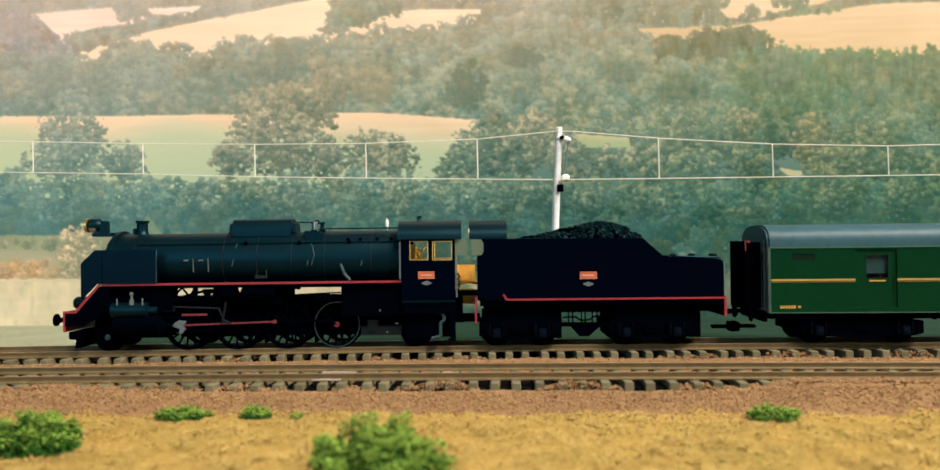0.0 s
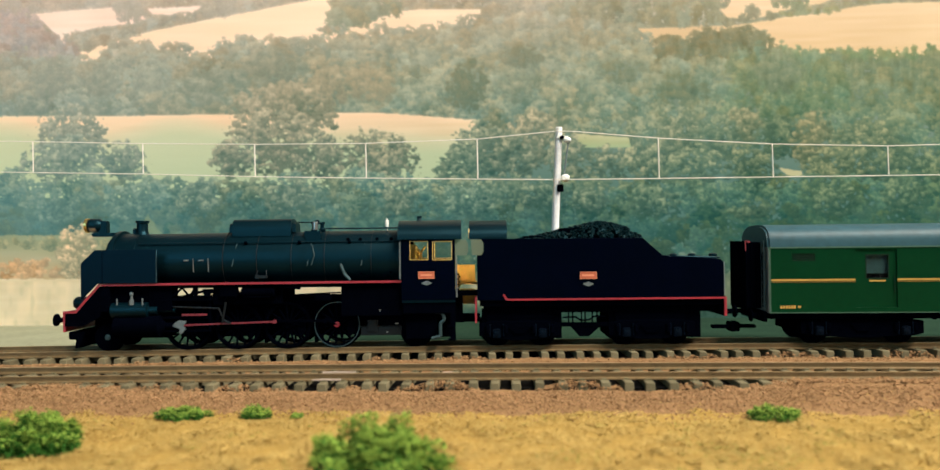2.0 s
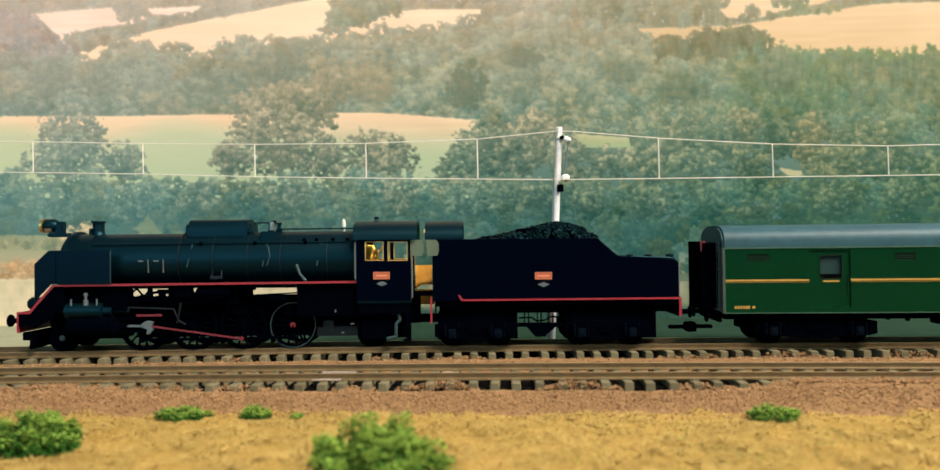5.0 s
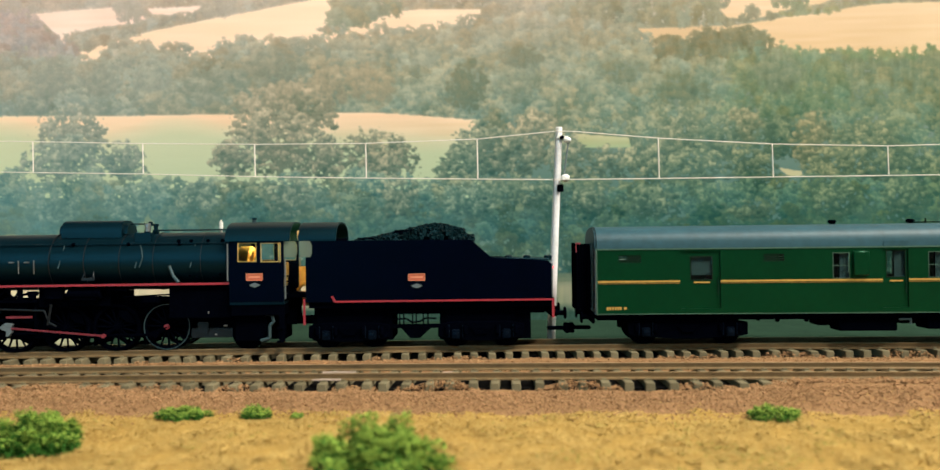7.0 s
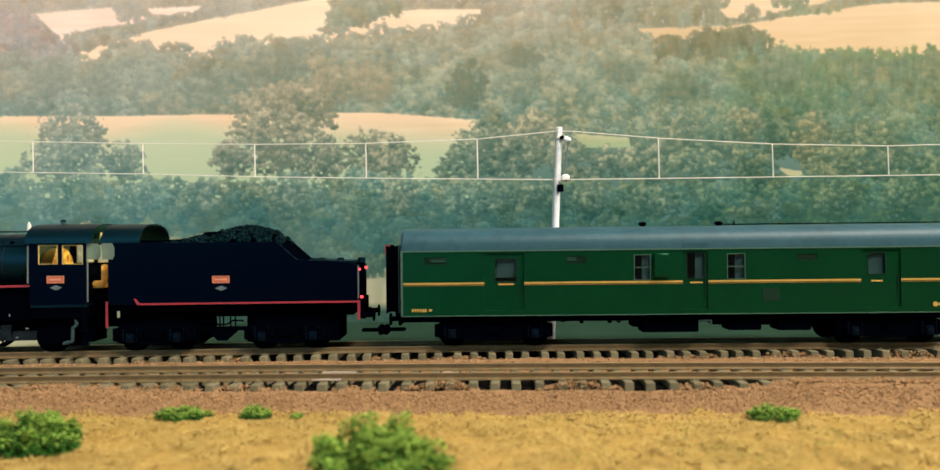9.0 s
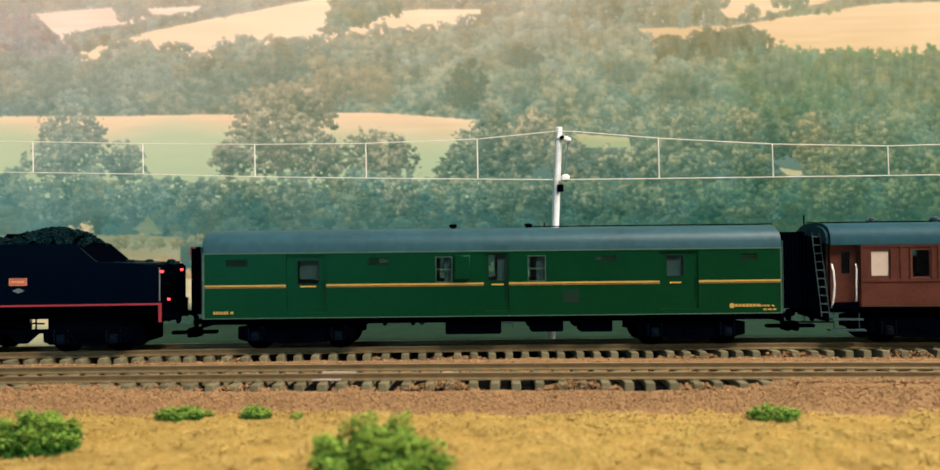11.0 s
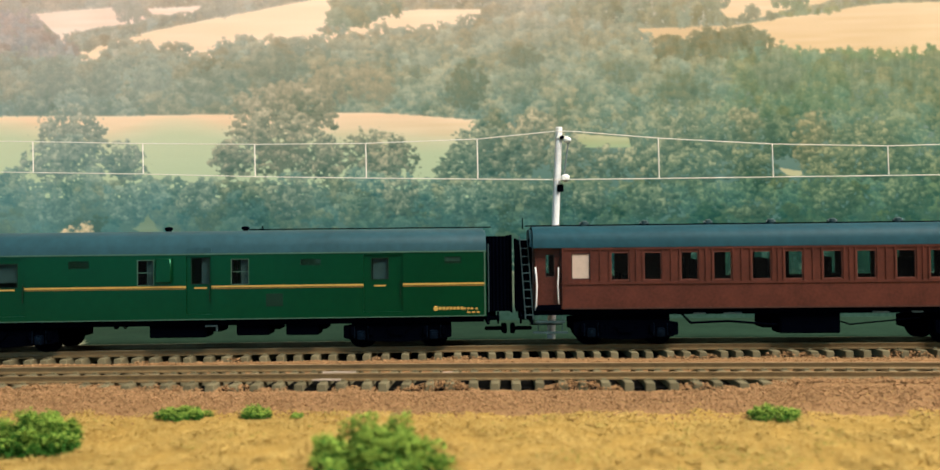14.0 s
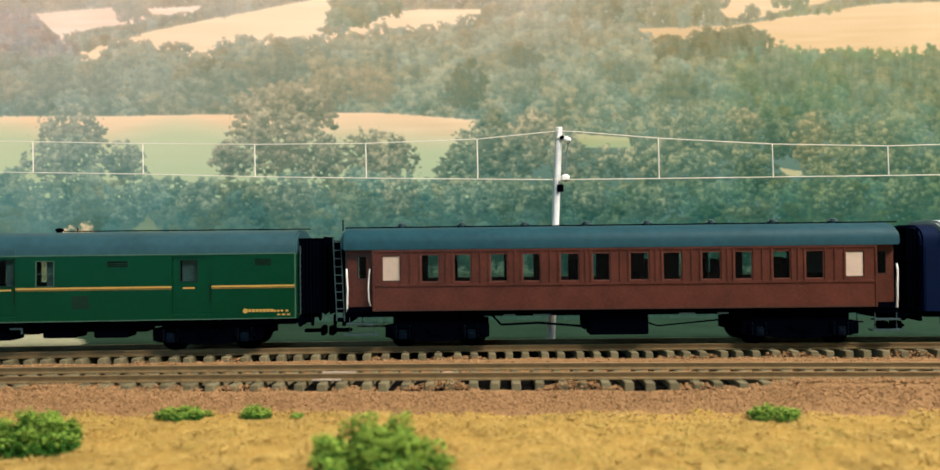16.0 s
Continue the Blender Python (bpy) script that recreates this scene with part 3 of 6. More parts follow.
    # lower woods in their own shade, with lit bushes before them
    p.wood(-60, 1640, lambda u: 296 if u < 250 else 302 if u < 360 else 298 if u < 720 else 300, lambda u: 352, 25, ink(np.array((-2, -1, -1)), 2), rnd, 24, 6, lift=0.34)
    p.wood(-60, 1640, lambda u: 346, lambda u: 384, 20, ink(np.array((-3, -2, -2)), -8), rnd, 22, 6, lift=0.22)
    for cu, cv, ru, rv, warm in ((1395, 330, 40, 30, 0.5), (1250, 352, 28, 18, 0.6), (1090, 335, 40, 28, 0.3), (905, 322, 42, 30, 0.2), (985, 336, 34, 22, 0.4), (780, 338, 46, 32, 0.0), (665, 326, 34, 34, 0.6), (480, 330, 40, 34, 0.5), (330, 330, 34, 34, 0.2), (215, 340, 38, 32, 0.0), (95, 350, 36, 30, 0.1), (1510, 326, 40, 32, 0.4)):
        dark, light = tone_at(cu, cv)
        p.crown(cu, cv, ru, rv, dark - 4 + warm * warm_tone[0], light + 6 + warm * 0.8 * warm_tone[1], rnd, size=5.4, lift=0.36)
    p.wood(260, 1640, lambda u: 376, lambda u: 440, 24, ink(np.array((2, 2, 2)), -10), rnd, 26, 7, lift=0.2)
    # near edge: bushes and the straw field
    p.field([(-420, 392), (230, 392), (300, 396), (300, 480), (-420, 480)], (134, 148, 116), (190, 166, 124), 2)
    p.field([(222, 384), (236, 374), (248, 358), (262, 382), (270, 388), (240, 390)], (112, 138, 114), (118, 142, 114), 5)
    p.wood(-60, 330, lambda u: 396, lambda u: 412, 11, lambda u, v: (np.array((104., 124, 100)), np.array((150., 154, 118))), rnd, 14, 4)
    p.wood(-40, 320, lambda u: 434, lambda u: 460, 11, lambda u, v: (np.array((156., 138, 104)), np.array((196., 168, 126))), rnd, 14, 4)
    p.crown(128, 424, 36, 46, (122, 128, 102), (214, 192, 148), rnd, size=4.5, lift=0.45)
    p.crown(142, 390, 16, 22, (132, 134, 106), (214, 196, 152), rnd, size=4, lift=0.5)
    p.field([(-420, 466), (2000, 462), (2000, 690), (-420, 690)], (208, 196, 156), (208, 204, 168), 2)
    sl = p.window(-60, 1640, 455, 600)
    p.lay(sl, np.clip((p.U[sl] - 575) / 120, 0, 1) * 0.92, np.array((98, 116, 92)))
    sl = p.window(-420, 2000, 470, 680)
    p.lay(sl, np.clip((value_noise(p.U[sl], p.V[sl] * 0.6, 18, 31) - 0.45) * 1.1, 0, 0.45), np.array((228, 210, 166)))
    p.lay(sl, np.clip((value_noise(p.U[sl], p.V[sl] * 0.5, 9, 32) - 0.6) * 1.4, 0, 0.3), np.array((168, 168, 126)))
    # train's shadow on the foot of the sheet, laid down as dark ink
    sl = p.window(150, 1640, 490, 640)
    p.lay(sl, np.clip((p.V[sl] - 504) / 16, 0, 1) * np.clip((p.U[sl] - 150) / 120, 0, 1) * 0.97, np.array((50, 82, 70)) + (p.fine[sl] - 0.5)[..., None] * 26)
    # soft print of the far woods, with spiry firs
    far = np.clip((215 - p.V) / 80, 0, 1) * p.leaf
    soft = p.ink.copy()
    for k in (1, 2):
        soft = (soft + np.roll(soft, k, 0) + np.roll(soft, -k, 0) + np.roll(soft, k, 1) + np.roll(soft, -k, 1)) / 5
    p.ink += (soft - p.ink) * (0.5 * far + 0.28 * p.leaf * (1 - far))[..., None]
    firs = value_noise(p.U, p.V * 0.36, 5.0, 71) * 0.6 + value_noise(p.U, p.V * 0.5, 10, 72) * 0.4 - 0.5
    p.ink += (firs * far * (9 + 15 * np.clip((p.U - 700) / 500, 0, 1)))[..., None]
    # broad patches of haze
    broad = (value_noise(p.U, p.V, 60, 61) + value_noise(p.U, p.V, 130, 62) - 1.0) * 11
    p.ink += (broad * p.leaf)[..., None]
    mist = np.exp(-((p.V - 205) / 110) ** 2) * 0.12 * np.exp(-((p.U - 150) / 420) ** 2) + 0.14 * np.exp(-((p.V + 20) / 90) ** 2)
    p.ink += (np.array((222, 202, 178)) - p.ink) * (mist * (0.8 + 0.4 * value_noise(p.U, p.V, 210, 40)))[..., None]
    # inks lightened left, darkened and cooled right, to offset the lamp's uneven light
    lamp_side = np.clip(p.U / 1568, 0, 1)[..., None]
    p.ink *= np.array((1.11, 1.08, 1.15)) * (1 - lamp_side) + np.array((0.885, 0.895, 0.945)) * lamp_side
    return p


def backdrop_sheet():
    p = paint_landscape()
    c = np.clip(p.ink, 0, 255) / 255
    c = np.where(c <= 0.04045, c / 12.92, ((c + 0.055) / 1.055) ** 2.4) * PRINT_GAIN
    nv, nu = p.U.shape
    co = np.stack([(p.U - 784) * PRINT_K, np.zeros_like(p.U), -(p.V - 406.4) * PRINT_K], -1).reshape(-1, 3) * MM
    a = (np.arange(nv - 1)[:, None] * nu + np.arange(nu - 1)[None, :]).ravel()
    quads = np.stack([a, a + nu, a + nu + 1, a + 1], -1)
    me = bpy.data.meshes.new("backdrop")
    me.vertices.add(len(co))
    me.vertices.foreach_set("co", co.ravel())
    me.loops.add(quads.size)
    me.loops.foreach_set("vertex_index", quads.ravel())
    me.polygons.add(len(quads))
    me.polygons.foreach_set("loop_start", np.arange(0, quads.size, 4))
    me.update(calc_edges=True)
    ink = me.color_attributes.new("ink", "FLOAT_COLOR", "POINT")
    ink.data.foreach_set("color", np.concatenate([c.reshape(-1, 3), p.leaf.reshape(-1, 1)], 1).ravel())
    m = bpy.data.materials.new("matt_printed_paper")
    m.use_nodes = True
    nt = m.node_tree
    at = nt.nodes.new("ShaderNodeAttribute")
    at.attribute_name = "ink"
    b = nt.nodes["Principled BSDF"]
    b.inputs["Roughness"].default_value = 0.9
    b.inputs["Specular IOR Level"].default_value = 0.1
    tc, n = nt.nodes.new("ShaderNodeTexCoord"), nt.nodes.new("ShaderNodeTexNoise")
    n.inputs["Scale"].default_value, n.inputs["Detail"].default_value = 900, 3
    nt.links.new(tc.outputs["Object"], n.inputs["Vector"])
    r = nt.nodes.new("ShaderNodeMapRange")
    r.inputs["From Min"].default_value, r.inputs["From Max"].default_value = 0.3, 0.7
    r.inputs["To Min"].default_value, r.inputs["To Max"].default_value = -1.0, 1.0
    nt.links.new(n.outputs["Fac"], r.inputs["Value"])
    # leaf grain where there is foliage, smooth paper elsewhere
    amp, grain = nt.nodes.new("ShaderNodeMath"), nt.nodes.new("ShaderNodeMath")
    amp.operation = grain.operation = "MULTIPLY_ADD"
    amp.inputs[1].default_value, amp.inputs[2].default_value = 0.07, 0.015
    grain.inputs[2].default_value = 1.0
    nt.links.new(at.outputs["Alpha"], amp.inputs[0])
    nt.links.new(r.outputs[0], grain.inputs[0])
    nt.links.new(amp.outputs[0], grain.inputs[1])
    sc = nt.nodes.new("ShaderNodeVectorMath")
    sc.operation = "SCALE"
    nt.links.new(at.outputs["Color"], sc.inputs[0])
    nt.links.new(grain.outputs[0], sc.inputs["Scale"])
    nt.links.new(sc.outputs[0], b.inputs["Base Color"])
    me.materials.append(m)
    ob = new("backdrop", me)
    ob.matrix_basis = P(0, PRINT_Y, 41.8, 0, 0.63, 0)
    return tagged(ob, "printed paper landscape of hazy wooded hills and straw fields", "backdrop", kind="structure")


backdrop_sheet()
room_piece("backdrop_board", -440, 440, 422, 428, -9.5, 250, TIMBER)

# ---- overhead line ----
MAST_X, MAST_Y = 36.2, 325.0
mast = thing("catenary_mast", "pale grey leaning catenary mast behind the far track", "catenary mast", P(MAST_X, MAST_Y, -7.5))
bm = B()
turned(bm, ((0, 1.95), (40, 1.8), (102, 1.55), (102.4, 1.2)), "z", seg=20)
bmesh.ops.transform(bm, matrix=Matrix.Rotation(radians(2.9), 4, "Y"), verts=bm.verts)
pole = part("pole", bm, MAST, mast)
bm = B()
turned(bm, ((0, 3.4), (1.5, 3.4), (3.0, 2.2)), "z", seg=16)
part("foot", bm, MAST, mast)
bm = B()
turned(bm, ((-3.4, 0.9), (-2.6, 1.5), (-1.8, 0.9), (-1.0, 1.5), (0.0, 0.8)), "y", (6.6, -2.0, 78.6), 14)
turned(bm, ((-1.6, 1.2), (-0.6, 1.8), (0.6, 1.8), (1.6, 1.0)), "x", (7.6, -3.0, 78.6), 14)
part("insulator", bm, WHITE, mast, "white insulator at the contact wire")
bm = B()
turned(bm, ((-1.6, 0.8), (-0.8, 1.4), (0.8, 1.4), (1.6, 0.8)), "x", (8.6, -2.0, 96.0), 14)
box(bm, 4.0, 9.0, -2.0, -1.2, 97.0, 98.0)
part("insulator", bm, WHITE, mast, "white insulator at the carrying wire")
bm = B()
rod(bm, (9.0, -2.2, 95.0), (6.8, -2.6, 79.5), 0.35)
part("stay", bm, DULL, mast, "thin grey stay")
part("bracket", boxes((3.6, 6.6, -2.6, -1.8, 72.4, 75.8), bevel=0.3), SOOT, mast, "dark bracket clamp")
bm = B()
turned(bm, ((-2.4, 1.0), (-1.6, 1.0)), "y", (6.2, 0, 97.2), 12)
part("bolt", bm, SOOT, mast, "dark bolt head")


def wire(name, pts, r, label):
    cu = B()
    for (xa, za), (xb, zb) in zip(pts, pts[1:]):
        rod(cu, (xa, WIRE_Y, za), (xb, WIRE_Y, zb), r, 6)
    ob = new(name, mesh_of(name, cu, WIRE))
    return tagged(ob, label, "overhead wire")


WIRE_Y = 318.0
LOW = [(-520, 85.0), (-210, 76.2), (-146, 74.6), (-96, 72.9), (-46, 71.7), (4, 70.7), (39.4, 70.1), (85, 70.1), (136, 70.2), (188, 70.3), (520, 71.0)]
HIGH = [(-520, 96.0), (-210, 90.1), (-146, 88.3), (-96, 87.4), (-46, 87.3), (4, 88.7), (39.4, 91.9), (49, 91.5), (85, 88.2), (136, 85.0), (188, 83.6), (240, 84.5), (520, 93.0)]
wire("contact_wire", LOW, 0.19, "thin pale contact wire over the far track")
wire("carrying_wire", HIGH, 0.19, "thin pale sagging carrying wire over the far track")
for x in (-195.5, -146.2, -96.0, -46.2, 3.8, 85.1, 136.2, 188.0, -245, -295, 240):
    za = float(np.interp(x, [q[0] for q in LOW], [q[1] for q in LOW]))
    zb = float(np.interp(x, [q[0] for q in HIGH], [q[1] for q in HIGH]))
    bm = B()
    rod(bm, (0, 0, 0), (-0.2, 0, zb - za), 0.28, 6)
    dr = new("dropper", mesh_of("dropper", bm, WIRE))
    dr.matrix_basis = P(x, WIRE_Y, za)
    tagged(dr, "thin pale vertical dropper between two overhead wires", "dropper", "droppers of the overhead line")

# ---- ceiling lamp fitting ----
lampbox = thing("ceiling_lamp", "white ceiling lamp housing above the layout", "lamp", P(740, -300, 1200))
part("housing", boxes((-560, 540, -200, 200, 0, 60), bevel=4), CEILM, lampbox)
for x in (-500, 500):
    part("rod", boxes((x - 5, x + 5, -5, 5, 60, 120)), STEEL, lampbox)


# ---- the train ----
LOCO_L, TENDER_L, VAN_L, COACH_L, LAST_L = -84.0, 51.0, 231.1, 472.0, 706.0
WHEELS = []   # (part, place in its vehicle, radius)


def wheel(parent, x, y, r, spokes=0, name="wheel", label="", rim_face=False, bright=False):
    bm = B()
    turned(bm, ((-1.0, r - 0.9), (-1.0, r - 0.15), (-0.9, r), (0.9, r), (0.95, r + 0.55), (1.3, r + 0.5), (1.4, r - 0.9)), "y", seg=36)
    hub = None
    if spokes:
        bm.free()
        bm = B()
        n = 48
        rings = ((-1.0, r - 1.2), (-1.05, r - 0.1), (-0.9, r), (0.9, r), (0.95, r + 0.55), (1.3, r + 0.5), (1.3, r - 1.2), (-1.0, r - 1.2))
        turned_open(bm, rings, n)
    else:
        turned(bm, ((-1.3, 1.2), (-1.0, 1.5)), "y", seg=18)
    w = part(name, bm, SOOT, parent, label, at=P(x, y, r))
    if spokes:
        sp = B()
        rod(sp, (0.8, 0, 0), (r - 0.9, 0, 0), 0.42, 6)
        spoke = mesh_of("spoke", sp, SOOT)
        for i in range(spokes):
            ob = new("spoke", spoke)
            ob.parent = w
            ob.matrix_basis = P(0, 0, 0, 0, 360 * i / spokes, 0)
        hb = B()
        turned(hb, ((-0.9, 1.7), (0.9, 1.7)), "y", seg=20)
        part("boss", hb, SOOT, w)
        hb = B()
        turned(hb, ((-1.5, 0.6), (-1.4, 1.1), (-0.9, 1.1)), "y", seg=18)
        part("hub", hb, RED if bright else SOOT, w, "red hub cap" if bright else "")
        rim = B()
        turned_open(rim, ((-1.12, r - 0.55), (-1.12, r - 0.2), (-1.02, r - 0.2), (-1.02, r - 0.55), (-1.12, r - 0.55)), 48)
        part("tyre", rim, TEALMETAL if bright else SOOT, w, "worn steel tyre edge" if bright else "")
    if rim_face:
        rim = B()
        turned_open(rim, ((-1.15, r - 0.9), (-1.15, r - 0.3), (-1.0, r - 0.3), (-1.0, r - 0.9), (-1.15, r - 0.9)), 36)
        part("tyre", rim, SOOT, w)
        hb = B()
        turned(hb, ((-1.7, 0.7), (-1.6, 1.1), (-1.0, 1.1)), "y", seg=16)
        part("hub", hb, TEALMETAL, w)
    WHEELS.append((w, (x, y, r), r))
    return w


def turned_open(bm, rings, seg):
    loops = [[bm.verts.new((r * math.cos(2 * math.pi * i / seg), d, r * math.sin(2 * math.pi * i / seg))) for i in range(seg)] for d, r in rings[:-1]]
    faces = []
    n = len(loops)
    for k in range(n):
        a, b = loops[k], loops[(k + 1) % n]
        for i in range(seg):
            j = (i + 1) % seg
            faces.append(bm.faces.new((a[i], a[j], b[j], b[i])))
    bmesh.ops.recalc_face_normals(bm, faces=faces)


class Drawing:
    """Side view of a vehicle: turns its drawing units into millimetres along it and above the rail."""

    def __init__(self, middle, k0, k1, u0, u1):
        self.middle, self.k0, self.k1, self.u0, self.u1 = middle, k0, k1, u0, u1

    def k(self, u, deep):
        return self.k0 + (self.k1 - self.k0) * (u - self.u0) / (self.u1 - self.u0) + deep / 1184.8

    def x(self, u, deep=0.0):
        return (u - 784) * self.k(u, deep) - self.middle

    def z(self, u, v, deep=0.0):
        return 41.8 - FAR_Z - (v - 406.4 + 0.011 * (u - 784)) * self.k(u, deep)

    def xz(self, u, v, deep=0.0):
        return self.x(u, deep), self.z(u, v, deep)


def wall_with_openings(bm, x0, x1, z0, z1, openings, y0, y1):
    """One solid wall from x0 to x1, z0 to z1 with rectangular openings (xa, xb, za, zb) through it."""
    xs = sorted({x0, x1, *[o[0] for o in openings], *[o[1] for o in openings]})
    zs = sorted({z0, z1, *[o[2] for o in openings], *[o[3] for o in openings]})
    verts = {}

    def vert(i, j, y):
        if (i, j, y) not in verts:
            verts[i, j, y] = bm.verts.new((xs[i], y, zs[j]))
        return verts[i, j, y]

    def solid(i, j):
        if not (0 <= i < len(xs) - 1 and 0 <= j < len(zs) - 1):
            return False
        u, v = (xs[i] + xs[i + 1]) / 2, (zs[j] + zs[j + 1]) / 2
        return not any(o[0] < u < o[1] and o[2] < v < o[3] for o in openings)
    for i in range(len(xs) - 1):
        for j in range(len(zs) - 1):
            if not solid(i, j):
                continue
            bm.faces.new([vert(i, j, y0), vert(i + 1, j, y0), vert(i + 1, j + 1, y0), vert(i, j + 1, y0)])
            bm.faces.new([vert(i, j, y1), vert(i, j + 1, y1), vert(i + 1, j + 1, y1), vert(i + 1, j, y1)])
            for di, dj, p, q in ((-1, 0, (i, j + 1), (i, j)), (1, 0, (i + 1, j), (i + 1, j + 1)), (0, -1, (i, j), (i + 1, j)), (0, 1, (i + 1, j + 1), (i, j + 1))):
                if not solid(i + di, j + dj):
                    bm.faces.new([vert(*q, y0), vert(*p, y0), vert(*p, y1), vert(*q, y1)])


def window_trim(parent, xa, xb, za, zb, y, w, m, name="window_frame", label="", mullion=None, glassy=True):
    bm = B()
    box(bm, xa, xa + w, y, y + 0.35, za, zb)
    box(bm, xb - w, xb, y, y + 0.35, za, zb)
    box(bm, xa + w, xb - w, y, y + 0.35, za, za + w)
    box(bm, xa + w, xb - w, y, y + 0.35, zb - w, zb)
    if mullion:
        box(bm, xa + w, xb - w, y, y + 0.35, mullion - w / 2, mullion + w / 2)
    f = part(name, bm, m, parent, label)
    if glassy:
        part("pane", boxes((xa + 0.05, xb - 0.05, y + 0.4, y + 0.55, za + 0.05, zb - 0.05)), GLASS, f)
    return f


def arched_roof(parent, x0, x1, half, eave, top, m, name="roof", label="", overhang=0.0, bevel=0.8, flat=1.0):
    out = [(-half, eave - 0.5)]
    n = 18
    for i in range(n + 1):
        a = math.pi * (1 - i / n)
        c, s = math.cos(a), math.sin(a)
        out.append((half * math.copysign(abs(c) ** flat, c), eave + (top - eave) * s ** 0.68))
    out.append((half, eave - 0.5))
    bm = B()
    slab(bm, out, x0, x1, bevel)
    return part(name, bm, m, parent, label)


def arched_shell(parent, x0, x1, half, eave, top, name, label, thick=0.6):
    """A thin curved sheet, open at both ends."""
    arc = lambda h, t: [(h * math.copysign(abs(math.cos(a)) ** 0.8, math.cos(a)), eave + (t - eave) * math.sin(a) ** 0.85) for a in [math.pi * (1 - i / 18) for i in range(19)]]
    bm = B()
    slab(bm, arc(half, top) + arc(half - thick, top - thick)[::-1], x0, x1)
    return part(name, bm, BLACK, parent, label)


def plan_prism(bm, outline, z0, z1):
    """Extrudes an (x, y) outline from z0 to z1."""
    a = [bm.verts.new((x, y, z0)) for x, y in outline]
    b = [bm.verts.new((x, y, z1)) for x, y in outline]
    n = len(outline)
    faces = [bm.faces.new(a), bm.faces.new(b[::-1])]
    for i in range(n):
        faces.append(bm.faces.new((a[i], b[i], b[(i + 1) % n], a[(i + 1) % n])))
    bmesh.ops.recalc_face_normals(bm, faces=faces)


def diamond(parent, x, y, z, w, h, name="emblem"):
    bm = B()
    prism(bm, ((x - w, z), (x, z - h), (x + w, z), (x, z + h)), y - 0.15, y)
    part(name, bm, DULL, parent, "pale diamond-shaped metal badge")


def number_plate(parent, x0, x1, z0, z1, y):
    p = part("plate", boxes((x0, x1, y - 0.25, y, z0, z1), bevel=0.08), ORANGE, parent, "orange-red name plate with a pale rim")
    w = 0.14
    part("rim", boxes((x0, x1, y - 0.38, y - 0.25, z1 - w, z1), (x0, x1, y - 0.38, y - 0.25, z0, z0 + w), (x0, x0 + w, y - 0.38, y - 0.25, z0 + w, z1 - w), (x1 - w, x1, y - 0.38, y - 0.25, z0 + w, z1 - w)), mat_copy_rim, p)
    zc = (z0 + z1) / 2
    part("bar", boxes((x0 + 0.9, x1 - 0.9, y - 0.33, y - 0.25, zc - 0.35, zc + 0.35)), mat_copy_rim, p)


mat_copy_rim = mat("salmon_plate_rim", (0.70, 0.28, 0.16), 0.4, vary=0.1)


AXLEBOX = mat("oily_blue_black_casting", (0.0010, 0.0020, 0.0060), 0.5, vary=0.5, scale=300, bump=0.15, spec=0.16, tint=(0.3, 0.7, 1.0))


def bogie(parent, xs, r, half, m=SOOT, top=12.0):
    """A two-axle bogie: side frames, springs and axle boxes, with its wheels as parts of the vehicle."""
    a, b = min(xs) - 7, max(xs) + 7
    for s in (-1, 1):
        bm = B()
        y = s * half
        caps = []
        prism(bm, ((a, 4.4), (a + 3, 3.6), ((a + b) / 2 - 4, 2.6), ((a + b) / 2 + 4, 2.6), (b - 3, 3.6), (b, 4.4), (b, 9.2), (b - 6, 10.2), (a + 6, 10.2), (a, 9.2)), y - 0.7, y + 0.7, bevel=0.2)
        for x in xs:
            caps.append((x, y + s * 0.9))
            for dx in (-3.6, 3.6):
                turned(bm, ((5.4, 0.9), (6.2, 1.1), (7.0, 0.9), (7.8, 1.1), (8.6, 0.9)), "z", (x + dx, y + s * 0.8, 0), 10)
        mid = (a + b) / 2
        for i in range(4):
            box(bm, mid - 4.5 + i * 0.7, mid + 4.5 - i * 0.7, y + s * 0.2 - 1.1, y + s * 0.2 + 1.1, 7.6 - i * 0.75, 8.25 - i * 0.75)
        part("bogie_side", bm, m, parent)
        for x, yc in caps:
            bm = B()
            box(bm, x - 1.6, x + 1.6, yc - 1.0, yc + 1.0, 3.6, 7.2, bevel=0.35)
            turned(bm, ((yc - 1.25, 0.5), (yc - 1.15, 1.0), (yc + 1.15, 1.0), (yc + 1.25, 0.5)), "y", (x, 0, 5.4), 14)
            part("axle_box", bm, AXLEBOX, parent)
            bm = B()
            for dx in (-2.7, 2.7):
                rod(bm, (x + dx, yc + s * 0.2, 4.2), (x + dx, yc + s * 0.2, 9.0), 0.28, 6)
            part("spring_hanger", bm, AXLEBOX, parent)
    part("bogie_bolster", boxes((a + 3, b - 3, -half + 1, half - 1, 8.6, top), (a + 4, b - 4, -half + 5.5, half - 5.5, 2.6, 8.6)), SOOT, parent)
    for x in xs:
        for s in (-1, 1):
            wheel(parent, x, s * 8.4, r)
        ax = B()
        rod(ax, (x, -7.5, r), (x, 7.5, r), 0.8)
        part("axle", ax, SOOT, parent)


def coupling(parent, x, d, z=9.5):
    bm = B()
    box(bm, min(x, x + d * 9), max(x, x + d * 9), -1.6, 1.6, z - 4.4, z - 3.0, bevel=0.3)
    box(bm, min(x + d * 7, x + d * 9), max(x + d * 7, x + d * 9), -3.2, 3.2, z - 5.6, z - 1.8, bevel=0.3)
    part("coupling", bm, SOOT, parent)


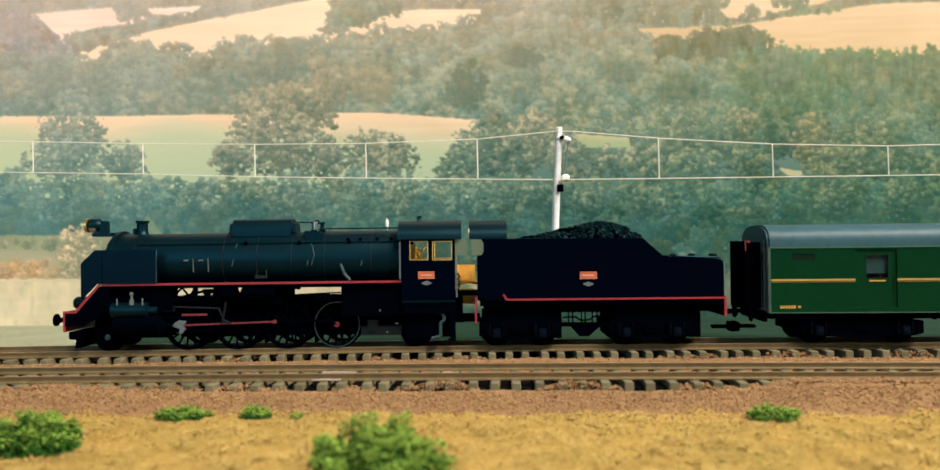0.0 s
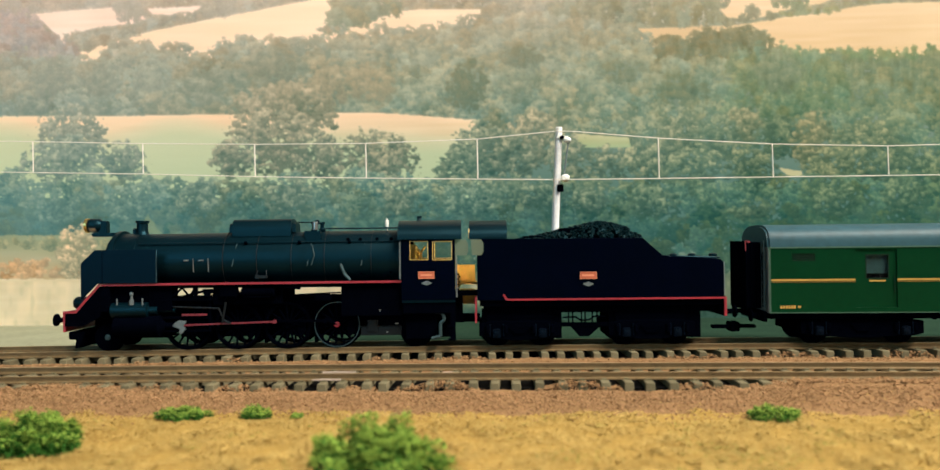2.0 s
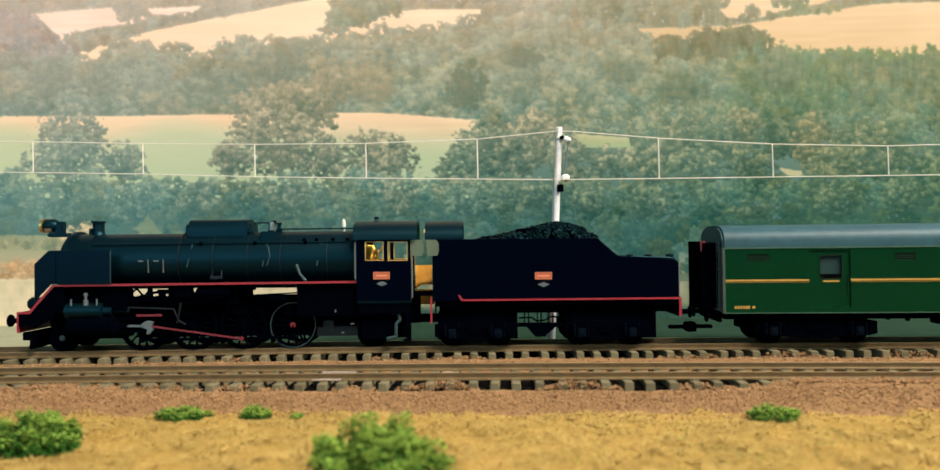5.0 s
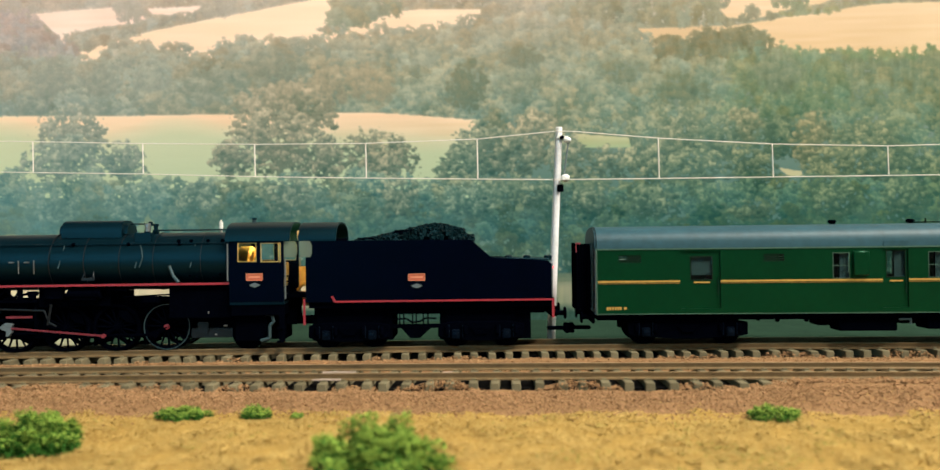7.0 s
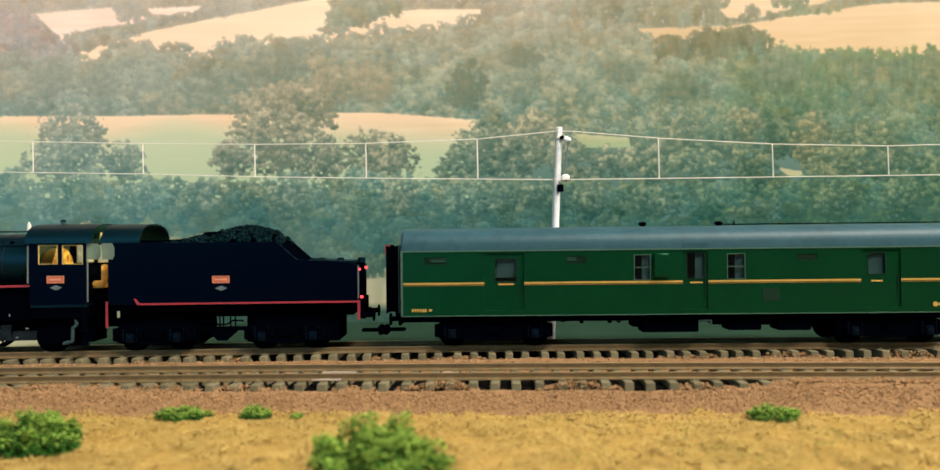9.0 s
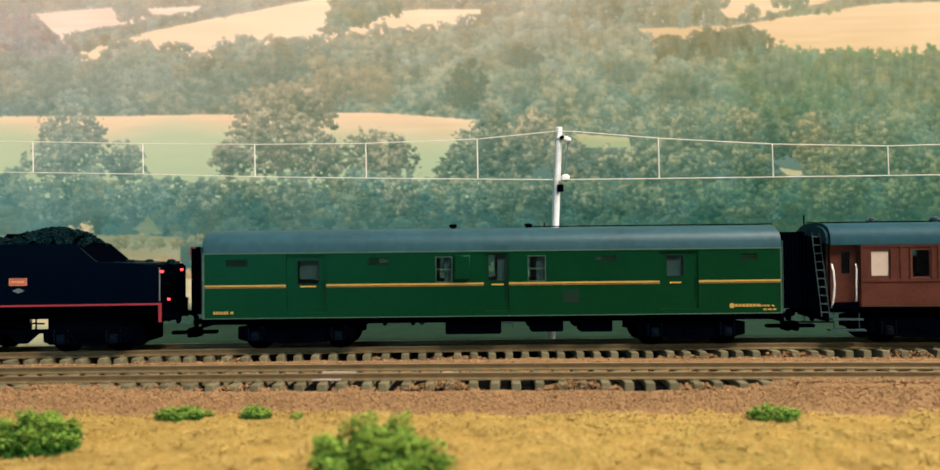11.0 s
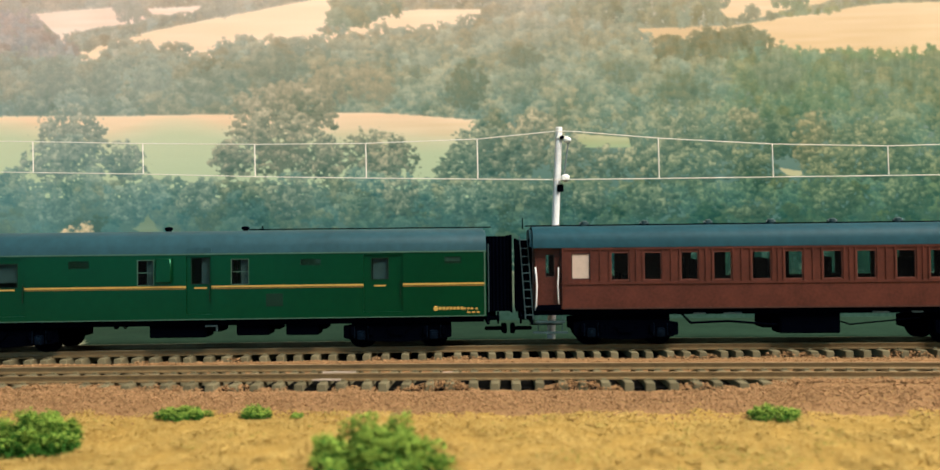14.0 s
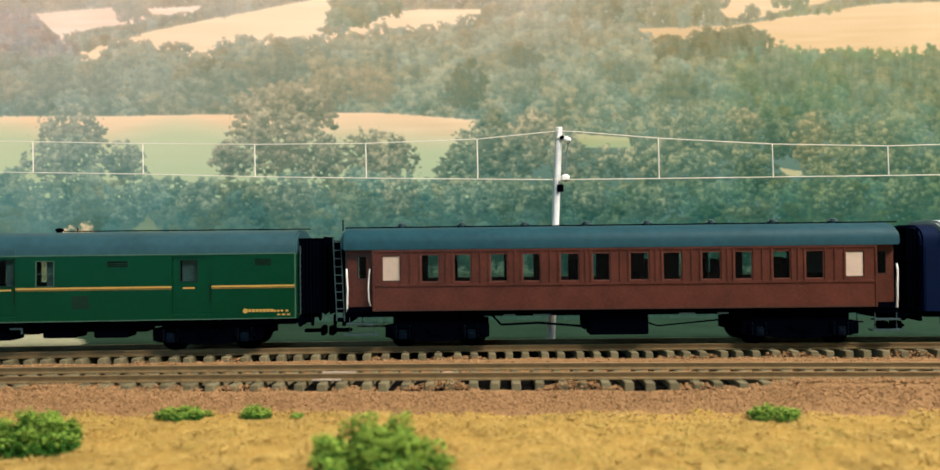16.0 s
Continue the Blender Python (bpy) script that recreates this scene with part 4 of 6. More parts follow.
def buffers(parent, x, d, z=12.2, m=SOOT):
    for s in (-1, 1):
        bm = B()
        turned(bm, ((x, 1.5), (x + d * 1.6, 1.5), (x + d * 1.7, 1.0), (x + d * 4.4, 1.0), (x + d * 4.5, 2.4), (x + d * 5.1, 2.5), (x + d * 5.3, 2.1)), "x", (0, s * 10, z), 18)
        part("buffer", bm, m, parent)


def build_loco():
    lo = thing("steam_locomotive", "black model steam locomotive with red lining, brass headlamp and lit cab", "locomotive", on_line(LOCO_L, 40))
    d = Drawing(LOCO_L, 0.2357, 0.2357, 0, 1)
    X, Z = d.x, d.z
    C = 15.0
    cz = 35.3
    xc = lambda u: X(u, C)
    bm = B()
    turned(bm, ((xc(244), 11.2), (xc(390), 11.35), (xc(560), 11.6), (xc(668), 11.7)), "x", (0, 0, cz), 48)
    part("boiler", bm, BLACK, lo, "glossy black boiler barrel")
    bm = B()
    turned(bm, ((xc(192), 3.0), (xc(193), 8.0), (xc(197), 9.6), (xc(198), 10.6), (xc(206), 11.4), (xc(244), 11.5)), "x", (0, 0, cz), 48)
    sb = part("smokebox", bm, BLACK, lo)
    bm = B()
    turned(bm, ((xc(183), 0.8), (xc(185), 3.4), (xc(192), 7.6)), "x", (0, 0, cz), 32)
    box(bm, xc(182), xc(190), -7.5, 7.5, cz - 0.6, cz + 0.6)
    part("door", bm, BLACK, sb, "domed smokebox door with a hinge strap")
    bm = B()
    turned_ring = ((xc(205), 11.5), (xc(205), 12.5), (xc(212), 12.5), (xc(212), 11.5))
    turned(bm, turned_ring, "x", (0, 0, cz), 48)
    part("collar", bm, BLACK, sb)
    for u in (386, 440, 495, 548, 623):
        bm = B()
        x = xc(u)
        turned(bm, ((x - 0.13, 11.35), (x - 0.13, 11.80), (x + 0.13, 11.80), (x + 0.13, 11.35)), "x", (0, 0, cz), 48)
        part("boiler_band", bm, TYRE, lo)
    # chimney, dome casing, valves, whistle, lamp
    x = xc(240)
    bm = B()
    turned(bm, ((45.5, 3.4), (46.8, 2.5), (48.0, 2.2), (51.0, 2.2), (51.2, 2.7), (52.0, 2.7), (52.0, 1.8), (50.0, 1.7)), "z", (x, 0, 0), 24)
    part("chimney", bm, BLACK, lo)
    part("blower_pipe", boxes((x - 3.6, x - 2.2, -1, 1, 46, 49.0), bevel=0.3), BLACK, lo)
    bm = B()
    out = []
    for i in range(17):
        a = math.pi * (1 - i / 16)
        cs, sn = math.cos(a), math.sin(a)
        out.append((6.4 * math.copysign(abs(cs) ** 0.55, cs), 45.0 + 7.1 * sn ** 0.7))
    slab(bm, out, xc(389), xc(497), bevel=1.6)
    part("dome_casing", bm, BLACK, lo, "long rounded sand and steam dome casing")
    bm = B()
    for dx in (0, 3.4):
        turned(bm, ((46, 1.3), (47.8, 1.3), (48.0, 0.8), (49.6, 0.8), (49.8, 1.1), (50.6, 1.1)), "z", (xc(525) + dx, -2.0, 0), 14)
    box(bm, xc(515), xc(542), -8.6, -6.8, 41.6, 45.0, bevel=0.3)
    box(bm, xc(512), xc(540), -7.5, -4.0, 44.5, 47.0, bevel=0.4)
    part("safety_valve", bm, BLACK, lo, "dark safety valves and fittings")
    bm = B()
    rod(bm, (xc(498), -2.5, 50.6), (xc(530), -2.5, 50.6), 0.28)
    turned(bm, ((49.8, 0.9), (51.4, 0.9), (51.6, 0.5)), "z", (xc(531), -2.5, 0), 12)
    rod(bm, (xc(537), -4, 47.9), (xc(664), -4, 47.9), 0.3)
    part("steam_pipe", bm, BLACK, lo)
    bm = B()
    turned(bm, ((46.6, 0.5), (48.4, 0.5), (48.5, 0.8), (51.0, 0.8), (51.3, 0.3), (52.0, 0.3)), "z", (xc(646), -3, 0), 12)
    part("whistle", bm, WHITE, lo, "bright metal whistle")
    x0 = xc(148)
    bm = B()
    turned(bm, ((x0 + 1.2, 2.4), (x0 + 2.0, 2.9), (x0 + 5.5, 2.8), (x0 + 6.6, 2.0)), "x", (0, 0, 50.2), 24)
    box(bm, x0 + 5.5, x0 + 9.0, -1.6, 1.6, 47.0, 52.0, bevel=0.3)
    box(bm, x0 + 3, x0 + 12, -2, 2, 45.6, 47.2, bevel=0.3)
    hl = part("headlamp", bm, BLACK, lo)
    bm = B()
    turned(bm, ((x0, 2.2), (x0 + 0.2, 3.0), (x0 + 1.3, 3.0), (x0 + 1.3, 2.3)), "x", (0, 0, 50.2), 24)
    part("rim", bm, BRASS, hl, "polished brass lamp rim")
    bm = B()
    turned(bm, ((x0 + 0.5, 1.0), (x0 + 0.7, 2.2), (x0 + 0.9, 2.2)), "x", (0, 0, 50.2), 20)
    part("lens", bm, WHITE, hl)
    bm = B()
    turned(bm, ((x0 + 2.2, 1.5), (x0 + 2.2, 3.05), (x0 + 5.0, 3.05), (x0 + 5.0, 1.5)), "x", (0, 0, 50.2), 24, 200, 250)
    part("reflector", bm, STEEL, hl, "bright lamp side")
    # running board with its red edge
    zt = 26.8
    rb = part("running_board", boxes((X(168), X(668), -14.4, -9.0, zt - 1.0, zt), (X(168), X(668), 9.0, 14.4, zt - 1.0, zt)), SOOT, lo)
    for s in (-1, 1):
        y0, y1 = (-14.8, -14.4) if s < 0 else (14.4, 14.8)
        bm = B()
        box(bm, X(165), X(668), y0, y1, zt - 0.75, zt + 0.1)
        xa, za, xb, zb = X(165), zt, X(126), 16.4
        w = 0.85
        prism(bm, ((xa, za + 0.1), (xa + 0.4, za - w), (xb + 0.5, zb - w), (xb, zb)), y0, y1)
        box(bm, X(107), xb + 0.4, y0, y1, zb - w, zb)
        part("red_lining", bm, RED, rb, "thin red line along the footplate edge")
        bm = B()
        prism(bm, ((xa + 0.5, za - w), (xa + 0.5, 14.0), (X(140), 10.5), (X(110), 10.5), (X(110), zb - w), (xb + 0.5, zb - w)), y0 + 0.15, y1 - 0.15)
        part("front_apron", bm, SOOT, rb)
    part("front_deck", boxes((X(110), X(135), -14.2, 14.2, 14.6, 15.6)), SOOT, lo)
    part("buffer_beam", boxes((X(106), X(110), -14.6, 14.6, 8.2, 16.2), bevel=0.2), RED, lo, "red buffer beam")
    buffers(lo, X(106), -1, 12.6)
    bm = B()
    prism(bm, ((X(112), 8.2), (X(128), 8.2), (X(138), 8.0), (X(128), 1.6), (X(122), 1.6), (X(124), 5.0), (X(112), 5.2)), -13, 13, bevel=0.2)
    part("guard_iron", bm, SOOT, lo)
    for y in (-9.5, 9.5):
        bm = B()
        turned(bm, ((X(116), 2.0), (X(120), 2.6), (X(134), 2.5), (X(136), 1.8)), "x", (0, y, 19.2), 20)
        box(bm, X(124), X(130), y - 0.8, y + 0.8, 15.5, 18)
        part("marker_lamp", bm, BLACK, lo)
    bm = B()
    prism(bm, ((X(137), 20.4), (X(137), 35.0), (X(160), 40.2), (X(262), 40.2), (X(262), zt + 0.2), (X(164), zt + 0.2)), -15.3, -14.8, bevel=0.1)
    sd = part("smoke_deflector", bm, SLATE, lo, "tall black smoke deflector plate")
    part("edge_strip", boxes((X(260.6), X(261.6), -15.5, -15.3, zt + 0.4, 39.6)), TEALMETAL, sd)
    part("seam", boxes((X(172), X(172.6), -15.4, -15.3, zt + 0.4, 40.0)), SOOT, sd)
    bm = B()
    prism(bm, ((X(137), 20.4), (X(137), 35.0), (X(160), 40.2), (X(262), 40.2), (X(262), zt + 0.2), (X(164), zt + 0.2)), 14.8, 15.3, bevel=0.1)
    part("smoke_deflector", bm, BLACK, lo)
    # frame, cylinders, slide bars
    part("main_frame", boxes((X(140), X(770), -5.5, 5.5, 9.0, 20.6), (X(285), X(600), -5.0, 5.0, 4.6, 9.0), (X(185), X(262), -5, 5, 4.4, 9.0), (X(350), X(372), -12, -6, 18, 25.5), (X(340), X(352), -6, 11, 18, 22), (X(372), X(398), -11, 11, 18, 22.0), (X(398), X(465), -11, 11, 18, 25.5), (X(565), X(668), -13, 13, 13, 26), (X(604), X(668), -8, 8, 4.6, 13), (X(162), X(245), -12, 12, 16, 25.8), (X(245), X(283), -13, -7, 16, 25.8), (X(165), X(182), -14.2, -12, 16, 25.8)), SOOT, lo)
    for s in (-1, 1):
        bm = B()
        turned(bm, ((X(181), 2.2), (X(183), 3.2), (X(242), 3.2), (X(244), 2.0), (X(258), 2.0), (X(258), 1.1), (X(286), 1.0)), "x", (0, s * 11.6, 16.2), 24)
        part("steam_chest", bm, BLACK, lo, "dark steam chest cylinder")
        bm = B()
        turned(bm, ((X(186), 3.0), (X(188), 4.4), (X(262), 4.4), (X(264), 3.2), (X(270), 1.4), (X(282), 1.2)), "x", (0, s * 11.3, 9.8), 26)
        part("cylinder", bm, SOOT, lo)
        bm = B()
        box(bm, X(262), X(345), s * 11.4 - 0.5, s * 11.4 + 0.5, 12.6, 13.6)
        box(bm, X(262), X(345), s * 11.4 - 0.5, s * 11.4 + 0.5, 7.4, 8.2)
        box(bm, X(342), X(346), s * 11.4 - 0.6, s * 11.4 + 0.6, 7.4, 21)
        part("slide_bar", bm, SOOT, lo)
        bm = B()
        box(bm, X(298), X(340), s * 12.4 - 0.2, s * 12.4 + 0.2, 13.8, 14.6)
        part("valve_link", bm, RODRED, lo, "red valve gear bar")
        bm = B()
        pipe(bm, ((X(284), s * 12.4, 17.4), (X(360), s * 12.6, 16.6), (X(368), s * 12.6, 12.0), (X(380), s * 12.8, 10.5)), 0.35)
        rod(bm, (X(372), s * 12.8, 19), (X(366), s * 12.8, 11), 0.45)
        part("valve_gear", bm, TYRE, lo, "thin dark valve gear rods")
    bm = B()
    turned(bm, ((18.5, 0.9), (20.5, 0.9), (20.7, 0.5), (22.2, 0.5), (22.4, 0.8), (23.4, 0.7)), "z", (X(217), -13.6, 0), 12)
    for u in (193, 235):
        rod(bm, (X(u), -13.6, 18), (X(u), -13.6, 21), 0.35)
    part("lubricator", bm, DULL, lo, "small steel lubricator on the steam chest")
    bm = B()
    for u in (300, 325):
        rod(bm, (X(u), -11.5, 35.6), (X(u + 8), -11.5, 35.6), 0.26)
        rod(bm, (X(u + 16), -11.7, 36.4), (X(u + 17), -11.9, 31), 0.18)
    part("pipe_fitting", bm, STEEL, lo, "bright pipe fittings on the boiler side")
    bm = B()
    pipe(bm, ((X(563), -11.6, 33.5), (X(570), -12.0, 29.5), (X(580), -12.6, 27.0)), 0.65)
    part("injector_pipe", bm, TEALMETAL, lo)
    for u, top in ((513, 42), (387, 42), (604, 42)):
        bm = B()
        rod(bm, (X(u), -9.6, top), (X(u - 6), -12.0, top - 9), 0.2, 6)
        part("sand_pipe", bm, TEALMETAL, lo)
    bm = B()
    rod(bm, (xc(250), -9.6, 42.5), (xc(660), -9.9, 42.5), 0.25, 6)
    for u in range(260, 660, 52):
        rod(bm, (xc(u), -9.6, 42.5), (xc(u), -8.4, 42.3), 0.3, 6)
    part("handrail", bm, BLACK, lo)
    bm = B()
    for u in (605, 632, 655, 585):
        turned(bm, ((-0.5, 0.7), (0.5, 0.7)), "y", (xc(u), -8.6, 43.4), 10)
    part("washout_plug", bm, SOOT, lo)
    for u in (421, 507, 588):
        bm = B()
        turned(bm, ((-0.9, 0.35), (0.2, 0.75), (0.6, 0.75)), "y", (xc(u), -9.8, 42.4), 12)
        part("handrail_knob", bm, SOOT, lo)
    bm = B()
    box(bm, X(420), X(441), -12.6, -11.6, 28.2, 29.4, bevel=0.15)
    rod(bm, (X(422), -12.2, 29.4), (X(424), -11.4, 31.4), 0.25, 6)
    rod(bm, (X(439), -12.2, 29.4), (X(438), -11.4, 31.4), 0.25, 6)
    part("foothold", bm, TYRE, lo)
    for u, z in ((598, 29.6), (608, 28.6), (637, 28.8), (648, 30.0)):
        bm = B()
        turned(bm, ((-0.3, 0.5), (0.3, 0.5)), "y", (X(u), -12.0, z), 10)
        part("stay_bolt", bm, SOOT, lo)
    bm = B()
    pipe(bm, ((X(515), -10.4, 41.0), (X(519), -11.6, 37.0), (X(514), -11.9, 33.2)), 0.24, 6)
    part("feed_pipe", bm, TEALMETAL, lo, "thin worn feed pipe")
    bm = B()
    turned(bm, ((47.5, 1.15), (50.4, 1.15), (50.7, 0.9)), "z", (xc(528), -3.2, 0), 16)
    part("valve_bonnet", bm, STEEL, lo, "bright steel valve bonnet")
    for u, z, w in ((629, 14.6, 0.35), (655, 9.6, 1.3), (640, 6.2, 0.9)):
        part("bright_fitting", boxes((X(u), X(u) + w, -13.4, -13.0, z, z + (0.9 if w < 0.5 else 0.4)), bevel=0.08), STEEL, lo)
    bm = B()
    turned(bm, ((50.6, 0.9), (51.6, 0.9)), "z", (xc(700), -3, 0), 14)
    part("roof_ring", bm, TEALMETAL, lo)
    part("ash_box", boxes((X(595), X(665), -9, 9, 4.6, 8.4), (X(606), X(625), -9.6, -9, 6, 11), bevel=0.3), TYRE, lo, "dark ash pan under the firebox")
    # cab
    cb = X(667), X(757)
    z0, z1 = 19.0, 43.0
    ops = [(X(681), X(712), Z(700, 434), Z(700, 402)), (X(719), X(752), Z(735, 434), Z(735, 402))]
    for s in (-1, 1):
        y0, y1 = (-15.4, -14.9) if s < 0 else (14.9, 15.4)
        bm = B()
        wall_with_openings(bm, cb[0], cb[1], z0, z1, ops, y0, y1)
        side = part("cab_side", bm, NAVY, lo, "black cab side with two window openings")
        for o in ops:
            window_trim(side, *o, y0 - 0.1 if s < 0 else y1 - 0.2, 0.27, OCHRE, label="ochre window frame", glassy=False)
    number_plate(lo, X(695), X(722), Z(708, 465), Z(708, 453), -15.4)
    diamond(lo, X(709), -15.4, Z(709, 472.5), 2.2, 1.0)
    bm = B()
    box(bm, cb[0], cb[0] + 0.6, -14.9, 14.9, 22, z1 + 0.5)
    box(bm, cb[0], cb[0] + 0.6, -9.5, 9.5, z1 + 0.5, z1 + 5.8)
    box(bm, cb[0], cb[1], -14.9, 14.9, 18.0, 19.0)
    part("cab_front", bm, BLACK, lo)
    arched_shell(lo, X(661), X(768), 16.2, 43.0, 50.9, "cab_roof", "black curved cab roof")
    bm = B()
    turned(bm, ((50, 0.5), (51.6, 0.5), (51.8, 1.0), (52.6, 1.0)), "z", (xc(700), -3, 0), 12)
    part("roof_vent", bm, BLACK, lo)
    bm = B()
    turned(bm, ((cb[0] + 0.6, 9.0), (cb[0] + 5.0, 9.0), (cb[0] + 5.6, 8.0)), "x", (0, 0, 32), 28)
    bh = part("backhead", bm, OCHRE, lo, "ochre boiler backhead lit by the cab lamp")
    bm = B()
    for y, z in ((-5, 36), (-2, 38), (3, 37), (5, 33), (-6, 31), (0, 34)):
        turned(bm, ((cb[0] + 5.4, 1.2), (cb[0] + 6.6, 1.2)), "x", (0, y, z), 14)
    pipe(bm, ((cb[0] + 7, -8, 22), (cb[0] + 7.5, -8, 38), (cb[0] + 9, -5, 40)), 0.4)
    part("gauge", bm, BRASS, bh, "brass gauges and pipes")
    bm = B()
    bmesh.ops.create_uvsphere(bm, u_segments=12, v_segments=8, radius=1.0, matrix=Matrix.Translation((cb[1] - 7, 2, 45.5)))
    part("cab_lamp", bm, glow("warm_bulb", (1.0, 0.66, 0.20), 800), lo, "glowing warm cab bulb")
    part("seat", boxes((cb[1] - 9, cb[1] - 4, 9.0, 13.5, 24, 27), (cb[1] - 5, cb[1] - 4, 9, 13.5, 27, 34), bevel=0.3), OCHRE, lo)
    # handrails, steps and trailing truck below the cab
    for x, y, za, zb in ((cb[0] - 0.6, -15.6, 42, 27.5), (cb[1] + 0.5, -15.2, 36, 20), (cb[1] + 0.5, 15.2, 36, 20)):
        bm = B()
        rod(bm, (x, y, za), (x, y, zb), 0.32)
        part("cab_handrail", bm, DULL, lo, "grey steel cab handrail")
    bm = B()
    wl = X(757)
    for i in range(9):
        turned(bm, ((-0.3, 0.45), (0.3, 0.45)), "y", (wl + 1.2 + 0.4 * (i % 2), -13.5, 21 + i * 1.0), 8)
    part("chain", bm, SOOT, lo)
    part("cab_floor_box", boxes((X(668), X(757), -14.5, 14.5, 13.5, 19.0), (X(672), X(726), -12.0, 12.0, 3.2, 13.5), (X(726), X(752), -6, 6, 3.2, 13.5), bevel=0.3), SOOT, lo)
    bm = B()
    box(bm, X(748), X(757), -14.6, -13.8, 3.2, 14)
    box(bm, X(744), X(757), -15.2, -12.6, 3.0, 3.6)
    box(bm, X(744), X(757), -15.2, -12.6, 8.2, 8.8)
    part("cab_step", bm, SOOT, lo)
    bm = B()
    pipe(bm, ((X(722), -13.2, 14.0), (X(735), -13.2, 14.0), (X(738), -13.2, 11.0), (X(731), -13.2, 9.5), (X(731), -13.2, 4.5), (X(716), -13.2, 3.6)), 0.7)
    part("injector", bm, TEALMETAL, lo, "dark injector and pipe below the cab")
    bm = B()
    prism(bm, ((X(757), 36.5), (X(776), 36.5), (X(779), 38.0), (X(779), 41.2), (X(775), 42.8), (X(757), 42.8)), -15.0, -14.6)
    part("wind_shield", bm, FROST, lo, "frosted rounded side wind shield")
    # wheels and rods
    for s in (-1, 1):
        wheel(lo, X(170), s * 8.4, 5.4, label="dark pilot wheel with a worn rim", rim_face=True)
        wheel(lo, X(690), s * 8.4, 6.0)
        for u in (314, 396, 478, 560):
            w = wheel(lo, X(u, 6), s * 8.4, 9.3, 15, "driving_wheel", "black spoked driving wheel with a red hub" if u == 560 else "sooty black spoked driving wheel", bright=u == 560)
            bm = B()
            rod(bm, (0, -0.6, 0), (-4.6, -0.6, 1.7), 1.0, 8)
            rod(bm, (-4.6, -2.4, 1.7), (-4.6, 0, 1.7), 0.6, 8)
            prism(bm, ((5.0, -5.5), (7.2, -2.5), (7.6, 0), (6.6, 2.5), (4.5, 1.0), (3.8, -2.0)), -0.9, 0.6)
            part("crank", bm, SOOT, w)
    for u in (170, 314, 396, 478, 560):
        bm = B()
        rod(bm, (X(u, 6), -8, 5.4 if u == 170 else 9.3), (X(u, 6), 8, 5.4 if u == 170 else 9.3), 1.0)
        part("axle", bm, SOOT, lo)
    for s in (-1, 1):
        bm = B()
        x0, x1 = X(314, 6) - X(478, 6), X(560, 6) - X(478, 6)
        box(bm, x0, x1, s * 10.6 - 0.35, s * 10.6 + 0.35, -0.55, 0.55, bevel=0.15)
        for u in (314, 396, 478, 560):
            turned(bm, ((s * 10.6 - 0.6, 1.1), (s * 10.6 + 0.6, 1.1)), "y", (X(u, 6) - X(478, 6), 0, 0), 14)
        RODS.append((part("coupling_rod", bm, SOOT, lo), X(478, 6), "side", s))
        bm = B()
        box(bm, -37, 0, s * 12.0 - 0.3, s * 12.0 + 0.3, -0.36, 0.36, bevel=0.1)
        turned(bm, ((s * 12.0 - 0.5, 0.8), (s * 12.0 + 0.5, 0.8)), "y", seg=14)
        RODS.append((part("connecting_rod", bm, RODRED, lo, "dark red connecting rod"), X(478, 6), "main", s))
        bm = B()
        prism(bm, ((-2.4, 0.9), (-0.6, 2.0), (2.2, 1.6), (1.4, -0.2), (2.0, -1.6), (0.6, -3.4), (-0.6, -3.2), (-0.2, -1.4), (-2.4, -0.6)), s * 11.6 - 0.8, s * 11.6 + 0.8, bevel=0.15)
        box(bm, -9, -2.6, s * 11.6 - 0.4, s * 11.6 + 0.4, -0.4, 0.4)
        RODS.append((part("crosshead", bm, DULL, lo, "grey steel crosshead"), X(478, 6), "cross", s))
    for u in (325, 430, 515):
        part("brake_hanger", boxes((X(u), X(u) + 1.0, -7.4, 7.4, 2.0, 14)), SOOT, lo)
    bm = B()
    pipe(bm, ((X(284), -13.0, 21.6), (X(300), -13.0, 24.9), (X(312), -13.0, 21.4), (X(322), -13.0, 24.9)), 0.42, 6)
    pipe(bm, ((X(296), -12.6, 21.2), (X(330), -12.6, 23.2), (X(350), -12.6, 23.6)), 0.5, 6)
    box(bm, X(318), X(326), -13.4, -12.6, 20.6, 25.6)
    box(bm, X(284), X(350), -13.2, -12.8, 19.9, 21.0)
    part("reversing_linkage", bm, SOOT, lo)
    bm = B()
    turned(bm, ((-0.5, 1.4), (0.5, 1.4)), "y", (X(342), -13.2, 22.6), 16)
    box(bm, X(334), X(352), -13.6, -12.8, 22.6, 24.4, bevel=0.2)
    part("lubricator_drive", bm, SOOT, lo)
    bm = B()
    pipe(bm, ((X(372), -13.0, 22.4), (X(380), -13.0, 23.8), (X(392), -13.0, 23.8), (X(396), -13.0, 22.2)), 0.4, 6)
    part("steam_pipe", bm, SOOT, lo)
    bm = B()
    rod(bm, (X(470), -13.2, 24.9), (X(497), -13.2, 24.4), 0.7, 6)
    rod(bm, (X(490), -12.6, 21.6), (X(566), -12.6, 22.4), 0.28, 6)
    part("reach_rod", bm, SOOT, lo)
    for u0, u1, za, zb in ((362, 392, 21.0, 25.8), (402, 448, 20.4, 23.6), (520, 548, 19.0, 21.6)):
        bm = boxes((X(u0), X(u1), -13.8, -11.2, za, zb), bevel=0.4)
        part("equipment_box", bm, SOOT, lo)
    bm = B()
    turned(bm, ((X(398), 1.6), (X(400), 2.2), (X(452), 2.2), (X(454), 1.6)), "x", (0, -12.2, 22.8), 20)
    part("air_reservoir", bm, SOOT, lo, "dark cylindrical air reservoir")
    return lo


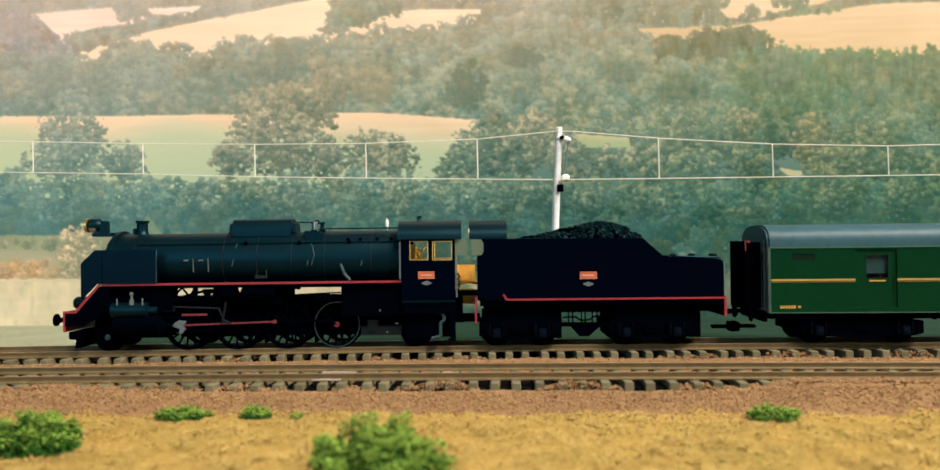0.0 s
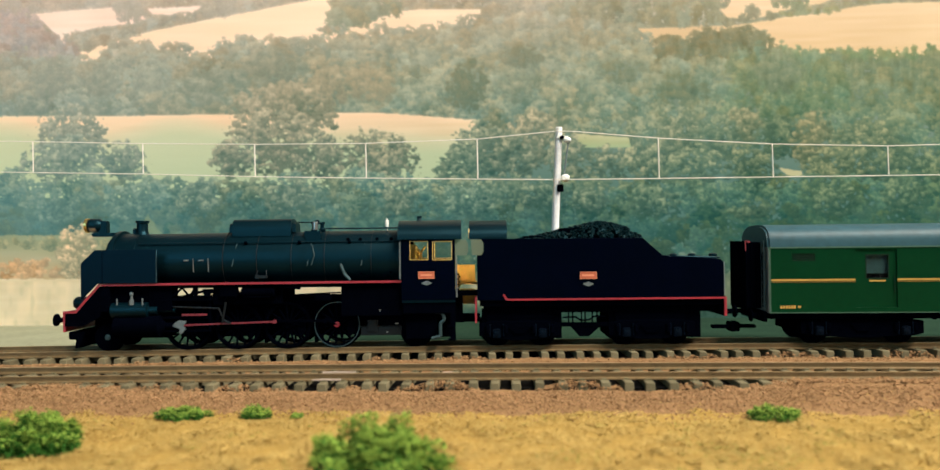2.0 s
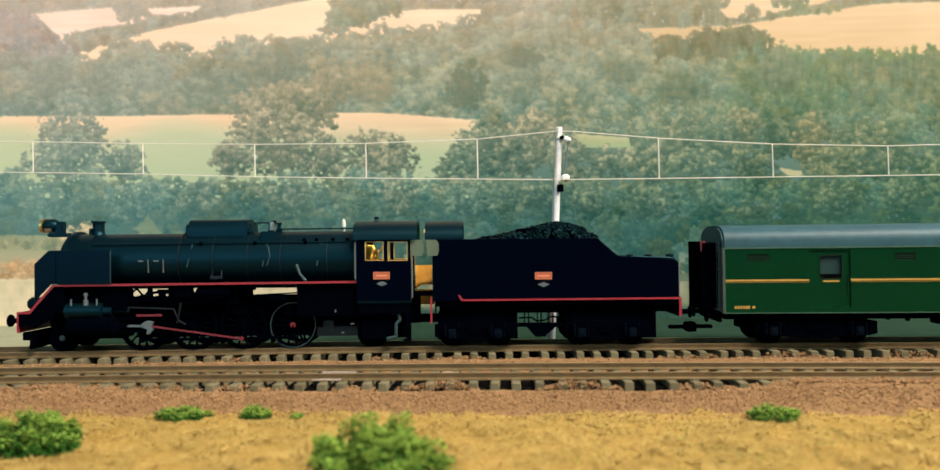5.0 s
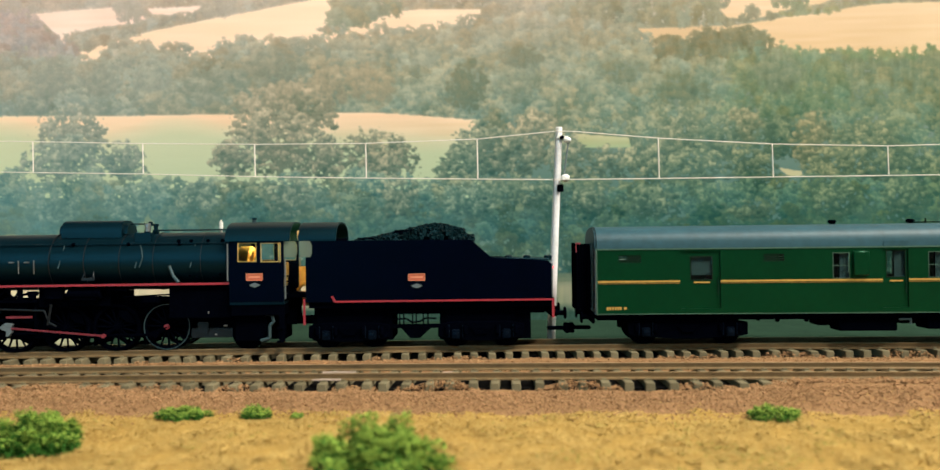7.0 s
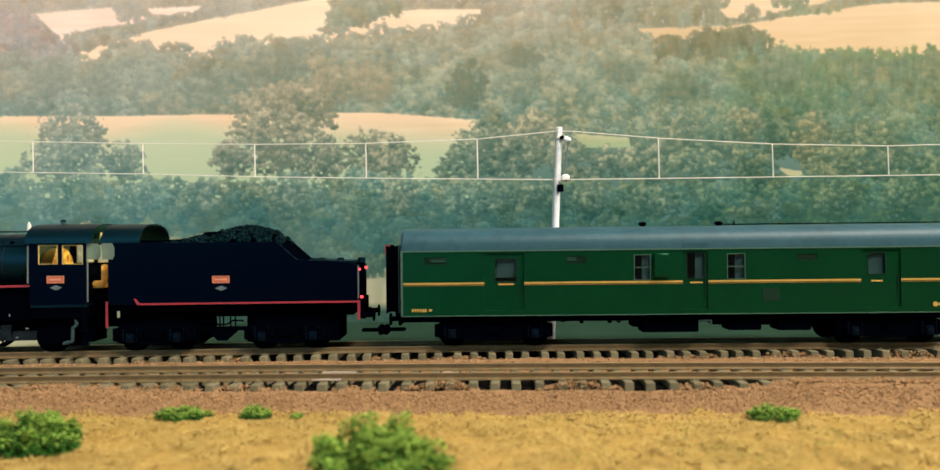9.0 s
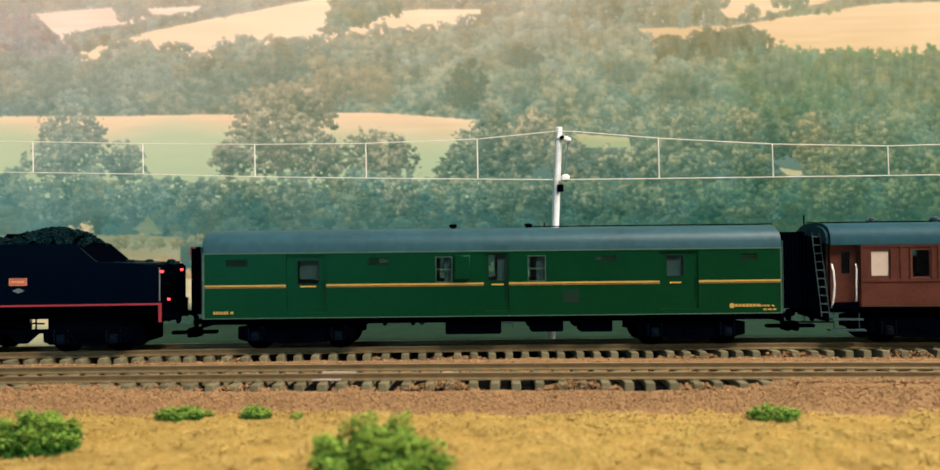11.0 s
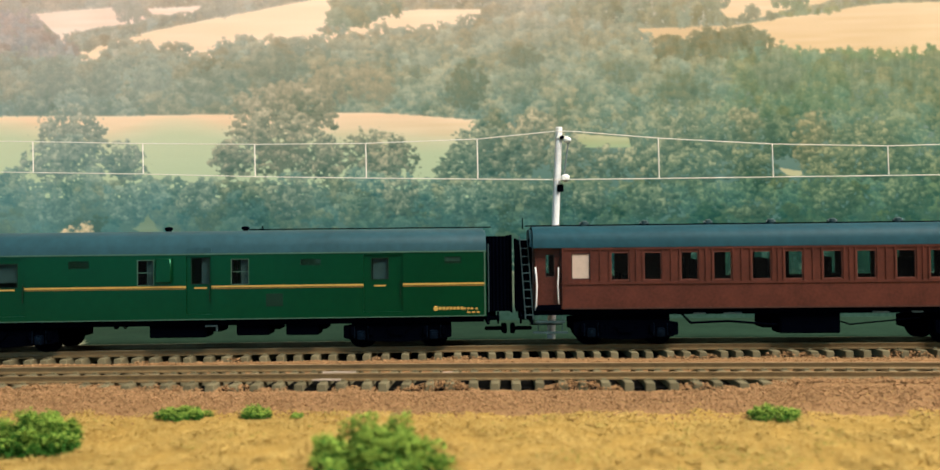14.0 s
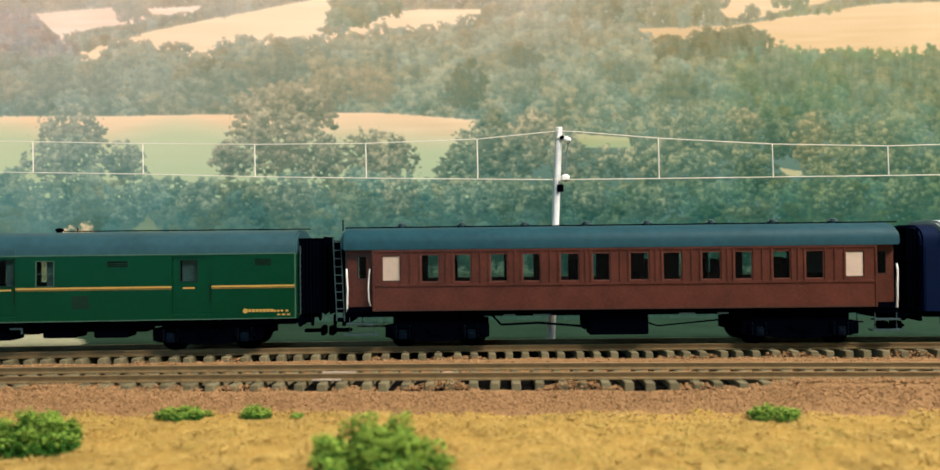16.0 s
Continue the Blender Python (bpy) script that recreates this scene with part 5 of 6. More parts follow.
RODS = []
FROST = glass("frosted_wind_shield", (0.62, 0.72, 0.64), 0.3)
_nt = FROST.node_tree
_df, _mx = _nt.nodes.new("ShaderNodeBsdfDiffuse"), _nt.nodes.new("ShaderNodeMixShader")
_df.inputs["Color"].default_value = (0.22, 0.26, 0.19, 1)
_mx.inputs[0].default_value = 0.45
_nt.links.new(_nt.nodes["Mix Shader"].outputs[0], _mx.inputs[1])
_nt.links.new(_df.outputs[0], _mx.inputs[2])
_nt.links.new(_mx.outputs[0], _nt.nodes["Material Output"].inputs["Surface"])


def build_tender():
    te = thing("tender", "black coal tender with red lining and heaped coal behind the locomotive", "tender", on_line(TENDER_L, 32))
    d = Drawing(TENDER_L, 0.2363, 0.2363, 0, 1)
    X, Z = d.x, d.z
    side = ((X(796), 18.6), (X(1206), 18.6), (X(1206), 33.0), (X(1199), 34.0), (X(1160), 35.0), (X(1106), 35.6), (X(1092), 38.5), (X(1072), 42.7), (X(796), 42.9))
    for s in (-1, 1):
        bm = B()
        prism(bm, side, *((-15.4, -14.6) if s < 0 else (14.6, 15.4)), bevel=0.12)
        part("side_panel", bm, NAVY, te)
    bm = B()
    box(bm, X(796), X(800), -14.6, 14.6, 18.6, 30)
    box(bm, X(840), X(844), -14.6, 14.6, 18.6, 44.0)
    box(bm, X(1203), X(1206), -14.6, 14.6, 18.6, 33.0)
    box(bm, X(800), X(1203), -14.6, 14.6, 18.6, 34.0)
    prism(bm, ((X(1060), 34), (X(1108), 34), (X(1106), 35.4), (X(1074), 42.4), (X(1060), 42.4)), -14.6, 14.6)
    part("tank", bm, SOOT, te)
    part("coal_bed", boxes((X(845), X(1062), -14.4, 14.4, 34, 41.5)), SOOT, te)
    # cab hood over the front
    arched_shell(te, X(783, 4), X(846, 4), 15.2, 42.9, 50.6, "hood", "black arched hood over the tender front")
    for y0 in (-15.3, 14.7):
        part("hood_side", boxes((X(800), X(846), y0, y0 + 0.6, 42.8, 43.6)), BLACK, te)
    part("hood_edge", boxes((X(782, 4), X(784, 4), -14.6, -13.8, 43.2, 47.0)), LITOCHRE, te, "ochre edge of the hood, lamplight put into its colour")
    for ya in (15.5, -15.9):
        bm = B()
        prism(bm, ((X(788), 36.5), (X(804), 36.5), (X(807), 38.0), (X(807), 41.2), (X(803), 42.8), (X(786), 42.8)), ya, ya + 0.4)
        part("wind_shield", bm, FROST, te, "frosted rounded side wind shield")
    bm = B()
    box(bm, X(796), X(797), -12, 12, 30, 43.0)
    part("bulkhead", bm, LITOCHRE, te, "ochre front bulkhead, cab lamplight put into its colour")
    bm = B()
    box(bm, X(757), X(792), 13.0, 13.6, 23.5, 32.0)
    box(bm, X(757), X(792), 13.0, 13.6, 15.0, 21.5)
    part("fall_plate", bm, LITOCHRE, te, "ochre door sheet beside the footplate, lamplight put into its colour")
    bm = B()
    pipe(bm, ((X(756), 11, 22), (X(768), 10, 24.5), (X(780), 10, 24.8), (X(796), 11, 24)), 0.6)
    part("hose", bm, BRASS, te, "brass feed pipe")
    bm = B()
    box(bm, X(757), X(800), -9, -2, 20.2, 22.0)
    box(bm, X(757), X(800), -3, 3, 9, 12)
    part("drawbar", bm, SOOT, te)
    for s in (-15.5, 15.0):
        part("front_beam_edge", boxes((X(792), X(795), s, s + 0.5, 9.8, 20.0)), RED, te, "red edge of the front beam")
    # lining
    for s in (-1, 1):
        y0, y1 = (-15.65, -15.4) if s < 0 else (15.4, 15.65)
        bm = B()
        box(bm, X(846), X(1206), y0, y1, 18.5, 19.2)
        prism(bm, ((X(838), 21.0), (X(841), 21.0), (X(847), 19.2), (X(847), 18.5), (X(843), 18.7)), y0, y1)
        part("red_lining", bm, RED, te, "thin red line along the tank edge")
    part("rear_beam", boxes((X(1206), X(1210), -14.8, 14.8, 11.6, 19.4), bevel=0.2), SOOT, te)
    for y in (-15.6, 14.8):
        part("beam_edge", boxes((X(1206), X(1210), y, y + 0.8, 11.8, 19.2)), RED, te, "red edge of the rear buffer beam")
    buffers(te, X(1210), 1, 13.0)
    coupling(te, X(1205), 1)
    part("under_frame", boxes((X(800), X(1205), -14.2, 14.2, 16.2, 18.6), (X(806), X(1196), -10.8, 10.8, 13.2, 16.2), (X(803), X(868), -10.8, 10.8, 3.0, 13.2), (X(868), X(900), -10.8, 10.8, 7.0, 13.2), (X(900), X(938), -10.8, 10.8, 3.0, 13.2), (X(1018), X(1062), -10.8, 10.8, 3.0, 13.2), (X(1062), X(1098), -10.8, 10.8, 5.4, 13.2), (X(1098), X(1172), -10.8, 10.8, 3.0, 13.2)), SOOT, te)
    bm = B()
    box(bm, X(936), X(1020), -11.0, -10.0, 7.6, 9.2)
    prism(bm, ((X(952), 7.8), (X(968), 3.6), (X(984), 3.6), (X(1004), 7.8)), -10.8, -10.2)
    for u in (950, 957, 972, 978, 990, 998):
        rod(bm, (X(u), -10.6, 9.0), (X(u), -10.6, 13.4), 0.3, 6)
    pipe(bm, ((X(940), -10.8, 11.2), (X(962), -10.8, 11.4), (X(970), -10.8, 10.0), (X(984), -10.8, 10.2), (X(994), -10.8, 11.6), (X(1012), -10.8, 11.4)), 0.34, 6)
    part("brake_rigging", bm, SOOT, te)
    bm = B()
    rnd = random.Random(4)
    for i in range(1500):
        u = rnd.uniform(848, 1062)
        y = rnd.uniform(-13.6, 13.6)
        v = (u - 848) / 214
        h = 41.2 + 8.2 * max(0.0, 1 - abs(v - 0.70) / 0.72) ** 1.1 * max(0.0, 1 - (abs(y) / 15.0) ** 2.2) + rnd.uniform(-0.4, 0.4)
        if v > 0.93:
            h -= 2.0
        r = rnd.uniform(0.5, 1.15)
        m = Matrix.LocRotScale((X(u, 15), y, h), Euler((rnd.uniform(0, 6), rnd.uniform(0, 6), rnd.uniform(0, 6))), (r, r * rnd.uniform(0.6, 1), r * rnd.uniform(0.6, 1)))
        bmesh.ops.create_icosphere(bm, subdivisions=1, radius=1, matrix=m) if i % 3 == 0 else bmesh.ops.create_cube(bm, size=1.5, matrix=m)
    cme = mesh_of("coal_heap", bm, COAL, False)
    co = new("coal_heap", cme)
    co.parent = te
    tagged(co, "heaped shiny black coal", kind="stuff")
    part("heap_core", boxes((X(870, 15), X(1060, 15), -10, 10, 41, 44), (X(930, 15), X(1040, 15), -8, 8, 44, 47), bevel=0.8), SOOT, te)
    number_plate(te, X(967), X(995), Z(980, 465), Z(980, 453), -15.4)
    diamond(te, X(981), -15.4, Z(980, 473.5), 2.3, 1.0)
    bogie(te, (X(828), X(905)), 5.4, 12.6, top=16.5)
    bogie(te, (X(1045), X(1130)), 5.4, 12.6, top=16.5)
    bm = B()
    for u in (1120, 1150, 1185):
        turned(bm, ((34, 1.6), (35.8, 1.6), (36.2, 0.9)), "z", (X(u, 15), -2, 0), 16)
    box(bm, X(1105), X(1200), -12, 12, 34.0, 35.0)
    rod(bm, (X(1130), -13, 35.2), (X(1203), -13, 34.6), 0.35)
    part("water_hatch", bm, BLACK, te)
    lampm = glow("red_tail_lamp", (1.0, 0.05, 0.06), 3)
    for y, z in ((-13.0, 31.4), (9.0, 31.4), (-6.0, 20.0)):
        bm = B()
        turned(bm, ((X(1206), 0.5), (X(1206) + 0.9, 0.5), (X(1206) + 1.1, 0.25)), "x", (0, y, z), 12)
        part("tail_lamp", bm, lampm, te, "small glowing red tail lamp")
    bm = B()
    rod(bm, (X(1207), -14.8, 33), (X(1207), -14.8, 20), 0.3)
    part("handrail", bm, DULL, te)
    return te


BLIND = mat("grey_green_blind_cloth", (0.085, 0.120, 0.118), 0.8, vary=0.3, scale=300)
GREENV = mat("dark_green_louvre_paint", (0.004, 0.022, 0.012), 0.5, vary=0.2, spec=0.2)


def build_van():
    va = thing("baggage_van", "dark green baggage van with yellow stripe and blue-grey roof", "railway carriage", on_line(VAN_L, 75))
    d = Drawing(-49.95, 0.2319, 0.2348, 79, 1055)
    X = d.x
    L0, L1, H = X(79), X(1055), 16.7
    z0, z1 = 12.6, 38.0
    zw = lambda u, a, b: (X(u[0]), X(u[1]), d.z(sum(u) / 2, b), d.z(sum(u) / 2, a))
    doors = [(222, 290), (556, 598), (850, 915)]
    wins = [zw((240, 278), 437, 478), zw((563, 595), 427, 472), zw((862, 892), 427, 464)]
    small = [zw(u, *v) for u, v in (((118, 158), (435, 450)), ((361, 397), (432, 447)), ((744, 780), (428, 441)), ((984, 1014), (424, 438)))]
    pairs = [zw((475, 503), 431, 474), zw((630, 660), 429, 472)]
    door_holes = [(X(a), X(b), 14.8, 37.2) for a, b in doors]
    for s in (-1, 1):
        y0, y1 = (-H, -H + 0.6) if s < 0 else (H - 0.6, H)
        bm = B()
        wall_with_openings(bm, L0 + 0.6, L1 - 0.6, z0, z1, door_holes + small + pairs, y0, y1)
        part("side_wall", bm, GREEN, va)
        # recessed doors
        for (a, b), w in zip(doors, wins):
            bm = B()
            ya, yb = (-H + 0.6, -H + 1.0) if s < 0 else (H - 1.0, H - 0.6)
            wall_with_openings(bm, X(a) - 0.3, X(b) + 0.3, 14.5, 37.5, [w], ya, yb)
            dr = part("door", bm, GREEN, va, "recessed green sliding door with a window")
            window_trim(dr, *w, ya - 0.15 if s < 0 else yb - 0.2, 0.3, GREENV, label="dark green window frame")
            part("blind", boxes((w[0] + (w[1] - w[0]) * (0.5 if a == 556 else 0.1), w[1], ya + 1.2, ya + 1.3, w[2] + (2 if a == 222 else 0), w[3])), BLIND, dr, "grey-green half-drawn blind")
            if s < 0:
                part("stripe_piece", boxes((w[0] + 1.3, w[1] - 1.3, ya - 0.2, ya, 24.7, 25.3)), YELLOW, dr)
                hb = B()
                rod(hb, (X(b) - 0.9, ya - 0.4, 20), (X(b) - 0.9, ya - 0.4, 27), 0.15, 6)
                part("handle", hb, GREENV, dr)
        for w in small:
            window_trim(va, *w, y0 - 0.05 if s < 0 else y1 - 0.3, 0.3, GREEN, "window", "small green ventilator window", glassy=False)
            bm = B()
            for i in range(4):
                zz = w[2] + (w[3] - w[2]) * (i + 0.5) / 4
                box(bm, w[0] + 0.2, w[1] - 0.2, y0 + 0.1, y1 - 0.1, zz - 0.28, zz + 0.22)
            part("louvre", bm, GREENV, va, "dark green louvre slats")
        for w in pairs:
            window_trim(va, *w, y0 - 0.05 if s < 0 else y1 - 0.3, 0.24, GREENL, "window", "two-part window with pale frame", mullion=(w[2] + w[3]) / 2)
            part("blind", boxes(((w[0] + w[1]) / 2, w[1], y0 + 1.4 if s < 0 else y1 - 1.6, y0 + 1.6 if s < 0 else y1 - 1.4, w[2], w[3])), BLIND, va, "grey-green half-drawn blind")
        ys = (-H - 0.12, -H) if s < 0 else (H, H + 0.12)
        bm, bd = B(), B()
        runs = [(L0 + 1.0, X(222)), (X(290), X(556)), (X(598), X(850)), (X(915), L1 - 0.8)]
        for a, b in runs:
            box(bm, a, b, *ys, 25.15, 25.85)
            box(bd, a, b, *ys, 24.6, 24.9)
        part("yellow_stripe", bm, YELLOW, va, "yellow waist stripe")
        part("lower_stripe", bd, YELLOWD, va, "thin ochre stripe below the yellow one")
        bm = B()
        box(bm, L0 + 0.4, L1 - 0.4, *ys, z0, z0 + 0.35)
        box(bm, L0 + 0.4, L0 + 0.9, *ys, z0 + 0.35, z1)
        box(bm, L1 - 0.9, L1 - 0.4, *ys, z0 + 0.35, z1)
        box(bm, L0, L1, ys[0] - 0.1, ys[1] + 0.1, z1 - 0.1, z1 + 0.45)
        part("edge_trim", bm, GREENL, va, "pale green edge trim and gutter")
        if s < 0:
            bm = B()
            for u in (98, 102.5, 107, 111.5, 116, 120):
                box(bm, X(u), X(u + 3.2), *ys, 14.4, 15.6)
            box(bm, X(127), X(132), *ys, 14.6, 15.5)
            part("lettering_bar", bm, YELLOW, va, "yellow illegible lettering")
            bm = B()
            for u in range(975, 1012, 6):
                box(bm, X(u), X(u + 4.6), *ys, 15.3, 16.4)
            for u in (1016, 1022, 1028, 1036):
                box(bm, X(u), X(u + 4.2), *ys, 15.3, 16.0)
            for u in (1022, 1030, 1038):
                box(bm, X(u), X(u + 5.5), *ys, 13.9, 14.5)
            turned(bm, ((ys[0], 1.0), (ys[1], 1.0)), "y", (X(970), 0, 15.8), 12)
            part("lettering_bar", bm, YELLOW, va, "yellow illegible lettering")
            part("hatch", boxes((X(688), X(716), -H - 0.08, -H, 17.5, 22.5), bevel=0.03), GREENV, va)
            bm = B()
            prism(bm, ((X(507), 27.2), (X(533), 27.2), (X(533), 36.6), (X(507), 36.6)), -H - 1.4, -H, bevel=0.35)
            part("lookout", bm, GREEN, va, "projecting green lookout bay")
            part("roof_panel", boxes((X(558), X(598), -H - 0.05, -H + 0.4, z1 + 0.45, z1 + 2.4)), ROOF, va)
    arched_roof(va, L0, L1, H - 0.1, z1 + 0.4, 47.4, ROOF, "roof", "blue-grey painted arched roof", flat=0.58)
    part("end_wall", boxes((L0, L0 + 0.6, -H + 0.2, H - 0.2, z0, z1 + 0.4), bevel=0.0), DULL, va, "grey-edged end wall")
    part("end_wall", boxes((L1 - 0.6, L1, -H + 0.2, H - 0.2, z0, z1 + 0.4), bevel=0.0), GREEN, va)
    part("inside_floor", boxes((L0 + 0.6, L1 - 0.6, -H + 1.1, H - 1.1, z0, z0 + 1.2)), SOOT, va)
    part("partition", boxes((X(440), X(444), -H + 1.1, H - 1.1, z0 + 1.2, z1 + 2), (X(720), X(724), -H + 1.1, H - 1.1, z0 + 1.2, z1 + 2), (X(300), X(340), 2, 12, z0 + 1.2, 32)), SOOT, va)
    for xe, sx in ((L0, -1), (L1, 1)):
        bm = B()
        for y in (-14.6, -11.8):
            rod(bm, (xe + sx * 0.9, y, 41), (xe + sx * 0.9, y, 14), 0.25, 6)
        for i in range(9):
            rod(bm, (xe + sx * 0.9, -14.6, 16 + i * 2.8), (xe + sx * 0.9, -11.8, 16 + i * 2.8), 0.2, 6)
        part("end_ladder", bm, TEALMETAL, va, "thin dark metal end ladder")
    gangway(va, L0, -1, reach=6.3, half=10.0, top=40.5)
    part("gangway_edge", boxes((L0 - 6.9, L0 - 4.9, -10.6, -10.2, 40.3, 41.1), (L0 - 6.9, L0 - 6.5, -10.8, -10.6, 37, 41.1)), RODRED, va, "dull red upper edge of the gangway")
    gangway(va, L1, 1, top=44.0, reach=10.2, half=12.5)
    bm = B()
    for u in (519, 645):
        turned(bm, ((46.5, 1.1), (47.9, 1.1), (48.1, 1.6), (48.8, 1.6), (49.2, 0.8)), "z", (X(u, 16), -2.0, 0), 14)
    rod(bm, (X(650, 16), -1, 47.9), (X(1052, 16), -1, 47.9), 0.22, 6)
    rod(bm, (X(672, 16), -1, 47.5), (X(672, 16), -1, 49.4), 0.3, 6)
    part("roof_vent", bm, SOOT, va)
    under(va, L0, L1, z0, [(490, 585, 5.4), (635, 690, 6.0), (718, 773, 5.8)], X)
    bm = B()
    pipe(bm, ((X(375), -14, 12.4), (X(392), -14, 10.6), (X(410), -14, 11.2)), 0.3, 6)
    part("brake_pipe", bm, SOOT, va)
    bm = B()
    pipe(bm, ((X(440), -14, 12.2), (X(450), -14, 9.4), (X(462), -14, 12.0)), 0.3, 6)
    part("brake_pipe", bm, SOOT, va)
    for u in (352, 384, 404, 432, 470):
        part("bracket", boxes((X(u), X(u) + 1.5, -14.6, -13.2, 9.2 + (u % 3) * 0.5, 12.4), bevel=0.2), SOOT, va)
    bm = B()
    pipe(bm, ((X(585), -15, 10.0), (X(604), -15, 10.0), (X(604), -15, 8.0)), 0.4, 6)
    part("brake_rigging", bm, TEALMETAL, va)
    bogie(va, (X(166), X(308)), 5.4, 13.2)
    bogie(va, (X(844), X(966)), 5.4, 13.2)
    return va


def gangway(parent, x, s, m=SOOT, top=41.5, reach=3.6, half=7.6):
    bm = B()
    n = int(reach / 0.7)
    edge = [(x + s * reach * i / n, -half + (0.6 if i % 2 else 0.0)) for i in range(n + 1)]
    plan_prism(bm, edge + [(u, -v) for u, v in edge[::-1]], 14, top)
    part("gangway_bellows", bm, m, parent, "black folded gangway bellows")
    e = x + s * reach
    part("gangway_plate", boxes((e - 0.3, e + 0.3, -half - 0.6, half + 0.6, 13.4, top + 0.5), bevel=0.1), m, parent)
    buffers(parent, x, s, 11.2)
    coupling(parent, x, s)
    bm = B()
    box(bm, x + (0 if s > 0 else -1.2), x + (1.2 if s > 0 else 0), -14.8, 14.8, 9.0, 13.2, bevel=0.2)
    for y in (-12.5, 12.5):
        pipe(bm, ((x, y, 36), (x + s * 0.9, y, 36), (x + s * 0.9, y, 15), (x, y, 15)), 0.25, 6)
    part("headstock", bm, SOOT, parent)


def under(parent, L0, L1, z0, rows, X):
    part("under_frame", boxes((L0 + 1, L1 - 1, -15.0, 15.0, z0 - 2.4, z0), (L0 + 4, L1 - 4, -3, 3, z0 - 3.0, z0 - 1.4)), SOOT, parent)
    for a, b, low in rows:
        for s in (-1, 1):
            ya, yb = (-14.0, -5.0) if s < 0 else (5.0, 14.0)
            part("equipment_box", boxes((X(a), X(b), ya, yb, low, z0 - 1.4), bevel=0.35), SOOT, parent)


def build_coach():
    co = thing("passenger_coach", "red-brown wooden passenger coach with slate-blue roof and end platforms", "railway carriage", on_line(COACH_L, 70))
    d = Drawing(58.3, 0.2348, 0.2319, 568, 1505)
    X = d.x
    L0, L1, H = X(568), X(1507), 16.7
    z0, z1 = 14.9, 39.2
    a0, a1 = X(621), X(1466)
    rows = [(702, 733), (757, 787), (818, 848), (872, 903), (935, 968), (989, 1020), (1052, 1085), (1107, 1140), (1172, 1205), (1227, 1258), (1291, 1322), (1346, 1378)]
    blinds = [(637, 668), (1413, 1445)]
    wz = (26.0, 37.2)
    ops = [(X(a), X(b), *wz) for a, b in rows]
    bops = [(X(a), X(b), 26.6, 36.8) for a, b in blinds]
    for s in (-1, 1):
        y0, y1 = (-H, -H + 0.6) if s < 0 else (H - 0.6, H)
        bm = B()
        wall_with_openings(bm, a0, a1, z0, z1, ops + bops, y0, y1)
        part("side_wall", bm, BROWN, co, "red-brown wooden side wall")
        yt = (-H - 0.32, -H) if s < 0 else (H, H + 0.32)
        bm = B()
        box(bm, a0, a1, *yt, 24.6, 25.5)
        box(bm, a0, a1, *yt, 38.1, 39.1)
        part("waist_rail", bm, BROWN, co)
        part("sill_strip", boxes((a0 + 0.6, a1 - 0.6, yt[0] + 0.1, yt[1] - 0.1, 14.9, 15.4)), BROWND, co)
        # uprights between the windows
        allw = sorted(ops + bops)
        for p, q in zip(allw, allw[1:]):
            gap = q[0] - p[1]
            n = 3
            for i in range(n):
                x = p[1] + 0.35 + (gap - 0.7) * i / (n - 1)
                part("upright", boxes((x - 0.35, x + 0.35, *yt, 25.5, 38.1), bevel=0.08), BROWN, co)
        for x in (a0 + 0.4, a1 - 0.4):
            part("upright", boxes((x - 0.4, x + 0.4, *yt, 14.9, 38.1), bevel=0.08), BROWN, co)
        for o in ops:
            window_trim(co, *o, y0 + 0.1 if s < 0 else y1 - 0.5, 0.42, BROWNL, "window", "coach window with worn red-brown wooden frame")
        for o in bops:
            w = window_trim(co, *o, y0 + 0.1 if s < 0 else y1 - 0.5, 0.35, BROWND, "window", "frosted cream lavatory window", glassy=False)
            ya = y0 + 0.35 if s < 0 else y1 - 0.45
            part("pane", boxes((o[0], o[1], ya, ya + 0.1, o[2], o[3])), CREAM, w, "cream frosted pane")
        for a, b, wa, wb in ((X(577), a0, X(594), X(610)), (a1, X(1500), X(1476), X(1488))):
            yr0, yr1 = (-H + 2.6, -H + 3.2) if s < 0 else (H - 3.2, H - 2.6)
            bm = B()
            o = (wa + (0 if wa < 0 else -1), wb, 27.5, 36.5)
            wall_with_openings(bm, a, b, z0 + 0.2, z1, [o], yr0, yr1)
            v = part("vestibule_wall", bm, BROWN, co, "recessed brown vestibule door")
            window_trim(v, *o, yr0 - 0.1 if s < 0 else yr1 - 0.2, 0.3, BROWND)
        for xx in (a0, a1):
            part("corner_post", boxes((xx - 0.35, xx + 0.35, *((-H + 0.6, -H + 3.2) if s < 0 else (H - 3.2, H - 0.6)), z0, z1)), BROWN, co)
    for u, dx in ((577, 1), (1502, -1), (616, -1), (1463, 1)):
        bm = B()
        x = X(u)
        pipe(bm, ((x, -15.4, 31.5), (x + dx * 0.2, -16.4, 29), (x + dx * 0.5, -16.6, 24), (x + dx * 0.3, -16.2, 19), (x, -15.2, 14.5 if u in (577, 1502) else 17)), 0.38 if u in (577, 1502) else 0.28, 8)
        part("grab_rail", bm, MAST, co, "cream-white curved grab rail")
    for xe in (L0 + 1.5, L1 - 1.5):
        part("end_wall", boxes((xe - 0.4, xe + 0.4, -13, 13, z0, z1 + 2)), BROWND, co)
    part("inside_floor", boxes((L0 + 2, L1 - 2, -H + 0.9, H - 0.9, z0 - 0.6, z0 + 1.6)), SOOT, co)
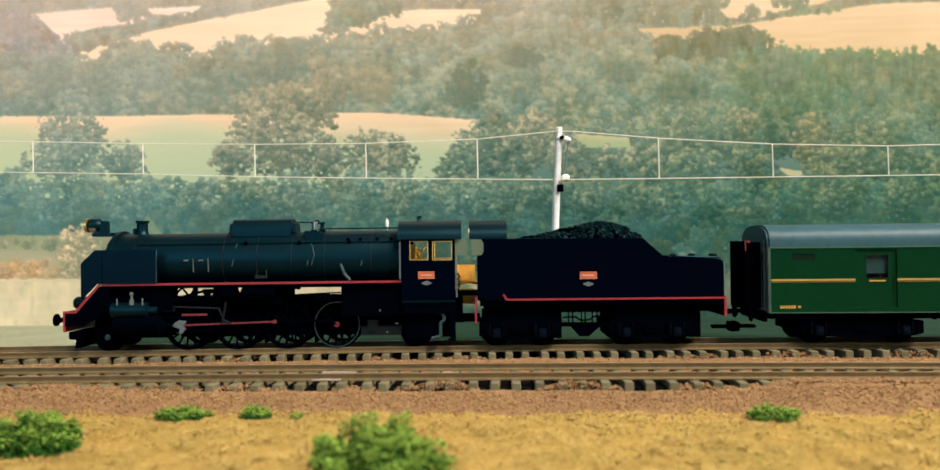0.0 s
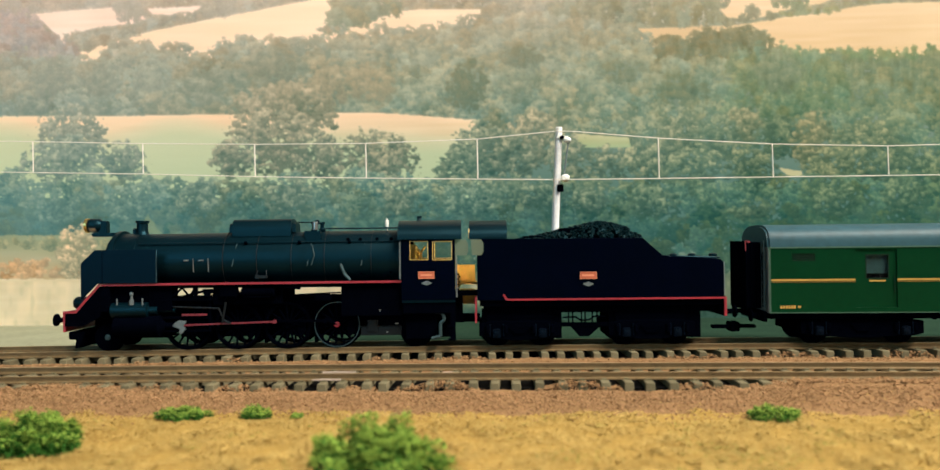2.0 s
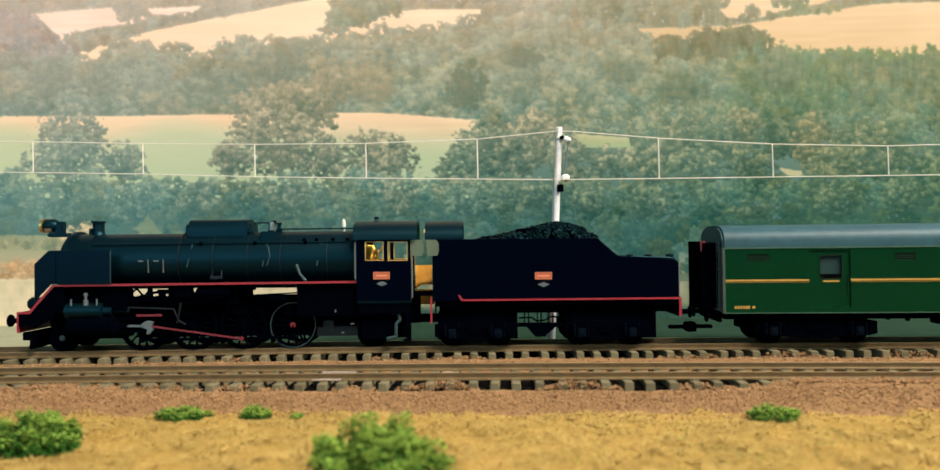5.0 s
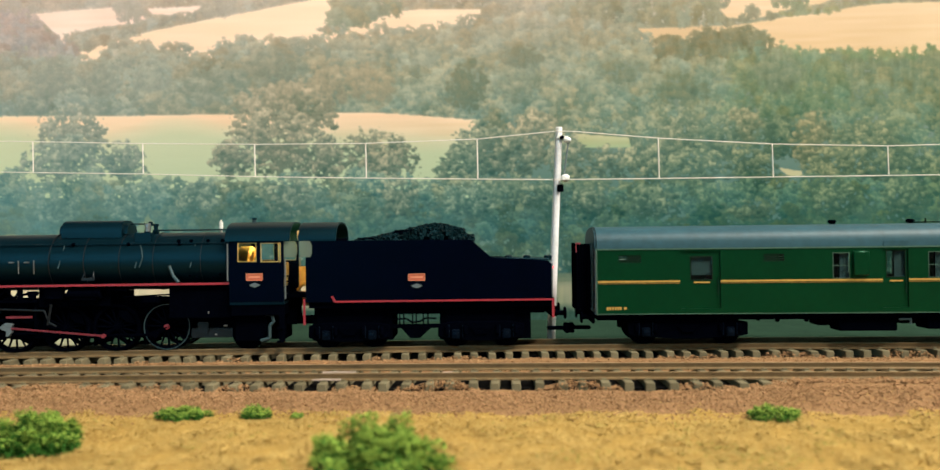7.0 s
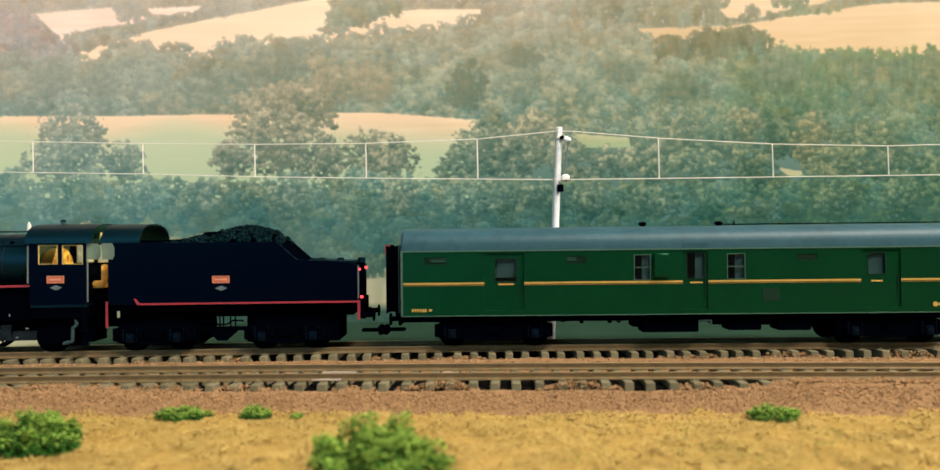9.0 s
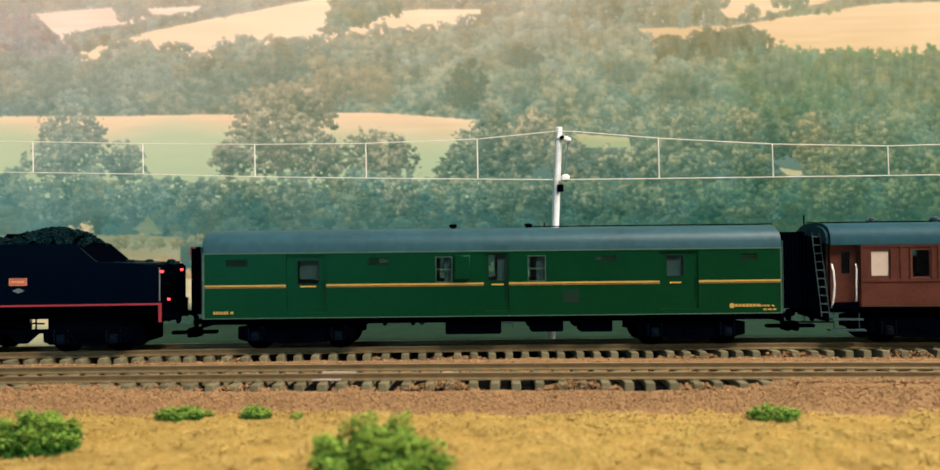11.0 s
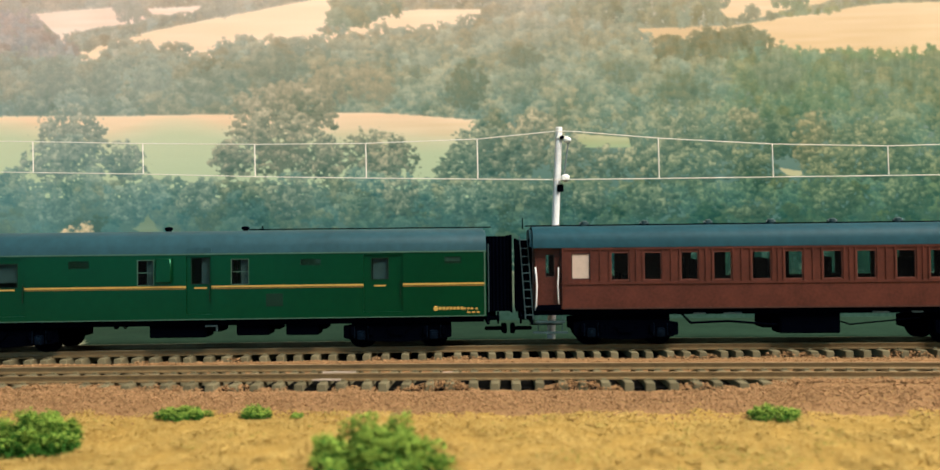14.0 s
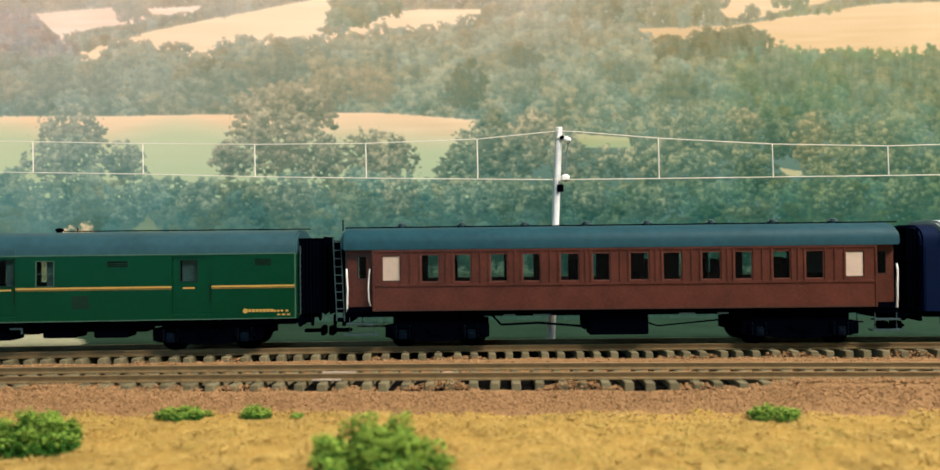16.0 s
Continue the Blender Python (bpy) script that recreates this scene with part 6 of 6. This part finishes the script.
    for i, (a, b) in enumerate(rows):
        for s in (-1, 1):
            ya, yb = (-14.5, -4.5) if s < 0 else (4.5, 14.5)
            x = X(a if i % 2 else b)
            part("seat", boxes((x - 1.6, x + 1.6, ya, yb, 16.6, 21), (x - 0.6, x + 0.6, ya, yb, 21, 34.0 if i % 3 else 28), bevel=0.3), SOOT, co)
    arched_roof(co, L0, L1, H + 0.4, z1 + 0.3, 47.9, ROOFD, "roof", "slate-blue painted arched roof", flat=0.58, bevel=1.2)
    for u in (672, 771, 875, 977, 1077, 1183, 1285, 1385):
        bm = B()
        x = X(u, 16)
        turned(bm, ((46.4, 0.8), (48.2, 0.8), (48.4, 1.4), (49.5, 1.4), (50.0, 0.7)), "z", (x, -4.0, 0), 14)
        rod(bm, (x - 1.9, -4.0, 48.8), (x + 1.9, -4.0, 48.8), 0.55)
        part("roof_vent", bm, TEALMETAL, co, "small metal torpedo ventilator")
    bm = B()
    rod(bm, (X(575, 16), 0, 48.2), (X(1500, 16), 0, 48.2), 0.25, 6)
    rod(bm, (X(571, 16), 0, 47.0), (X(571, 16), 0, 51.5), 0.3, 6)
    part("roof_conduit", bm, SOOT, co)
    # end ladder
    x = L0 - 0.4
    bm = B()
    for dx in (-1.5, 1.5):
        rod(bm, (x + dx - 2.0, -12.0, 44.0), (x + dx, -15.4, 11.0), 0.22, 6)
    for i in range(10):
        f = (i + 0.5) / 10
        rod(bm, (x - 3.5 + 2 * f, -12.0 - 3.4 * f, 44 - 33 * f), (x - 0.5 + 2 * f, -12.0 - 3.4 * f, 44 - 33 * f), 0.22, 6)
    part("ladder", bm, TEALMETAL, co, "thin dark grey metal end ladder")
    gangway(co, L0 + 1.2, -1, top=42.5, reach=6.5, half=11.0)
    gangway(co, L1 - 1.2, 1, top=42.5, reach=5.0, half=11.0)
    under(co, L0, L1, z0, [(985, 1085, 4.6)], X)
    bm = B()
    pipe(bm, ((X(1085), -14, 9.2), (X(1100), -14, 8.0), (X(1215), -14, 10.4)), 0.3, 6)
    part("truss_rod", bm, SOOT, co)
    bm = B()
    pipe(bm, ((X(820), -14, 13), (X(836), -14, 9.0), (X(900), -14, 9.6), (X(980), -14, 8.0)), 0.45, 6)
    part("truss_rod", bm, SOOT, co)
    for a, b in ((890, 920), (1135, 1162), (1200, 1218), (840, 860)):
        part("bracket", boxes((X(a), X(b), -15.6, -14.8, 12.6, 13.2)), TEALMETAL, co)
    for a, b in ((572, 630), (1458, 1510)):
        for s in (-1, 1):
            ya, yb = (-16.4, -13) if s < 0 else (13, 16.4)
            bm = B()
            box(bm, X(a), X(b), ya, yb, 5.4, 6.0)
            box(bm, X(a) + 1, X(b) - 1, ya, yb, 9.6, 10.2)
            for f in (0.15, 0.85):
                xx = X(a) + (X(b) - X(a)) * f
                rod(bm, (xx, (ya + yb) / 2, 5.6), (xx, (ya + yb) / 2, 14.0), 0.2, 6)
            part("footstep", bm, TEALMETAL, co, "dark grey metal entrance steps")
    bogie(co, (X(670), X(786)), 5.4, 13.2, top=14)
    bogie(co, (X(1272), X(1410)), 5.4, 13.2, top=14)
    return co


PALEROOF = mat("pale_grey_roof_paint", (0.30, 0.36, 0.38), 0.6, vary=0.2, scale=50)


def build_last():
    la = thing("blue_coach", "dark blue coach with pale roof, last in the train", "railway carriage", on_line(LAST_L, 75))
    L0, L1, H = -115.0, 115.0, 16.7
    z0, z1 = 13.0, 38.0
    ops = [(x, x + 14, 25, 35) for x in range(-96, 90, 24)]
    for s in (-1, 1):
        y0, y1 = (-H, -H + 0.6) if s < 0 else (H - 0.6, H)
        bm = B()
        wall_with_openings(bm, L0 + 0.6, L1 - 0.6, z0, z1, ops, y0, y1)
        part("side_wall", bm, BLUE, la)
        for o in ops:
            window_trim(la, *o, y0 + 0.1 if s < 0 else y1 - 0.5, 0.4, DULL, "window")
    part("end_wall", boxes((L0, L0 + 0.6, -H + 0.2, H - 0.2, z0, z1 + 0.4)), BLUE, la)
    part("end_wall", boxes((L1 - 0.6, L1, -H + 0.2, H - 0.2, z0, z1 + 0.4)), BLUE, la)
    part("inside_floor", boxes((L0 + 0.6, L1 - 0.6, -H + 0.8, H - 0.8, z0, z0 + 1.2)), SOOT, la)
    arched_roof(la, L0 + 8.0, L1 - 1.5, H + 0.1, z1 + 0.4, 48.6, PALEROOF, "roof", "pale grey arched roof", flat=0.58)
    arched_roof(la, L0, L0 + 8.0, H - 1.5, z1 + 0.4, 46.8, BLUE, "roof_end", flat=0.58)
    gangway(la, L0, -1, top=45, reach=4.5, half=13.0)
    gangway(la, L1, 1)
    under(la, L0, L1, z0, [(0, 40, 6.0)], lambda u: float(u))
    bogie(la, (-86, -64), 5.4, 13.2)
    bogie(la, (64, 86), 5.4, 13.2)
    return la


loco = build_loco()
tender = build_tender()
van = build_van()
coach = build_coach()
last_coach = build_last()


# ---- stones, turf and bushes ----
def scatter_mesh(name, centers, radii, m, seed, flat=0.8):
    """Many small crumbs in one mesh: jittered octahedra."""
    rs = np.random.RandomState(seed)
    n = len(centers)
    base = np.array([(1, 0, 0), (-1, 0, 0), (0, 1, 0), (0, -1, 0), (0, 0, 1), (0, 0, -1)], float)
    tri = np.array([(0, 2, 4), (2, 1, 4), (1, 3, 4), (3, 0, 4), (2, 0, 5), (1, 2, 5), (3, 1, 5), (0, 3, 5)])
    v = np.repeat(base[None], n, 0) * rs.uniform(0.65, 1.25, (n, 6, 1)) + rs.uniform(-0.3, 0.3, (n, 6, 3))
    a = rs.uniform(0, 6.28, n)
    b = rs.uniform(-0.7, 0.7, n)
    ca, sa, cb, sb = np.cos(a), np.sin(a), np.cos(b), np.sin(b)
    x, y, z = v[..., 0], v[..., 1], v[..., 2] * flat
    y, z = y * cb[:, None] - z * sb[:, None], y * sb[:, None] + z * cb[:, None]
    x, y = x * ca[:, None] - y * sa[:, None], x * sa[:, None] + y * ca[:, None]
    v = np.stack([x, y, z], -1) * np.asarray(radii)[:, None, None] + np.asarray(centers)[:, None, :]
    f = (tri[None] + (np.arange(n) * 6)[:, None, None]).reshape(-1, 3)
    me = bpy.data.meshes.new(name)
    me.from_pydata((v.reshape(-1, 3) * MM).tolist(), [], f.tolist())
    me.materials.append(m)
    return me


def ballast_stones():
    rnd = random.Random(21)
    pts, rad = [], []
    for i in range(46000):
        x = rnd.uniform(-215, 205)
        band = rnd.random()
        if band < 0.50:      # shoulder in front of the near track
            y = near_y(x) - 15.5 - abs(rnd.gauss(0, 7.5)) + rnd.uniform(-1, 1)
            if rnd.random() < 0.25 * buried(x):
                y = near_y(x) - rnd.uniform(9.8, 17)
            z = ground_z(x, y)
        elif band < 0.74:    # between the tracks
            y = rnd.uniform(near_y(x) + 13.5, far_y(x) - 13.0)
            z = ground_z(x, y)
        else:                # spilled over sleeper ends
            fn, top = (near_y, NEAR_Z) if rnd.random() < 0.6 else (far_y, FAR_Z)
            lumps = fbm(x, top * 50, 22, 9.0)
            if lumps < -0.12:
                continue
            y = fn(x) - 15 + rnd.uniform(-1.5, 4.5)
            z = -4.6 + min(0.6 + lumps * 4.0, 2.6) * rnd.random()
        r = rnd.uniform(0.22, 0.58)
        pts.append((x, y, z + r * 0.25))
        rad.append(r)
    ob = new("ballast", scatter_mesh("ballast", pts, rad, BALLAST, 5, 0.65))
    tagged(ob, "loose red-brown ballast stones around the tracks", "ballast", kind="stuff")


def turf_spot(rnd):
    y = rnd.uniform(128, 214)
    return rnd.uniform(-1, 1) * (y * 0.70 + 8), y


def dry_grass():
    rnd = random.Random(9)
    pts, rad = [], []
    for i in range(34000):
        x, y = turf_spot(rnd)
        if is_bed(x, y) and rnd.random() < 0.9:
            continue
        r = rnd.uniform(0.16, 0.42) * (1 + 0.9 * fbm(x, y, 9, 2.0))
        pts.append((x, y, ground_z(x, y) + r * rnd.uniform(0.0, 0.5)))
        rad.append(r)
    ob = new("dry_grass", scatter_mesh("dry_grass", pts, rad, GRASS, 17, 0.28))
    tagged(ob, "short matted straw-coloured dry grass turf", "grass", kind="stuff")
    # curled static-grass fibres, thicker in tufts
    verts, faces = [], []
    while len(verts) < 3 * 42000:
        x, y = turf_spot(rnd)
        clump = fbm(x, y, 11, 4.0)
        if is_bed(x, y) or clump < rnd.uniform(-0.5, 0.35):
            continue
        z = ground_z(x, y)
        a, h, l = rnd.uniform(0, 6.283), rnd.uniform(0.15, 0.8) * (1 + clump), rnd.uniform(0.8, 2.6)
        w = rnd.uniform(0.09, 0.2)
        dx, dy = math.cos(a), math.sin(a)
        n = len(verts)
        verts += [((x - dy * w) * MM, (y + dx * w) * MM, z * MM), ((x + dy * w) * MM, (y - dx * w) * MM, z * MM), ((x + dx * l) * MM, (y + dy * l) * MM, (z + h) * MM)]
        faces.append((n, n + 1, n + 2))
    me = bpy.data.meshes.new("grass_fibres")
    me.from_pydata(verts, [], faces)
    me.materials.append(FIBRE)
    tagged(new("grass_fibres", me), "fine pale straw grass fibres lying in tufts", "grass", kind="stuff")
    pts, rad = [], []
    for i in range(9000):
        x, y = turf_spot(rnd)
        if is_bed(x, y) or fbm(x, y, 16, 21.0) < 0.30 - 0.55 * math.exp(-((x - 56) / 24) ** 2 - ((y - 164) / 9) ** 2):
            continue
        r = rnd.uniform(0.2, 0.5)
        pts.append((x, y, ground_z(x, y) + r * 0.2))
        rad.append(r)
    ob = new("moss", scatter_mesh("moss", pts, rad, OLIVE, 18, 0.5))
    tagged(ob, "thin olive-green moss flecks in the dry turf", "moss", kind="stuff")


FIBRE = mat("pale_straw_fibre", (0.48, 0.33, 0.108), 0.8, vary=0.35, scale=60, island=0.25, bump=0, spec=0.04)
OLIVE = mat("olive_moss", (0.30, 0.27, 0.07), 0.9, vary=0.4, scale=60, island=0.3, bump=0, spec=0.04)


def bush(name, x, y, half, deep, height, count, grain, seed, label, category, dark=0.4):
    """A low bush of crumbled foam foliage: uneven lobes of small flakes on short twigs, shade painted into the low
    ones.
    """
    z = ground_z(x, y)
    th = thing(name, label, category, P(x, y, z))
    rnd = random.Random(seed)
    lobes = []
    for i in range(44):
        q, a = rnd.random() ** 0.5 * 0.84, rnd.uniform(0, 6.283)
        lx, ly = q * math.cos(a), q * math.sin(a)
        lobes.append((lx, ly, (1 - 0.55 * q * q) * rnd.uniform(0.5, 1.0), rnd.uniform(0.15, 0.27)))
    sets = ([], []), ([], [])
    for i in range(count):
        lx, ly, lz, lr = lobes[rnd.randrange(len(lobes))]
        f = rnd.random() ** 0.6
        wide = lr * (1.2 - 0.45 * f * f) * math.sqrt(rnd.random())
        a = rnd.uniform(0, 6.283)
        px, py, pz = (lx + wide * math.cos(a) + 0.10 * f * lx) * half, (ly + wide * math.sin(a)) * deep, (f * lz + rnd.gauss(0, 0.03)) * height
        pz = max(pz, rnd.uniform(0, 0.1) * height)
        # dark sets the bush's own green; falling odds with height paint in shade
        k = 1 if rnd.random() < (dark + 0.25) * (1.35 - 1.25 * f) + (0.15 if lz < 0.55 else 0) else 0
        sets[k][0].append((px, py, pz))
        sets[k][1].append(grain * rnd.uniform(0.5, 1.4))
    for (c, r), m, nm in zip(sets, (MOSS, MOSSD), ("foliage", "dark_shaded_foliage")):
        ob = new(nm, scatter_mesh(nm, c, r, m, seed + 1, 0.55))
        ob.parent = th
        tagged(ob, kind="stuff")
    bm = B()
    for i in range(7):
        a = rnd.uniform(0, 6.28)
        rod(bm, (0, 0, -0.6), (half * 0.5 * math.cos(a), deep * 0.5 * math.sin(a), height * 0.3), 0.25, 5)
    part("stem", bm, RAIL, th)
    return th


ballast_stones()
dry_grass()
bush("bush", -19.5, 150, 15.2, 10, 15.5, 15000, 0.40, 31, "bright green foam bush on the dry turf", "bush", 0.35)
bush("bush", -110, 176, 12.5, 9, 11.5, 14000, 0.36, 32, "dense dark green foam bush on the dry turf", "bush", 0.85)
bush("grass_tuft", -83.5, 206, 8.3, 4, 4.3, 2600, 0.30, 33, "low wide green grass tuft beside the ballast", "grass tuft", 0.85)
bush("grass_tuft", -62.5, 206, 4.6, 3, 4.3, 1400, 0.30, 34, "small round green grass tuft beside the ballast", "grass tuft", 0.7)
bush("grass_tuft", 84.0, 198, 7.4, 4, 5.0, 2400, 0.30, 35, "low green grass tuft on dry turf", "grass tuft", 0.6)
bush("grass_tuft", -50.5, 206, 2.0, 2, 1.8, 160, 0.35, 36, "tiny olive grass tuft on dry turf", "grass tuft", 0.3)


# ---- sleepers and the dark sheet that paints the shade between them ----
def gap_sheet(tr, fn, z):
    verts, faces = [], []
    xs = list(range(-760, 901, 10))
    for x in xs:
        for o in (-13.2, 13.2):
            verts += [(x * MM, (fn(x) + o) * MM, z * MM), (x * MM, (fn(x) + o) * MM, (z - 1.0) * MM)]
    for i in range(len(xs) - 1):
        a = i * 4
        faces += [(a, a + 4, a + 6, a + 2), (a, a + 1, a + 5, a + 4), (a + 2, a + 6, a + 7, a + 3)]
    me = bpy.data.meshes.new("gap_sheet")
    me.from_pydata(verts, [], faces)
    me.materials.append(GAPSHADE)
    ob = new("gap_sheet", me)
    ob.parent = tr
    ob["label"] = "added near-black sheet, painted shade between the sleepers"


# near-black so the gaps look deep: shade put into the colour
GAPSHADE = mat("sleeper_gap_shade", (0.003, 0.003, 0.003), 0.9, vary=0.5, scale=200, spec=0.04)
gap_sheet(far_track, far_y, -4.3)
gap_sheet(near_track, near_y, -4.35)
lay_sleepers(far_track, far_y, FAR_Z, -755, 895, 1)
lay_sleepers(near_track, near_y, NEAR_Z, -755, 895, 2)

# bright metal joiners on the near track
for x, y0, z, w in ((-47, -8.8 - 1.7, -1.7, 4.6), (-43.5, -8.8 + 1.6, 0.15, 5.4), (-7.8, -8.8, 0.05, 1.6)):
    ob = part("rail_joiner", boxes((x - w, x + w, near_y(x) + y0 - 0.35, near_y(x) + y0 + 0.35, z - 0.3, z + 0.15)), CREAM, near_track, "bright worn metal rail joiner")


# ---- what moves ----
def motions():
    for ob, l, reach in ((loco, LOCO_L, 40), (tender, TENDER_L, 32), (van, VAN_L, 75), (coach, COACH_L, 70), (last_coach, LAST_L, 75)):
        walk(ob, [(t, on_line(l - travel(t), reach)) for t in TIMES])
    step = [i * 0.2 for i in range(81)]
    for ob, (x, y, z), r in WHEELS:
        walk(ob, [(t, P(x, y, z, 0, -math.degrees(travel(t) / r), 0)) for t in step])
    reach, throw, mid = 37.0, 4.9, 9.3
    for ob, x, kind, s in RODS:
        rows = []
        for t in step:
            a = radians(160) + travel(t) / 9.3
            px, pz = x + throw * math.cos(a), mid + throw * math.sin(a)
            lean = math.asin((pz - 10.0) / reach)
            if kind == "side":
                rows.append((t, P(px, 0, pz)))
            elif kind == "main":
                rows.append((t, P(px, 0, pz, 0, -math.degrees(lean), 0)))
            else:
                rows.append((t, P(px - reach * math.cos(lean), 0, 10.0)))
        walk(ob, rows)


motions()
